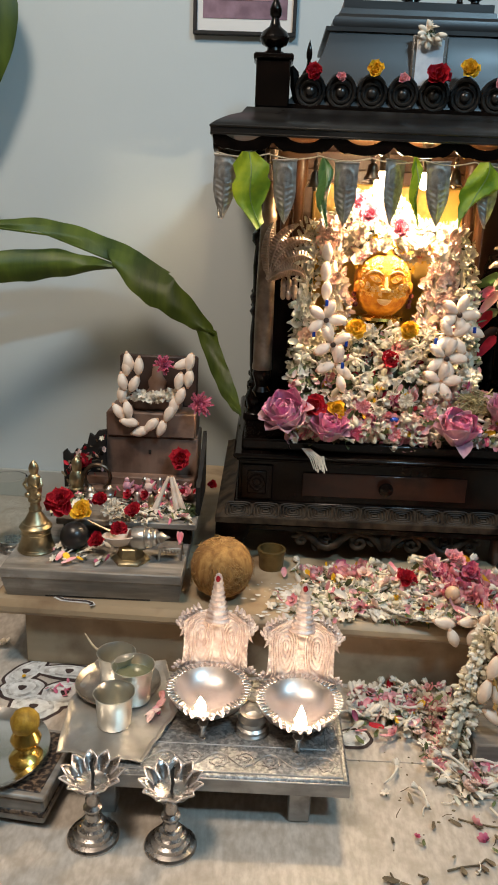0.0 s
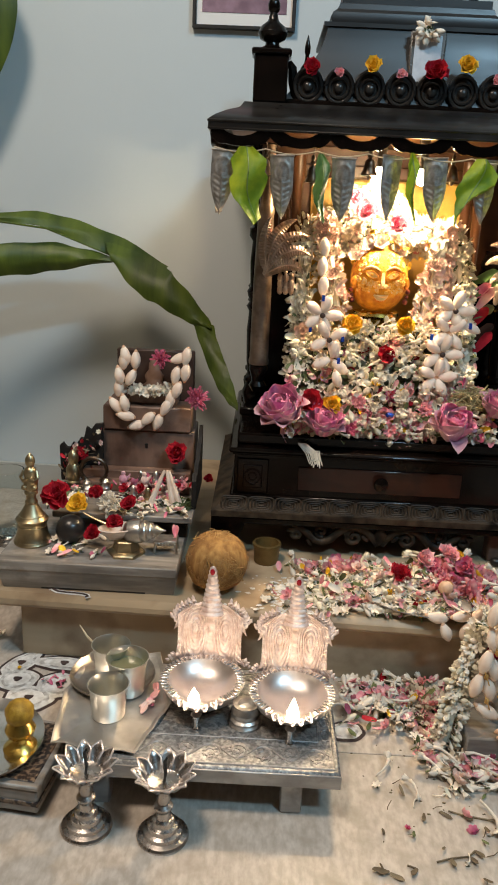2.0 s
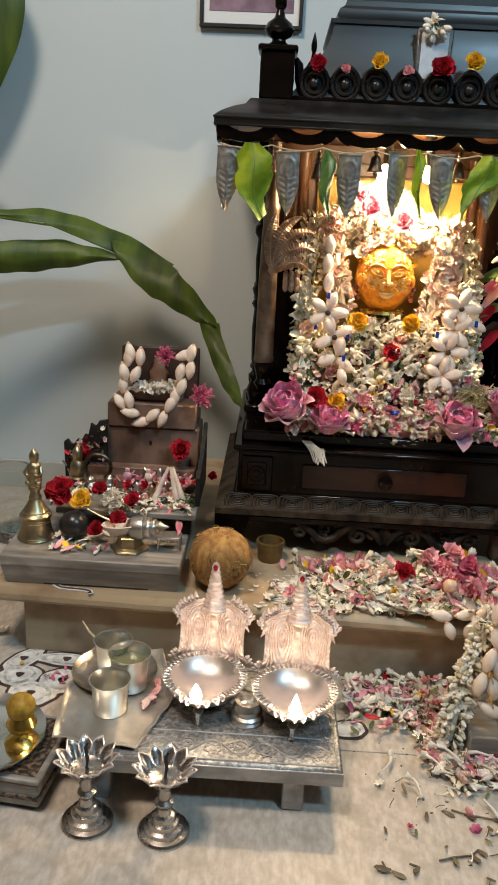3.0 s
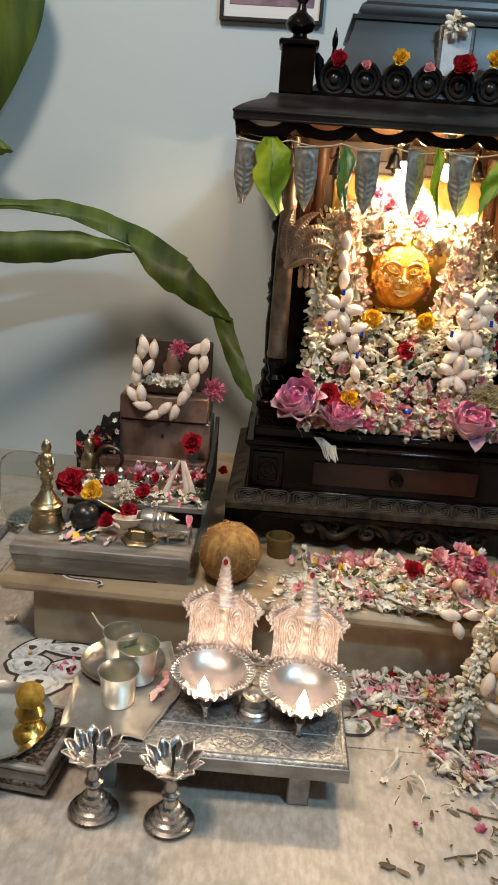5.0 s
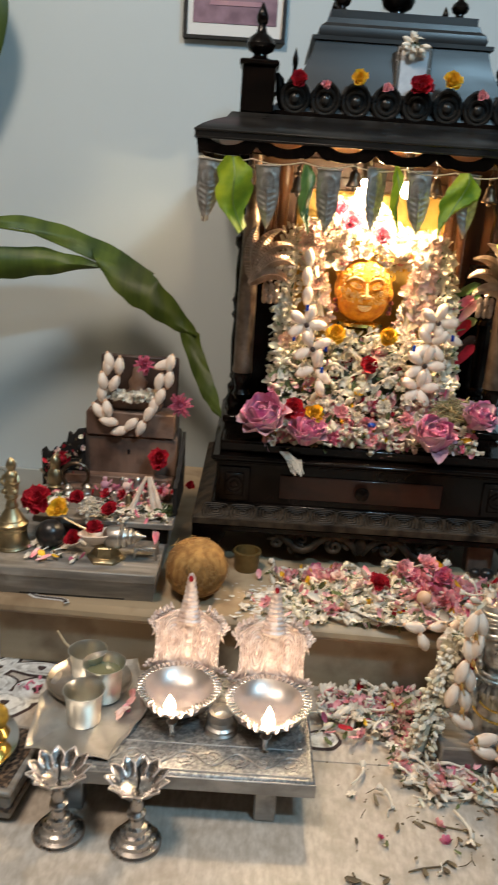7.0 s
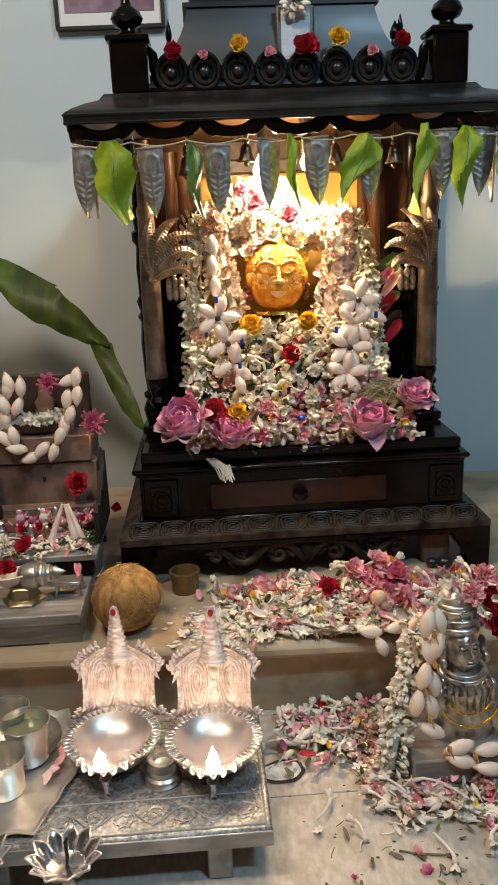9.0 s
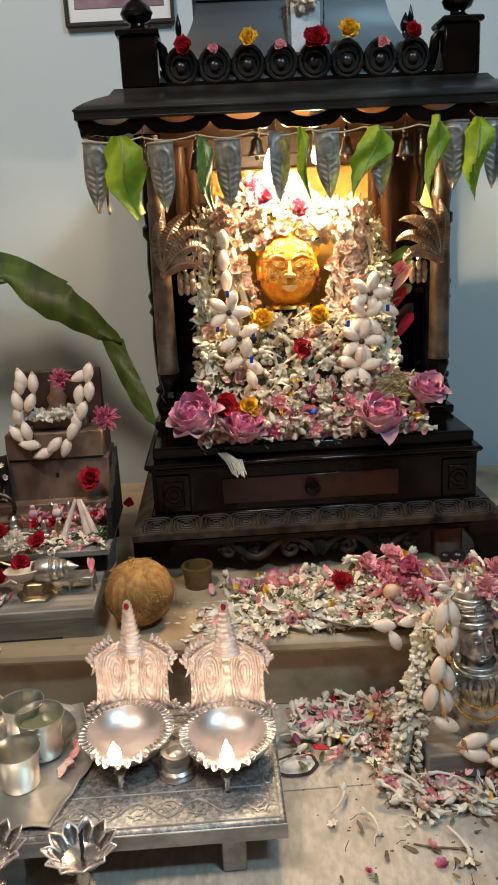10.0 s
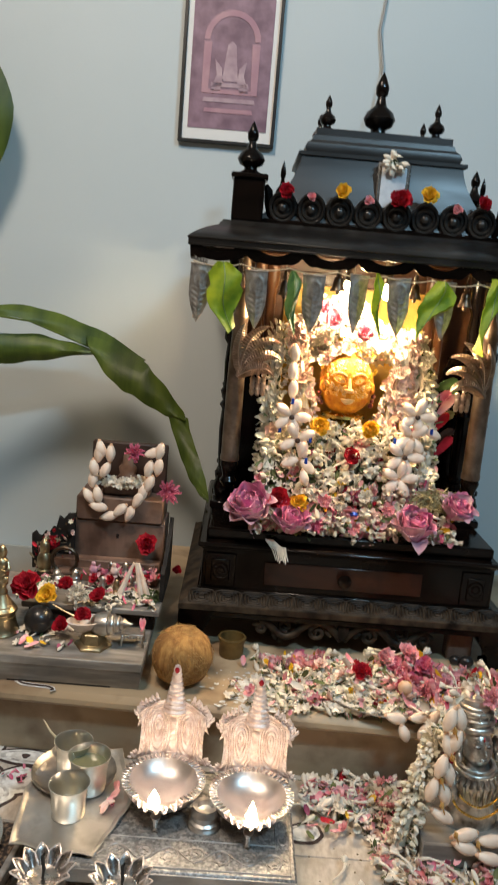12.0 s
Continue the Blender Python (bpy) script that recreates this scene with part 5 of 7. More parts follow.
MIXED = [(4, "jasmine", W_, 1.1), (3, "bud", W_, 1.1), (1.2, "frill", P_, 0.7), (1.8, "petal", P_, 1.0), (0.8, "petal", M_, 1.0), (1.6, "leaf", G_, 1.0), (1, "tube", W_, 1.0), (0.5, "petal", Y_, 1.0), (1, "bud", C_, 1.1), (0.4, "petal", R_, 1.1)]
PINKS = [(4.5, "frill", P_, 1.0), (1.2, "frill", M_, 0.9), (2.5, "petal", P_, 1.3), (1.2, "petal", M_, 1.2), (1, "jasmine", W_, 1.0), (0.5, "petal", Y_, 1.1), (0.7, "leaf", G_, 0.9), (0.5, "tube", W_, 0.9)]
LITTER = [(2.0, "petal", P_, 0.9), (1.5, "petal", W_, 0.9), (2.2, "tube", W_, 1.05), (1.5, "jasmine", W_, 1.0), (0.6, "twig", D_, 0.8), (0.6, "leaf", D_, 0.8), (1.5, "bud", W_, 1.1), (1.0, "frill", L_, 0.6), (0.5, "petal", M_, 0.9), (1, "leaf", G_, 0.9), (0.3, "petal", Y_, 0.9), (0.5, "frill", P_, 0.65)]

BANK = [(3.4, "jasmine", W_, 1.0), (2.4, "bud", C_, 1.3), (0.7, "frill", L_, 0.9), (0.4, "frill", P_, 0.8), (1.6, "petal", L_, 1.1), (0.8, "petal", P_, 1.0), (2.2, "petal", C_, 1.1), (0.9, "petal", M_, 1.0), (3.6, "leaf", G_, 1.05), (1.2, "leaf", D_, 0.9), (1.8, "tube", W_, 0.85), (0.5, "petal", Y_, 1.0), (0.5, "petal", R_, 1.0), (1.0, "bud", W_, 1.3)]

CENTRE = [(3.2, "tube", W_, 0.85), (1.4, "jasmine", W_, 0.95), (1.6, "jasmine", C_, 0.95), (3.2, "bud", C_, 1.25), (3.6, "leaf", G_, 0.95), (1.2, "twig", G_, 0.9), (0.9, "petal", P_, 0.9), (1.4, "petal", C_, 1.3), (0.3, "petal", R_, 1.0)]
# offerings on the platform in front of the shrine
rng = random.Random(11)
pile = Pile()


def mound(x, y):
    return 0.048 * math.exp(-((x - 0.742) / 0.062) ** 2 - ((y - 1.385) / 0.055) ** 2) + 0.022 * math.exp(-((x - 0.62) / 0.08) ** 2 - ((y - 1.36) / 0.07) ** 2)


for k in range(1500):
    x = rng.gauss(0.66, 0.105)
    y = rng.uniform(1.274, 1.475)
    if not 0.40 < x < 0.90 or (x < 0.47 and rng.random() < 0.5) or y > 1.49 or (y < 1.295 and rng.random() < 0.5):
        continue
    h = mound(x, y)
    pinkness = max(0.0, min(1.0, (x - 0.69) / 0.04)) * max(0.0, min(1.0, (y - 1.315) / 0.03)) + (0.4 if y > 1.42 and x < 0.60 else 0)
    w, kind, slot, s = pick(rng, PINKS if rng.random() < pinkness * 0.85 else (WHITES if rng.random() < 0.72 else MIXED))
    pile.put(kind, (x, y, 0.146 + h * rng.uniform(0.45, 1.0)), s * rng.uniform(0.8, 1.2), slot, rng, 0.3)
for k in range(230):
    x, y = rng.uniform(0.835, 0.985), rng.uniform(1.275, 1.40)
    w, kind, slot, s = pick(rng, [(3, "frill", P_, 1.1), (2, "petal", M_, 1.2), (2, "petal", Y_, 1.2), (3, "jasmine", W_, 1.2), (2, "bud", C_, 1.2), (1, "leaf", G_, 1.0), (1, "petal", R_, 1.3), (1, "tube", W_, 1.2)])
    pile.put(kind, (x, y, 0.146 + 0.045 * rng.random() * math.exp(-((x - 0.89) / 0.05) ** 2)), s * rng.uniform(0.8, 1.2), slot, rng, 0.3)
for k in range(46):
    x, y = rng.gauss(0.67, 0.08), rng.uniform(1.285, 1.43)
    kind, slot, s = rng.choice((("tube", W_, 1.4), ("petal", P_, 1.2), ("frill", L_, 0.9), ("petal", W_, 1.4), ("tube", C_, 1.2), ("leaf", G_, 1.2)))
    pile.put(kind, (x, y, 0.158 + mound(x, y)), s, slot, rng, 0.3)
pile.done("offered_flowers", "heap of white jasmine and pink petals offered on the platform")

g = Geo()
for k in range(320):
    x, y, q = rng.gauss(0.475, 0.045), rng.gauss(1.335, 0.035), rng.uniform(0.0010, 0.0050)
    if y < 1.27:
        continue
    n = 12
    ring = [(x + q * rng.uniform(0.55, 1.3) * math.cos(2 * math.pi * i / n) * 1.5, y + q * rng.uniform(0.55, 1.2) * math.sin(2 * math.pi * i / n), 0.1404 + 0.000008 * k) for i in range(n)]
    g.add(ring, [tuple(range(n))])
solo("flour_stain", g, CHALK, "smears of white rice flour on the platform", "flour", kind="stuff")

# strewn flowers on the floor
pile = Pile()
for k in range(330):
    x, y = rng.uniform(0.552, 0.745), rng.gauss(1.245, 0.045)
    if not 1.145 < y < 1.275:
        continue
    w, kind, slot, s = pick(rng, MIXED)
    pile.put(kind, (x, y, 0.007 + rng.uniform(0, 0.014)), s * rng.uniform(0.9, 1.3), slot, rng, 0.4)
for k in range(230):
    x, y = rng.uniform(0.665, 0.96), rng.gauss(1.058, 0.026)
    if x < 0.70 and rng.random() < 0.6:
        continue
    w, kind, slot, s = pick(rng, LITTER)
    pile.put(kind, (x, min(y, 1.085), 0.006 + rng.uniform(0, 0.010)), s * rng.uniform(0.9, 1.35), slot, rng, 0.4)
for k in range(90):
    x, y = rng.uniform(0.655, 0.728), rng.uniform(1.05, 1.20)
    w, kind, slot, s = pick(rng, LITTER)
    pile.put(kind, (x, y, 0.006 + rng.uniform(0, 0.008)), s * rng.uniform(0.9, 1.3), slot, rng, 0.4)
for k in range(42):
    x, y = rng.gauss(0.70, 0.07), rng.uniform(0.82, 1.04)
    if x < 0.555:
        continue
    w, kind, slot, s = pick(rng, [(1.4, "twig", D_, 0.8), (1.6, "leaf", D_, 0.8), (0.15, "petal", M_, 0.7), (0.3, "frill", M_, 0.45), (0.5, "jasmine", W_, 0.8), (0.4, "petal", C_, 0.8), (0.4, "tube", W_, 0.7), (0.3, "leaf", G_, 0.6)])
    pile.put(kind, (x, y, 0.004), s * rng.uniform(0.6, 1.1), slot, rng, 0.75)
for k in range(26):
    x, y = (rng.uniform(0.57, 0.73), rng.uniform(1.16, 1.28)) if k < 16 else (rng.uniform(0.70, 0.93), rng.uniform(1.03, 1.08))
    pile.put("tube", (x, y, 0.020), rng.uniform(0.95, 1.35), rng.choice((W_, W_, C_)), rng)
    pile.put("petal", (x + 0.01, y + 0.01, 0.016), rng.uniform(0.8, 1.2), rng.choice((P_, L_, L_, C_)), rng, 0.4)
pile.done("fallen_flowers", "fallen petals, buds and dry sprigs strewn on the floor")

g = Geo()
for k in range(70):
    x, y, q = rng.gauss(0.70, 0.11), rng.gauss(1.02, 0.11), rng.uniform(0.0006, 0.0022)
    if x > 0.54 and y < 1.2:
        g.lathe([(q, 0.0), (q * 0.7, q * 0.5), (1e-6, q * 0.7)], x, y, 0.0002, 5, sx=rng.uniform(0.6, 1.8))
solo("floor_crumbs", g, DRY, "dry crumbs and specks scattered on the floor tiles", "litter", kind="stuff")

# single fallen blossoms that stand out
for px, py, turn, s, slot, kind in ((0.585, 1.045, 20, 1.35, W_, "tube"), (0.640, 1.000, 80, 1.2, W_, "tube"), (0.70, 0.975, 10, 0.6, P_, "frill"), (0.72, 1.19, 160, 1.6, W_, "tube"), (0.69, 1.21, 110, 1.5, W_, "tube"), (0.665, 1.225, 60, 1.4, W_, "tube"), (0.79, 1.052, 40, 1.6, W_, "tube"), (0.84, 1.045, 150, 1.5, W_, "tube"), (0.705, 0.945, 60, 0.55, M_, "frill")):
    one = Pile()
    one.put(kind, (px, py, 0.0055), s * (0.78 if kind == "tube" else 1.0), slot, random.Random(int(px * 1000)), 0.2, axis=(math.cos(radians(turn)), math.sin(radians(turn)), 0.15))
    one.done("fallen_blossom", "fallen white tuberose blossom on the floor" if kind == "tube" else "fallen magenta blossom on the floor", "flower", "thing")
for pts in ([(0.645, 0.893), (0.665, 0.90), (0.69, 0.905), (0.70, 0.915)], [(0.68, 0.985), (0.70, 0.978), (0.735, 0.972)], [(0.57, 0.885), (0.573, 0.876), (0.58, 0.873)], [(0.605, 0.885), (0.617, 0.88)]):
    g = Geo().tube([(x, y, 0.0025) for x, y in pts], 0.0014, 5)
    for x, y in pts[1:]:
        g.sheet(petal_rows(0.016, 0.007, 0.1, 0.2, 0.8), 0.0005, tf=pose(x, y, 0.003, 0, -4, 37 + 900 * x))
    solo("dry_sprig", g, DRY, "dry brown sprig with shrivelled leaves on the floor", "sprig", "dry sprigs")

# ---- flower mass before the image in the shrine ----
def slope_z(y):
    return 0.392 + max(0.0, y - 1.553) * 2.0


pile = Pile()
for k in range(1650):
    x, y = rng.uniform(0.428, 0.862), rng.uniform(1.545, 1.652)
    if abs(x - 0.628) > 0.222 - (y - 1.545) * 0.55:
        continue
    z = slope_z(y) + rng.uniform(-0.008, 0.012) + 0.012 * math.sin(31 * x) * math.sin(40 * y)
    high = max(0.0, min(1.0, (z - 0.455) / 0.05))
    table = CENTRE if rng.random() < high * 0.9 else (BANK if rng.random() < 0.92 else PINKS)
    w, kind, slot, s = pick(rng, table)
    if kind == "tube" and abs(x - 0.628) > 0.14:
        kind = "jasmine"
    pile.put(kind, (x, y, z), s * rng.uniform(0.85, 1.3), slot, rng, 0.2, axis=(rng.uniform(-0.7, 0.7), -0.8, rng.uniform(0.0, 1.0)))
for k in range(160):
    x, z = rng.uniform(0.44, 0.84), rng.uniform(0.395, 0.44)
    w, kind, slot, s = pick(rng, BANK if rng.random() < 0.92 else PINKS)
    pile.put(kind, (x, 1.548, z), s * rng.uniform(0.9, 1.3), slot, rng, 0.2, axis=(rng.uniform(-0.6, 0.6), -1, rng.uniform(-0.5, 0.6)))
pile.done("altar_flowers", "deep bank of white and pink blossoms heaped inside the shrine")
# what the blossoms lie on
def bed_row(y, z):
    half = 0.205 - (y - 1.545) * 0.55
    return [(0.628 + half * q, y, z) for q in (-1, 0, 1)]


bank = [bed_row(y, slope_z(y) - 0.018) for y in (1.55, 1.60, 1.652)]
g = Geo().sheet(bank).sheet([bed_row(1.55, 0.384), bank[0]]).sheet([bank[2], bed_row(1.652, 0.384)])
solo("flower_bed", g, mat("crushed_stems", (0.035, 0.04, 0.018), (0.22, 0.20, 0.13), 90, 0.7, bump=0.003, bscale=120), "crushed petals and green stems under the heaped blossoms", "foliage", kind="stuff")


def jasmine_garland(points, name, label, width=0.012, step=0.0075, table=None, seed=1, facing=(0, -1, 0.2), per=7):
    """A thick string of blossoms along a smooth line through the points."""
    r, p = random.Random(seed), Pile()
    pts = [Vector(q) for q in points]
    length = sum((b - a).length for a, b in zip(pts, pts[1:]))
    n = max(4, int(length / step))
    for k in range(n + 1):
        d, i = length * k / n, 0
        while i < len(pts) - 2 and d > (pts[i + 1] - pts[i]).length:
            d -= (pts[i + 1] - pts[i]).length
            i += 1
        c = pts[i].lerp(pts[i + 1], min(1, d / (pts[i + 1] - pts[i]).length))
        for j in range(per):
            a = r.uniform(0, 6.3)
            off = Vector((math.cos(a), math.sin(a) * 0.8, r.uniform(-0.5, 0.5)))
            w, kind, slot, s = pick(r, table or [(5, "jasmine", W_, 1.0), (3, "bud", W_, 1.0), (1, "jasmine", C_, 1.0), (0.4, "leaf", G_, 0.6)])
            p.put(kind, c + off * width, s * r.uniform(0.85, 1.2), slot, r, 0, axis=off + Vector(facing) * 0.5)
    ob = thing(name, label, "garland", tuple(pts[0]))
    p.done("blossoms", "", parent=ob)
    part("thread", Geo().tube(pts, width * 0.5, 7), CREAM, ob)
    return ob


STRUNG = "thick string of white jasmine hanging beside the image"
for k, pts in enumerate((
        [(0.458, 1.700, 0.785), (0.450, 1.680, 0.70), (0.446, 1.655, 0.60), (0.444, 1.640, 0.49)],
        [(0.474, 1.690, 0.770), (0.466, 1.672, 0.68), (0.464, 1.645, 0.58), (0.462, 1.630, 0.48)],
        [(0.498, 1.690, 0.790), (0.508, 1.672, 0.72), (0.520, 1.662, 0.66), (0.530, 1.655, 0.61)],
        [(0.776, 1.690, 0.760), (0.786, 1.675, 0.68), (0.792, 1.650, 0.58), (0.802, 1.635, 0.49)],
        [(0.760, 1.690, 0.775), (0.768, 1.670, 0.70), (0.774, 1.645, 0.60), (0.782, 1.630, 0.50)],
        [(0.742, 1.690, 0.790), (0.730, 1.672, 0.73), (0.712, 1.662, 0.66), (0.700, 1.655, 0.60)],
        [(0.738, 1.700, 0.775), (0.735, 1.680, 0.70), (0.735, 1.660, 0.63)])):
    inner = k in (2, 5, 6)
    jasmine_garland(pts, "jasmine_garland", "thick garland of cream and blush petals beside the image" if inner else STRUNG, 0.016 if inner else 0.010, 0.0085 if inner else 0.0075,
                    [(4, "frill", L_, 0.75), (3, "petal", L_, 1.15), (3, "petal", W_, 1.1), (1, "frill", W_, 0.7)] if inner else [(5, "petal", C_, 0.85), (2, "petal", W_, 0.8), (1.2, "bud", C_, 0.9), (1.4, "leaf", G_, 0.6)], 20 + k, per=6 if inner else 7)
CROWN_T = [(6, "jasmine", W_, 1.3), (3, "bud", W_, 1.2), (2, "jasmine", C_, 1.3), (0.7, "petal", P_, 1.0), (0.5, "petal", Y_, 0.9)]
for k, pts in enumerate(([(0.520, 1.74, 0.775), (0.545, 1.75, 0.82), (0.585, 1.75, 0.845)], [(0.585, 1.74, 0.770), (0.612, 1.75, 0.80), (0.66, 1.75, 0.80)], [(0.66, 1.74, 0.785), (0.70, 1.75, 0.79), (0.745, 1.73, 0.775)],
                         [(0.535, 1.72, 0.745), (0.56, 1.71, 0.775), (0.60, 1.71, 0.762)], [(0.67, 1.72, 0.745), (0.70, 1.71, 0.755), (0.73, 1.71, 0.735)])):
    jasmine_garland(pts, "crown_garland", "white jasmine garland crowning the image under the bulbs", 0.018, 0.007, CROWN_T, 40 + k)


# blossoms packed round and above the image
pile = Pile()
for k in range(560):
    z = rng.uniform(0.725, 0.845)
    u = (z - 0.60) / 0.245
    half = 0.150 * (1 - u ** 1.8) + 0.012
    x = 0.622 + rng.uniform(-half, half)
    if ((x - 0.612) / 0.060) ** 2 + ((z - 0.660) / 0.070) ** 2 < 1.0 or (z < 0.66 and abs(x - 0.612) < 0.075):
        continue
    w, kind, slot, s = pick(rng, [(5, "jasmine", W_, 1.2), (2, "bud", W_, 1.2), (3, "jasmine", C_, 1.2), (1.6, "petal", P_, 1.0), (0.8, "frill", P_, 0.6), (0.8, "leaf", G_, 0.7), (0.5, "petal", Y_, 0.8)])
    pile.put(kind, (x, 1.700 + 0.03 * rng.random() + 0.03 * u, z), s * rng.uniform(0.9, 1.2), slot, rng, 0, axis=(rng.uniform(-0.7, 0.7), -1, rng.uniform(-0.3, 0.7)))
pile.done("crown_flowers", "white and blush blossoms packed round and above the image")


def flower(name, label, place, r, material, axis=(0, -0.8, 0.6), layers=((6, 1.0, 25), (6, 0.86, 48), (5, 0.68, 66), (4, 0.48, 80), (3, 0.34, 88)), group="", heart=None, tip=0.1, seed=0, green=True):
    """A full blossom: whorls of cupped petals, each petal a part."""
    ob = thing(name, label, "flower", place, group, worldly=False)
    ob.matrix_world = Matrix.Translation(place) @ Vector(axis).to_track_quat("Z", "Y").to_matrix().to_4x4()
    rr = random.Random(seed)
    for n, q, lift in layers:
        made = [Geo().sheet(petal_rows(r * q * rr.uniform(0.85, 1.12), r * q * (1.3 if n < 8 else 0.55 if n < 16 else 0.30), rr.uniform(-0.1, 0.4), rr.uniform(0.6, 1.1), tip, 6, 5, rr.uniform(0.04, 0.12)), 0.0002).mesh("petal", material, 60) for _ in range(2)]
        for k in range(n):
            me = made[k % 2]
            pe = new("petal", me)
            pe.parent = ob
            pe.matrix_local = Matrix.Rotation(2 * math.pi * k / n + q * 3 + rr.uniform(-0.35, 0.35), 4, "Z") @ Matrix.Translation((r * 0.06, 0, (1 - q) * r * 0.12)) @ Matrix.Rotation(-radians(lift + rr.uniform(-14, 14)), 4, "Y")
    part("heart", Geo().ball(0, 0, r * 0.16, r * 0.2, r * 0.2, r * 0.26, 10, 6), heart or material, ob)
    if green:
        part("calyx", Geo().lathe([(1e-6, -r * 0.30), (r * 0.12, -r * 0.2), (r * 0.22, -0.001), (r * 0.05, r * 0.06)], segs=8), GREEN, ob, "green calyx")
    return ob


for gx, gz, r, m, label in ((0.445, 1.046, 0.019, RED, "red rose resting on the carved gallery"), (0.494, 1.040, 0.012, PINK, "small pink blossom on the carved gallery"), (0.552, 1.054, 0.019, YELLOW, "yellow rose resting on the carved gallery"),
                            (0.604, 1.042, 0.012, PINK, "small pink blossom on the carved gallery"), (0.663, 1.046, 0.026, RED, "large red rose resting on the carved gallery"), (0.717, 1.060, 0.022, YELLOW, "yellow rose resting on the carved gallery"),
                            (0.773, 1.040, 0.013, PINK, "small pink blossom on the carved gallery"), (0.823, 1.052, 0.019, RED, "red rose resting on the carved gallery")):
    flower("gallery_flower", label, (gx, 1.588, gz - 0.003), r * 0.88, m, (0, -0.9, 0.45), group="flowers on the gallery", seed=int(gx * 1000))

def lotus(label, place, r, axis, seed):
    """A half-open lotus: loose faded outer petals about a folded, ruffled heart."""
    ob = thing("lotus", label, "flower", place, "lotus blossoms", worldly=False)
    ob.matrix_world = Matrix.Translation(place) @ Vector(axis).to_track_quat("Z", "Y").to_matrix().to_4x4()
    rr = random.Random(seed)
    for n, length, width, lo, hi, base, lift0, m in ((5, 1.10, 0.85, 26, 48, 0.18, -0.05, FADED), (6, 1.02, 0.95, 44, 62, 0.36, -0.04, FADED), (7, 1.0, 0.95, 56, 70, 0.40, 0.02, LILAC), (7, 0.95, 0.90, 64, 78, 0.34, 0.10, LILAC), (6, 0.84, 0.85, 72, 86, 0.26, 0.18, LILAC), (6, 0.70, 0.75, 78, 92, 0.17, 0.24, LILAC), (5, 0.56, 0.60, 80, 98, 0.09, 0.30, LILAC)):
        for k in range(n):
            el, w0, curl, cup, roll = r * length * rr.uniform(0.85, 1.12), r * width * rr.uniform(0.85, 1.2), rr.uniform(0.02, 0.40) if lo > 30 else rr.uniform(-0.1, 0.3), rr.uniform(0.7, 1.15), rr.uniform(0.0, 0.22)
            rows, way = [], rr.uniform(0, 6.3)
            for i in range(12):
                u = 1 - (1 - i / 11) ** 1.5
                w = w0 / 2 * (math.sin(math.pi * (0.10 + 0.87 * u ** 1.15)) ** 0.72 if i < 11 else 0.06)
                rows.append([(el * (u - 0.03 * q * q), w * q, el * (curl * u * u - roll * max(0.0, u - 0.7) ** 2 * 6) + cup * w * q * q * (1 - 0.55 * u ** 3) + el * 0.022 * math.sin(4 * q + 6 * u + way) * u) for q in [j / 4 - 1 for j in range(9)]])
            pe = part("petal", Geo().sheet(rows, 0.00025), m if rr.random() > 0.12 else FADED, ob, angle=70)
            pe.matrix_local = Matrix.Rotation(2 * math.pi * (k + rr.uniform(-0.3, 0.3)) / n + length * 3, 4, "Z") @ Matrix.Translation((r * base, 0, r * lift0)) @ Matrix.Rotation(-radians(rr.uniform(lo, hi)), 4, "Y") @ Matrix.Rotation(rr.uniform(-0.25, 0.25), 4, "X")
    part("heart", Geo().ball(0, 0, r * 0.22, r * 0.2, r * 0.2, r * 0.3, 10, 6), PINK, ob)
    part("stalk", Geo().tube([(0, 0, 0.0), (0, 0.004, -r * 0.5), (0.004, 0.01, -r)], 0.003, 6), GREEN, ob, "green stalk")


for k, (p, r, ax) in enumerate((((0.432, 1.530, 0.418), 0.055, (-0.30, -0.50, 0.82)), ((0.508, 1.532, 0.398), 0.047, (0.1, -0.52, 0.82)), ((0.756, 1.530, 0.402), 0.052, (0.05, -0.50, 0.82)), ((0.838, 1.548, 0.446), 0.041, (0.2, -0.52, 0.80)))):
    lotus(("fresh" if k != 1 else "wilting dusky") + " pink lotus blossom with folded petals on the shrine step", p, r, ax, 60 + k)
for p, r, m, label in (((0.482, 1.537, 0.452), 0.023, RED, "red rose among the altar blossoms"), ((0.521, 1.537, 0.448), 0.018, YELLOW, "yellow flower among the altar blossoms"), ((0.556, 1.604, 0.594), 0.022, YELLOW, "yellow rose below the image"), ((0.659, 1.604, 0.595), 0.022, YELLOW, "yellow rose below the image"),
                       ((0.627, 1.596, 0.536), 0.020, RED, "red petals below the image"), ((0.575, 1.690, 0.805), 0.024, MAGENTA, "magenta rose in the crown of flowers"), ((0.637, 1.688, 0.782), 0.022, MAGENTA, "magenta rose in the crown of flowers"), ((0.553, 1.70, 0.83), 0.016, MAGENTA, "magenta rose in the crown of flowers")):
    flower("rose", label, p, r, m, (0, -0.9, 0.4), seed=int(p[0] * 999))
for k, (fx, fy, fz, m) in enumerate(((0.563, 1.538, 0.402, MAGENTA), (0.640, 1.538, 0.402, PINK), (0.672, 1.545, 0.428, BLUSH), (0.602, 1.552, 0.440, WHITE), (0.703, 1.545, 0.445, PINK), (0.575, 1.552, 0.452, PINK), (0.660, 1.558, 0.466, WHITE))):
    flower("carnation", "crumpled %s blossom on the shrine step" % {MAGENTA: "deep pink", PINK: "pink", WHITE: "white", BLUSH: "blush"}[m], (fx, fy, fz), 0.016, m, (0.3 * math.sin(5 * k), -0.8, 0.4), ((14, 1.0, 8), (14, 0.85, 34), (10, 0.6, 58)), "carnations on the step", seed=300 + k)
g = Geo()
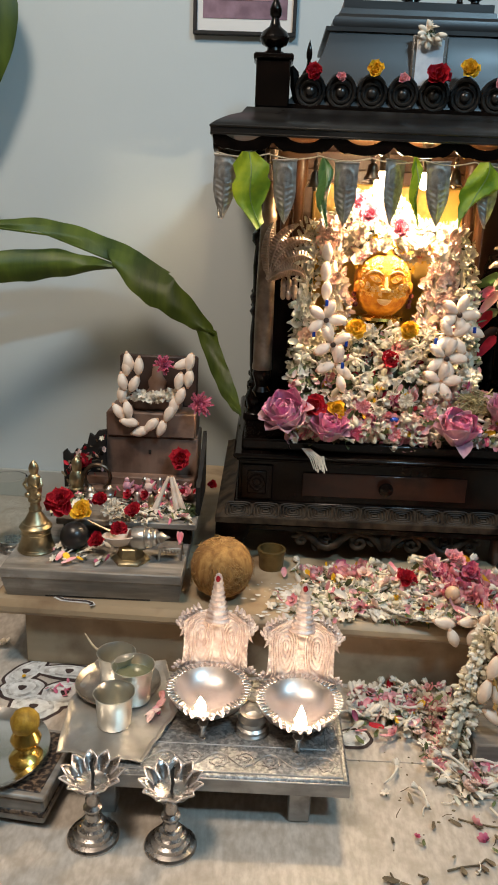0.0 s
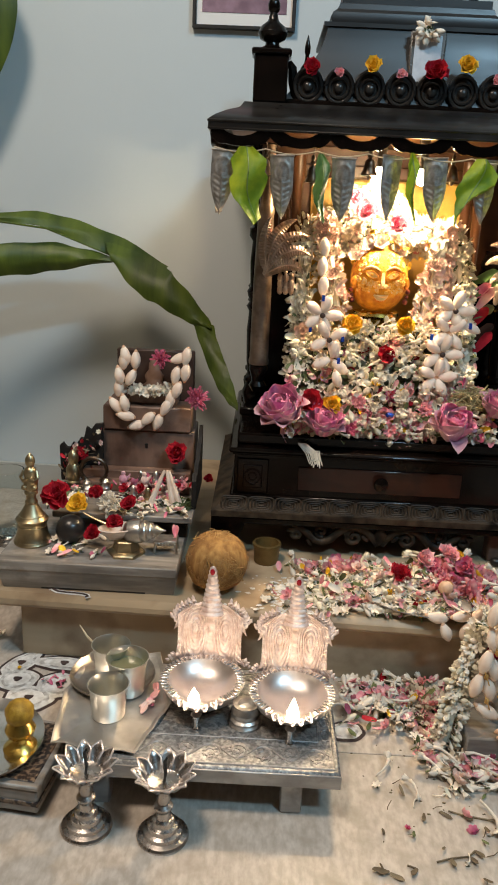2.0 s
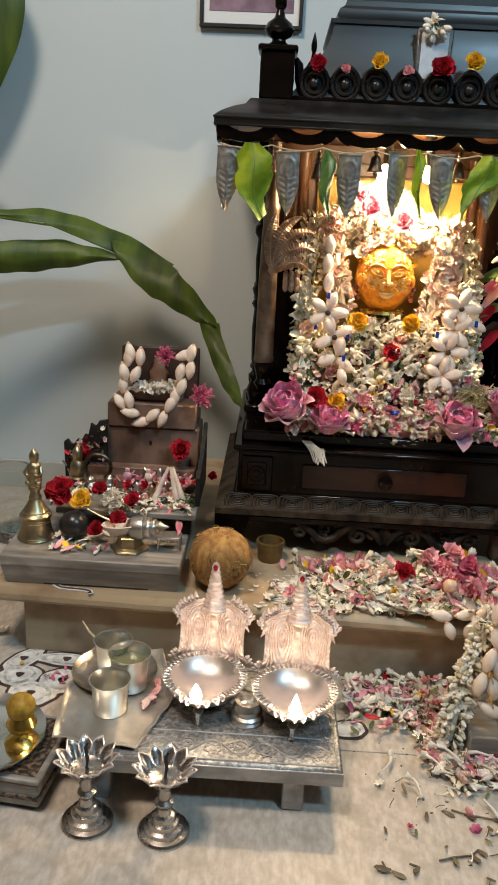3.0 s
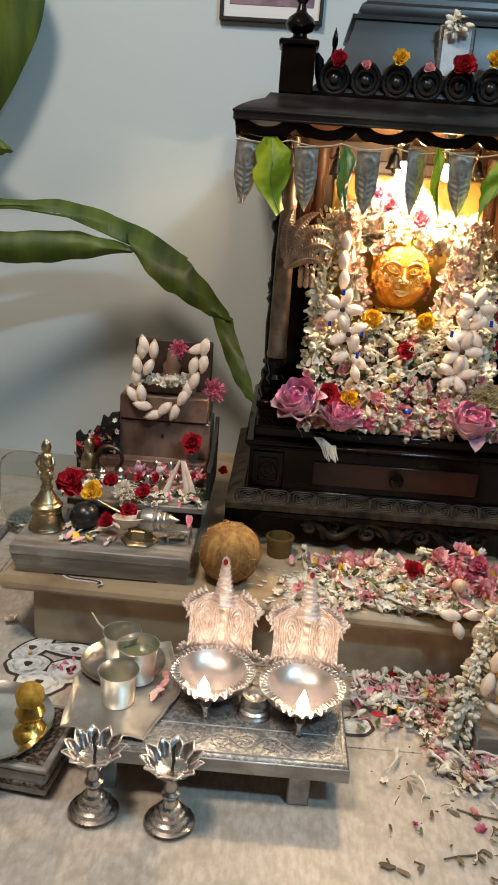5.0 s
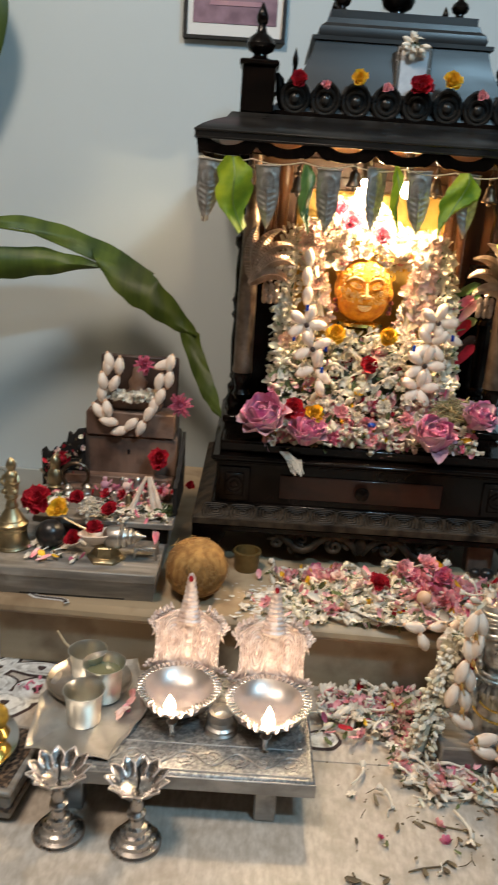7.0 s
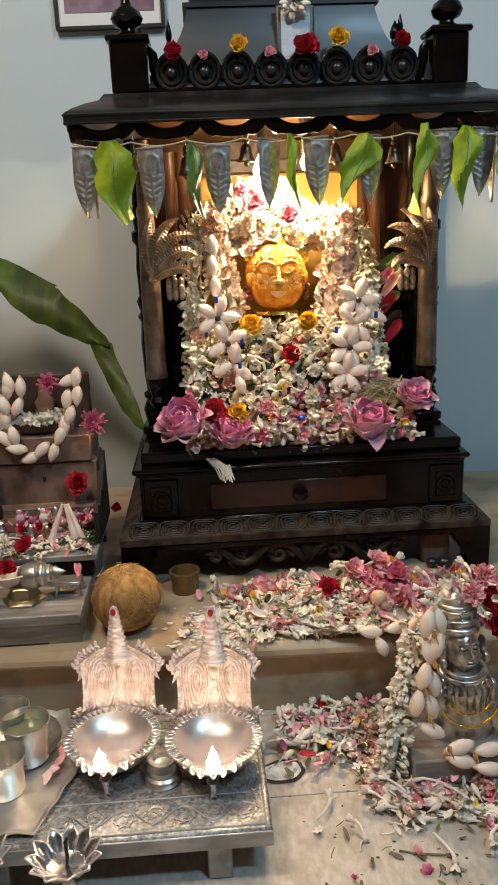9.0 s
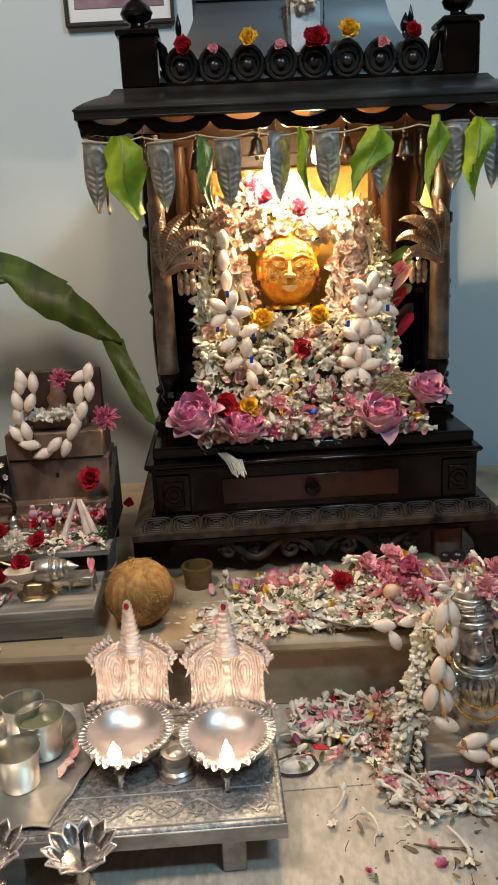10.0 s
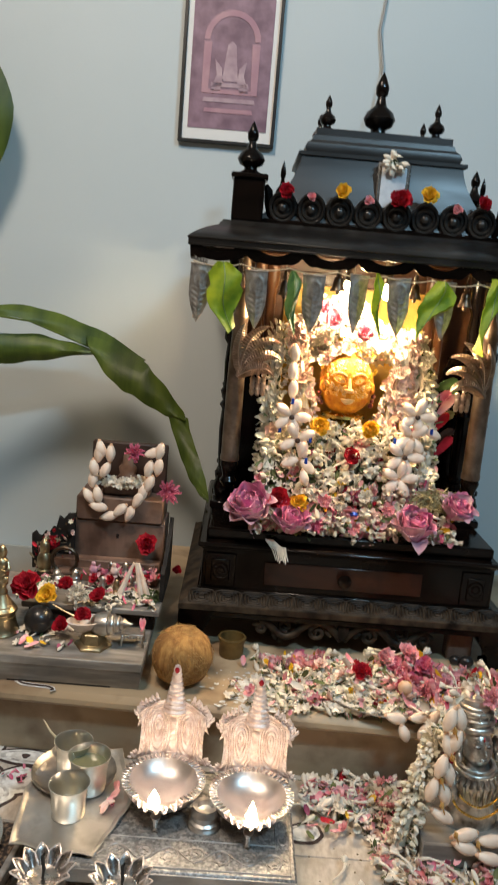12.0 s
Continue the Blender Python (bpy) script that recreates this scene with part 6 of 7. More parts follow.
for k in range(7):
    a = 0.004 * k
    g.tube([(0.462 + a * 0.6, 1.522, 0.372), (0.478 + a, 1.508, 0.356), (0.486 + a, 1.506 - 0.001 * k, 0.336 - 0.003 * (k % 3)), (0.492 + a * 0.6, 1.507, 0.345), (0.486 + a * 0.7, 1.509, 0.362)], 0.0011, 5)
solo("cotton_thread", g, WHITE, "loose loops of white cotton thread hanging over the step", "thread")
g = Geo()
r = random.Random(8)
for k in range(240):
    x, y = r.uniform(0.77, 0.85), r.uniform(1.548, 1.59)
    z = 0.447 + r.uniform(0, 0.035)
    g.tube([(x, y, z), (x + r.uniform(-0.02, 0.02), y - r.uniform(0, 0.012), z + r.uniform(-0.006, 0.012)), (x + r.uniform(-0.03, 0.03), y - r.uniform(0, 0.02), z - r.uniform(0, 0.02))], 0.0011, 4)
solo("dried_herb", g, mat("dried_herb_stem", (0.30, 0.25, 0.11), (0.45, 0.38, 0.20), 40, 0.8, rand=0.3), "tangle of dried yellowish herb stems on the blossoms", "herbs", kind="stuff")

# ---- strings of large white buds ----
BUDTIP = mat("peach_bud_end", (0.60, 0.33, 0.17), (0.78, 0.52, 0.36), 60, 0.5)
BUD_ME = Geo().lathe([(0.0034, -0.0155), (0.0056, -0.0115), (0.0078, -0.0045), (0.0086, 0.002), (0.0078, 0.008), (0.0052, 0.0145), (0.0034, 0.0170)], segs=14, wave=lambda k, a: 1 + 0.06 * math.cos(3 * a + 0.3 * k)).lathe([(1e-6, -0.0205), (0.0018, -0.0195), (0.0035, -0.0154)], segs=14, mi=1).lathe([(0.0035, 0.0169), (0.0018, 0.0195), (1e-6, 0.0200)], segs=14, mi=1).mesh("bud", [BUD, BUDTIP], 60)


def buds(name, label, rows, fat=1.12, scale=1.0, centres=(), ties=()):
    """rows: place and direction of each bud."""
    ob = thing(name, label, "garland", rows[0][0])
    o = Vector(rows[0][0])
    for p, d, s in rows:
        b = new("bud", BUD_ME)
        b.parent = ob
        b.matrix_local = Matrix.Translation(Vector(p) - o) @ Vector(d).to_track_quat("Z", "Y").to_matrix().to_4x4() @ Matrix.Scale(s * scale, 4) @ Matrix.Diagonal((fat, fat, 1.0 if fat < 1.05 else 0.96, 1))
    for p in centres:
        part("dark_centre", Geo().ball(*p, 0.0055, 0.004, 0.0055, 8, 6), DARK, ob)
    for p in ties:
        part("blue_tie", Geo().box(p[0] - 0.003, p[0] + 0.003, p[1] - 0.002, p[1] + 0.002, p[2] - 0.006, p[2] + 0.006, 0.0008), BLUE, ob, "blue foil tie")
    return ob


def star(cx, cy, cz, n=5, r=0.0185, phase=18, s=1.12):
    return [((cx + r * s * math.cos(radians(phase + 360 * k / n)), cy, cz + r * s * math.sin(radians(phase + 360 * k / n))), (math.cos(radians(phase + 360 * k / n)), -0.25, math.sin(radians(phase + 360 * k / n))), s) for k in range(n)]


Y0 = 1.590
rows = star(0.496, Y0, 0.612, 5, phase=0) + star(0.512, Y0 - 0.004, 0.566, 4, phase=30) + star(0.52, Y0 - 0.012, 0.528, 3, phase=80) + [((0.495, Y0 + 0.02, 0.665), (0.05, 0, 1), 1.1), ((0.492, Y0 + 0.03, 0.70), (0.0, 0.1, 1), 1.1), ((0.494, Y0 + 0.04, 0.735), (-0.05, 0.1, 1), 1.1), ((0.530, Y0 - 0.03, 0.495), (0.3, 0, -1), 1.0)]
buds("bud_garland", "garland of large white buds with dark centres and blue ties", rows, centres=[(0.496, Y0 - 0.009, 0.612), (0.512, Y0 - 0.012, 0.566)], ties=[(0.495, Y0 - 0.006, 0.645), (0.474, Y0 - 0.006, 0.585), (0.537, Y0 - 0.012, 0.57), (0.531, Y0 - 0.03, 0.53)])
rows = star(0.749, Y0, 0.633, 5, phase=0) + star(0.742, Y0 - 0.002, 0.590, 4, phase=40) + star(0.732, Y0 - 0.008, 0.549, 5, phase=0, r=0.02) + star(0.726, Y0 - 0.014, 0.503, 5, phase=10) + [((0.785, Y0, 0.600), (1, 0, -0.4), 1), ((0.76, Y0, 0.555), (1, 0, 0.2), 1)]
buds("bud_garland", "garland of large white buds with dark centres and blue ties", rows, centres=[(0.749, Y0 - 0.009, 0.633), (0.732, Y0 - 0.016, 0.549)], ties=[(0.708, Y0 - 0.012, 0.582), (0.780, Y0 - 0.01, 0.606)])
solo("blue_foil", Geo().box(0.628, 0.645, 1.536, 1.546, 0.428, 0.437, 0.003), BLUE, "crumpled blue foil tie among the blossoms", "foil")

# garland on the small altar
path = [(0.112, 0.512), (0.132, 0.503), (0.109, 0.502), (0.123, 0.467), (0.100, 0.471), (0.098, 0.445), (0.110, 0.414), (0.091, 0.408), (0.113, 0.387), (0.135, 0.367), (0.158, 0.383), (0.178, 0.376), (0.194, 0.408), (0.203, 0.423), (0.216, 0.445), (0.213, 0.475), (0.233, 0.482), (0.219, 0.510), (0.234, 0.515)]
rows = []
for k, (x, z) in enumerate(path):
    x2, z2 = path[min(k + 2, len(path) - 1)] if k < len(path) - 1 else (x, z + 0.02)
    rows.append(((x, 1.600 + 0.004 * (k % 2), z), ((x2 - x) * 0.6 + 0.004, 0, z2 - z), 1.08))
buds("bud_garland", "garland of large white buds hung round the small altar", rows)
jasmine_garland([(0.120, 1.622, 0.440), (0.150, 1.618, 0.436), (0.180, 1.618, 0.440), (0.200, 1.622, 0.446)], "jasmine_garland", "short string of white jasmine on the small altar", 0.010, 0.008, seed=77)
part("seated_shape", Geo().lathe([(0.028, 0), (0.026, 0.01), (0.017, 0.02), (0.020, 0.035), (0.012, 0.046), (0.011, 0.06), (0.005, 0.072), (1e-6, 0.078)], 0.163, 1.652, 0.428, 14, sy=0.6), BOXWOOD, mini)
for p, r, m, ax, label in (((0.182, 1.600, 0.508), 0.020, MAGENTA, (0.2, -0.8, 0.5), "magenta blossom tucked on the small altar"), ((0.256, 1.598, 0.430), 0.024, MAGENTA, (0.4, -0.8, 0.3), "magenta blossom at the side of the small altar"), ((0.220, 1.590, 0.316), 0.022, RED, (0, -0.8, 0.6), "red rose on the small altar"),
                            ((0.016, 1.425, 0.275), 0.025, RED, (-0.1, -0.7, 0.7), "red rose on the altar stool"), ((0.056, 1.415, 0.262), 0.020, YELLOW, (0, -0.7, 0.7), "yellow rose on the altar stool"), ((0.114, 1.420, 0.268), 0.022, WHITE, (0, -0.7, 0.7), "white chrysanthemum on the altar stool"),
                            ((0.150, 1.425, 0.266), 0.015, RED, (0, -0.7, 0.7), "red rose bud on the altar stool"), ((0.136, 1.356, 0.256), 0.014, RED, (0, -0.7, 0.7), "red petals in the conch cup"), ((0.088, 1.43, 0.282), 0.015, RED, (0, -0.7, 0.7), "red rose bud on the altar stool"),
                            ((0.020, 1.585, 0.300), 0.018, RED, (0, -0.7, 0.7), "red petals by the carved wing"), ((0.092, 1.378, 0.222), 0.015, RED, (0, -0.7, 0.7), "red petals by the conch cup"), ((0.285, 1.605, 0.258), 0.010, RED, (0, -0.7, 0.7), "red petal between altar and shrine")):
    flower("blossom", label, p, r, m, ax, ((18, 1.0, 4), (18, 0.9, 28), (16, 0.7, 52)) if m in (MAGENTA, WHITE) else ((7, 1.0, 12), (6, 0.8, 38), (5, 0.58, 60), (4, 0.36, 78)), seed=int(abs(p[0]) * 997))
for x0, x1, lean in ((0.184, 0.208, 1), (0.238, 0.216, -1), (0.226, 0.212, -1)):
    g = Geo().tube([(x0, 1.475, 0.252), ((x0 + x1) / 2, 1.480, 0.283), (x1, 1.486, 0.314)], [0.0062, 0.0048, 0.0028], 8)
    for k in range(5):
        g.sheet(petal_rows(0.014, 0.008, -0.2, 0.5, 0.4, 4, 3), 0.0005, tf=Matrix.Translation((x0, 1.474, 0.254)) @ Matrix.Rotation(k * 1.257, 4, "Z") @ Matrix.Rotation(radians(25), 4, "Y"))
    solo("tuberose_bud", g, BUD, "white tuberose bud leaning on the altar", "flower", "tuberose buds")
pile = Pile()
r = random.Random(31)
for k in range(200):
    q = r.random()
    if q < 0.62:
        p = (r.uniform(0.12, 0.25), r.uniform(1.43, 1.52), 0.249)
    elif q < 0.72:
        p = (r.uniform(0.00, 0.12), r.uniform(1.33, 1.42), 0.202)
    else:
        p = (r.uniform(-0.01, 0.06), r.uniform(1.44, 1.56), 0.249)
    w, kind, slot, s = pick(r, MIXED)
    pile.put(kind, p, s * r.uniform(0.6, 0.95), slot, r, 0.5)
for k in range(40):
    pile.put("jasmine", (r.uniform(0.23, 0.262), r.uniform(1.46, 1.50), 0.250), 0.8, G_, r, 0.4)
for k in range(64):
    u = r.random()
    pile.put(*[(kd, (-0.012 + 0.075 * u, r.uniform(1.565, 1.592), 0.255 + r.uniform(0, 0.05 + 0.055 * u)), sc * 0.6, sl) for _, kd, sl, sc in [pick(r, [(1, "jasmine", C_, 1.0), (2, "petal", R_, 1.2), (1.5, "petal", P_, 0.9), (4, "leaf", D_, 1.1), (1, "frill", L_, 0.7)])]][0], r, 0.2)
for k in range(70):
    pile.put("petal" if k % 2 else "frill", (r.uniform(0.10, 0.25), r.uniform(1.50, 1.57), 0.254 + r.uniform(0, 0.016)), 0.7, (R_, P_, L_, M_, P_)[k % 5], r, 0.3)
pile.done("altar_petals", "petals and blossoms scattered over the altar stool")
for px, py, turn, m in ((0.040, 1.325, 20, PINK), (0.028, 1.335, 70, PINK), (0.052, 1.33, 120, YELLOW), (0.030, 1.375, 80, WHITE)):
    solo("loose_petal", Geo().sheet(petal_rows(0.026, 0.012, 0.2, 0.5, 0.5, 5, 5), 0.0008, tf=pose(px, py, 0.2005, 0, -6, turn)), m, "loose petal lying on the altar stool", "petal", "loose petals")

# ---- the image in the shrine: a turmeric-covered round head shape on a brass pot ----
GILT = mat("gilded_filigree", (0.62, 0.30, 0.03), (0.86, 0.54, 0.12), 60, 0.45, metal=0.3)
CXF, CYF, CZF = 0.612, 1.690, 0.676
RX, RY, RZ = 0.0585, 0.056, 0.0665


def on_face(dx, dz, lift=0.0):
    return (CXF + RX * dx, CYF - RY * math.sqrt(max(0.0, 1 - dx * dx - dz * dz)) - lift, CZF + RZ * dz)


g = Geo().ball(CXF, CYF, CZF, RX, RY, RZ, 48, 30)
for s in (-1, 1):
    loop = [(s * 0.36 + 0.20 * math.cos(radians(a)), 0.20 + 0.095 * math.copysign(abs(math.sin(radians(a))) ** 1.25, math.sin(radians(a))) + 0.05 * s * math.cos(radians(a))) for a in range(0, 361, 15)]
    g.sheet([[on_face(s * 0.36 + (x - s * 0.36) * q, 0.20 + (z - 0.20) * q, 0.0022) for x, z in loop] for q in (0.02, 0.5, 1.0)], 0, 1)
    g.tube([on_face(x, z, 0.0022) for x, z in loop], 0.0014, 5)
    g.ball(*on_face(s * 0.36, 0.20, 0.0018), 0.0036, 0.0018, 0.0036, 10, 6, mi=4)
    g.tube([on_face(s * x, z, 0.0012) for x, z in ((0.10, 0.33), (0.22, 0.40), (0.38, 0.43), (0.54, 0.39), (0.66, 0.30))], [0.001, 0.0026, 0.003, 0.0024, 0.001], 6, mi=1)
    g.ball(*on_face(s * 0.10, -0.115, 0.004), 0.0050, 0.005, 0.0045, 10, 6, mi=1)
    g.ball(*on_face(s * 0.24, -0.13, 0.001), 0.0032, 0.003, 0.0032, 8, 5, mi=1)
    g.ball(*on_face(s * 0.88, -0.05, 0.002), 0.007, 0.006, 0.012, 8, 6)
g.tube([on_face(0, z, k) for z, k in ((0.27, 0.001), (0.15, 0.003), (0.02, 0.006), (-0.08, 0.009), (-0.14, 0.006))], [0.002, 0.0032, 0.0042, 0.0055, 0.004], 8, mi=1)
for off, thick in ((0.045, 0.0030), (-0.035, 0.0036)):
    g.tube([on_face(x, -0.47 + 1.3 * x * x + off * (1 - (x / 0.25) ** 2), 0.001) for x in [-0.24 + 0.04 * k for k in range(13)]], [0.0006 + thick * (1 - ((-0.24 + 0.04 * k) / 0.26) ** 2) for k in range(13)], 7, mi=1)
r = random.Random(14)
for k in range(260):
    cx, cz = r.uniform(-0.80, 0.80), r.uniform(-0.32, 0.80)
    if cx * cx + cz * cz > 0.80 or abs(cx) < 0.14 or (0.06 < cz < 0.46 and abs(abs(cx) - 0.38) < 0.32):
        continue
    q, a0, turns = r.uniform(0.035, 0.075), r.uniform(0, 6.3), r.uniform(3.5, 7)
    g.tube([on_face(cx + q * (1 - i / 13) * math.cos(a0 + turns * i / 10), cz + q * (1 - i / 13) * math.sin(a0 + turns * i / 10), 0.0012) for i in range(11)], 0.0017, 4, mi=4 if k % 3 else 1)
for s in (-1, 1):
    for k, (dz, q) in enumerate(((-0.30, 0.0050), (-0.46, 0.0042), (-0.60, 0.0056))):
        g.ball(CXF + s * (RX * 0.98 - 0.002 * k), CYF - 0.022, CZF + RZ * dz, q, q, q, 10, 6, mi=5)
g.lathe([(0.020, 0.058), (0.017, 0.066), (0.010, 0.072), (0.006, 0.078), (1e-6, 0.082)], CXF, CYF - 0.012, CZF, 16, mi=4, sy=0.6)
g.lathe([(0.030, -0.062), (0.046, -0.064), (0.048, -0.070), (0.030, -0.073), (0.026, -0.082), (0.030, -0.100), (0.030, -0.11)], CXF, CYF, CZF, 24, mi=2)
solo("turmeric_image", g, [TURMERIC, FEATURE, GOLDM, DARK, GILT, mat("red_bead", (0.16, 0.03, 0.02), (0.26, 0.06, 0.03), 30, 0.3)], "round yellow turmeric-coated image with pale relief features", "statue", angle=60)
pile = Pile()
for k in range(60):
    a = r.uniform(-1.2, 1.2)
    pile.put(r.choice(("jasmine", "frill", "petal", "jasmine")), (CXF + 0.058 * math.sin(a), 1.672 + 0.012 * r.random(), CZF + 0.062 * math.cos(a) + r.uniform(0.004, 0.022)), r.uniform(0.6, 1.0), r.choice((W_, L_, W_, L_, Y_, P_)), r, 0, axis=(math.sin(a), -1, math.cos(a)))
pile.done("head_flowers", "white and blush blossoms laid over the top of the image")
g = Geo().lathe([(0.05, 0.0), (0.07, 0.03), (0.08, 0.08), (0.07, 0.12), (0.045, 0.14), (0.043, 0.185), (0.04, 0.186)], CXF, CYF + 0.01, 0.383, 28)
solo("brass_vessel", g, BRASS, "brass vessel under the image, hidden by blossoms", "vessel")
for k, (x, z, m) in enumerate(((0.816, 0.60, RED), (0.822, 0.575, DRAWER), (0.812, 0.62, GREEN), (0.825, 0.64, PINK), (0.818, 0.665, LEAFD), (0.810, 0.69, LEAFD), (0.830, 0.55, RED), (0.806, 0.655, MAGENTA))):
    solo("croton_leaf", Geo().sheet([[(q[0], q[1], q[2]) for q in row] for row in petal_rows(0.052, 0.020, 0.2, 0.3, 0.7, 6, 5)], 0.0008, tf=pose(x - 0.012, 1.675, z - 0.01, 80, -55 + 14 * (k % 3), 10)), m, "bright croton leaf beside the pillar", "leaf", "croton leaves")

# ---- hanging string under the eaves: silver leaf tags, mango leaves, bells ----
toran = thing("door_string", "string of silver leaf tags hung under the eaves", "garland", (XC, 1.502, 0.905))
pts = [(0.283 + 0.708 * k / 40, 1.503, 0.902 - 0.007 * abs(math.sin(math.pi * k / 5.0))) for k in range(41)]
part("cord", Geo().tube([(0.283, 1.92, 0.905), (0.283, 1.70, 0.897)] + pts + [(0.991, 1.70, 0.897), (0.991, 1.92, 0.905)], 0.0012, 5), STRING, toran)


def tag(name_geo=None):
    g, rows = Geo(), []
    for i in range(47):
        u = i / 46
        w = 0.0205 * (1 - 0.10 * u) if u < 0.45 else 0.0205 * 0.955 * max(0.02, 1 - ((u - 0.45) / 0.55) ** 1.7)
        row = []
        for j in range(21):
            q = j / 10 - 1
            vein = 0.0007 * math.sin(u * 70 + abs(q) * 7) * (u > 0.36) * (0.12 < abs(q) < 0.8) + 0.0014 * math.exp(-(q / 0.12) ** 2) * (u > 0.36) + 0.0009 * (abs(q) > 0.85)
            boss = 0.0010 * math.exp(-((q) / 0.33) ** 2 - ((u - 0.26) / 0.10) ** 2) + 0.0007 * (0.30 < math.hypot(q * 0.55, (u - 0.26) * 2.2) < 0.42)
            row.append((w * q, 0.004 * q * q - vein - boss, -0.106 * u))
        rows.append(row)
    g.sheet(rows, 0.0009)
    g.tube([(-0.0215, 0.003, 0.0), (0.0, -0.001, 0.0), (0.0215, 0.003, 0.0)], 0.0018, 6)
    return g


TAG_ME = tag().mesh("leaf_tag", TAG, 50)
for k, (x, y, turn, z) in enumerate(((0.300, 1.503, 4, 0.897), (0.400, 1.503, -5, 0.893), (0.507, 1.503, -8, 0.893), (0.592, 1.503, 28, 0.900), (0.664, 1.503, -6, 0.900), (0.752, 1.503, 14, 0.900), (0.872, 1.503, -12, 0.905), (0.940, 1.503, 10, 0.905), (0.284, 1.60, 88, 0.898), (0.284, 1.74, 92, 0.898), (0.990, 1.60, 88, 0.898))):
    ob = new("leaf_tag", TAG_ME)
    ob.parent = toran
    ob.matrix_local = Matrix.Translation((x - XC, y - 1.502, z - 0.905)) @ Matrix.Rotation(radians(turn), 4, "Z") @ Matrix.Rotation(radians(3 - (k * 5) % 7), 4, "Y")


def mango_leaf(name, place, length, width, m, lean, turn, fold=0.6, label="fresh green mango leaf tucked into the string"):
    rows = []
    for i in range(13):
        u = i / 12
        w = width / 2 * (0.35 + 0.65 * min(1.0, u / 0.16)) * (0.66 + 0.34 * math.sin(math.pi * u + 0.4)) * (1 - max(0, u - 0.45) / 0.55 * 0.72) * (1 + 0.13 * math.sin(11 * u + 60 * lean) + 0.06 * math.sin(29 * u + width * 500))
        sway = lean * u ** 1.6 + 0.004 * math.sin(7 * u)
        rows.append([(sway + w * q, -0.004 - 0.010 * math.sin(math.pi * u) + fold * w * (abs(q) ** 1.5) + 0.006 * math.sin(9 * u + 3 * q + 40 * lean) + 0.022 * u * u * q * (1 if width > 0.03 else 0.5), -length * u + 0.006 * q * u) for q in [j / 4 - 1 for j in range(9)]])
    ob = thing(name, label, "leaf", place, "mango leaves", worldly=False, turn=turn)
    part("blade", Geo().sheet(rows, 0.0008), m, ob)
    part("midrib", Geo().tube([(r[4][0], r[4][1] - 0.001, r[4][2]) for r in rows], 0.0011, 5), RIB, ob)
    return ob


mango_leaf("mango_leaf", (0.338, 1.497, 0.904), 0.122, 0.066, LEAF, 0.022, -4, 0.25)
mango_leaf("mango_leaf", (0.466, 1.497, 0.898), 0.112, 0.026, LEAFD, 0.010, 6, 0.9, "dark drooping mango leaf tucked into the string")
mango_leaf("mango_leaf", (0.620, 1.497, 0.906), 0.110, 0.020, LEAF, 0.014, 10, 0.8)
mango_leaf("mango_leaf", (0.742, 1.496, 0.902), 0.108, 0.064, LEAF, -0.048, 12, 0.3)
mango_leaf("mango_leaf", (0.838, 1.496, 0.914), 0.136, 0.040, LEAF, -0.025, 20, 0.4, "yellow-green mango leaf tucked into the string")
mango_leaf("mango_leaf", (0.905, 1.495, 0.908), 0.122, 0.044, LEAF, -0.004, -10, 0.5)
mango_leaf("mango_leaf", (0.970, 1.495, 0.908), 0.105, 0.040, LEAFD, -0.006, 10, 0.5, "dark green mango leaf tucked into the string")
for bx, by, bz, s in ((0.555, 1.53, 0.868, 1.0), (0.456, 1.54, 0.852, 0.85), (0.800, 1.54, 0.858, 0.95), (0.705, 1.55, 0.865, 0.85), (0.372, 1.53, 0.860, 0.8)):
    bell = thing("hanging_bell", "small dark bronze bell hanging on a chain under the eaves", "bell", (bx, by, bz), "hanging bells", worldly=False)
    part("cup", Geo().lathe([(0.0145 * s, 0), (0.0150 * s, 0.002), (0.0115 * s, 0.008), (0.0095 * s, 0.017), (0.0085 * s, 0.024), (0.004 * s, 0.028), (0.0025 * s, 0.030), (1e-6, 0.031)], segs=18), BRONZE, bell)
    part("crown", Geo().lathe([(0.003, 0.029), (0.006 * s, 0.033), (0.003, 0.037), (0.005 * s, 0.041), (0.002, 0.046)], segs=10), BRONZE, bell)
    part("chain", Geo().tube([(0, 0, 0.044), (0.001, 0, 0.055), (0, 0, 0.929 - bz)], 0.0011, 5), BRONZE, bell)
    part("clapper", Geo().ball(0, 0, -0.002, 0.004, 0.004, 0.005, 8, 6), BRONZE, bell)

# small framed card with jasmine before the cupola
card = thing("small_picture", "small silver-framed card standing before the cupola", "picture", (0.650, 1.618, 0.986))
part("frame", Geo().box(0.618, 0.682, 1.614, 1.622, 0.995, 1.118, 0.003), SILVER, card, "bright silver frame")
part("card", Geo().box(0.626, 0.674, 1.6125, 1.6145, 1.01, 1.110, 0.0005), CARD, card, "pale blue print")
part("stand", Geo().box(0.640, 0.660, 1.612, 1.63, 0.984, 0.996, 0.001), EBONY, card)
pile = Pile()
r = random.Random(3)
for k in range(16):
    a = r.uniform(0, 6.3)
    pile.put("bud" if k % 3 else "jasmine", (0.648 + 0.012 * math.cos(a), 1.606, 1.118 + 0.009 * math.sin(a)), 1.25, W_, r, axis=(math.cos(a), -0.5, math.sin(a)))
pile.done("jasmine_sprig", "small bunch of white jasmine on the framed card", "flowers", "thing")

# ---- banana plant beside the wall ----
plant = thing("banana_plant", "young banana plant with long arching green leaves", "plant", (-0.62, 1.90, 0))
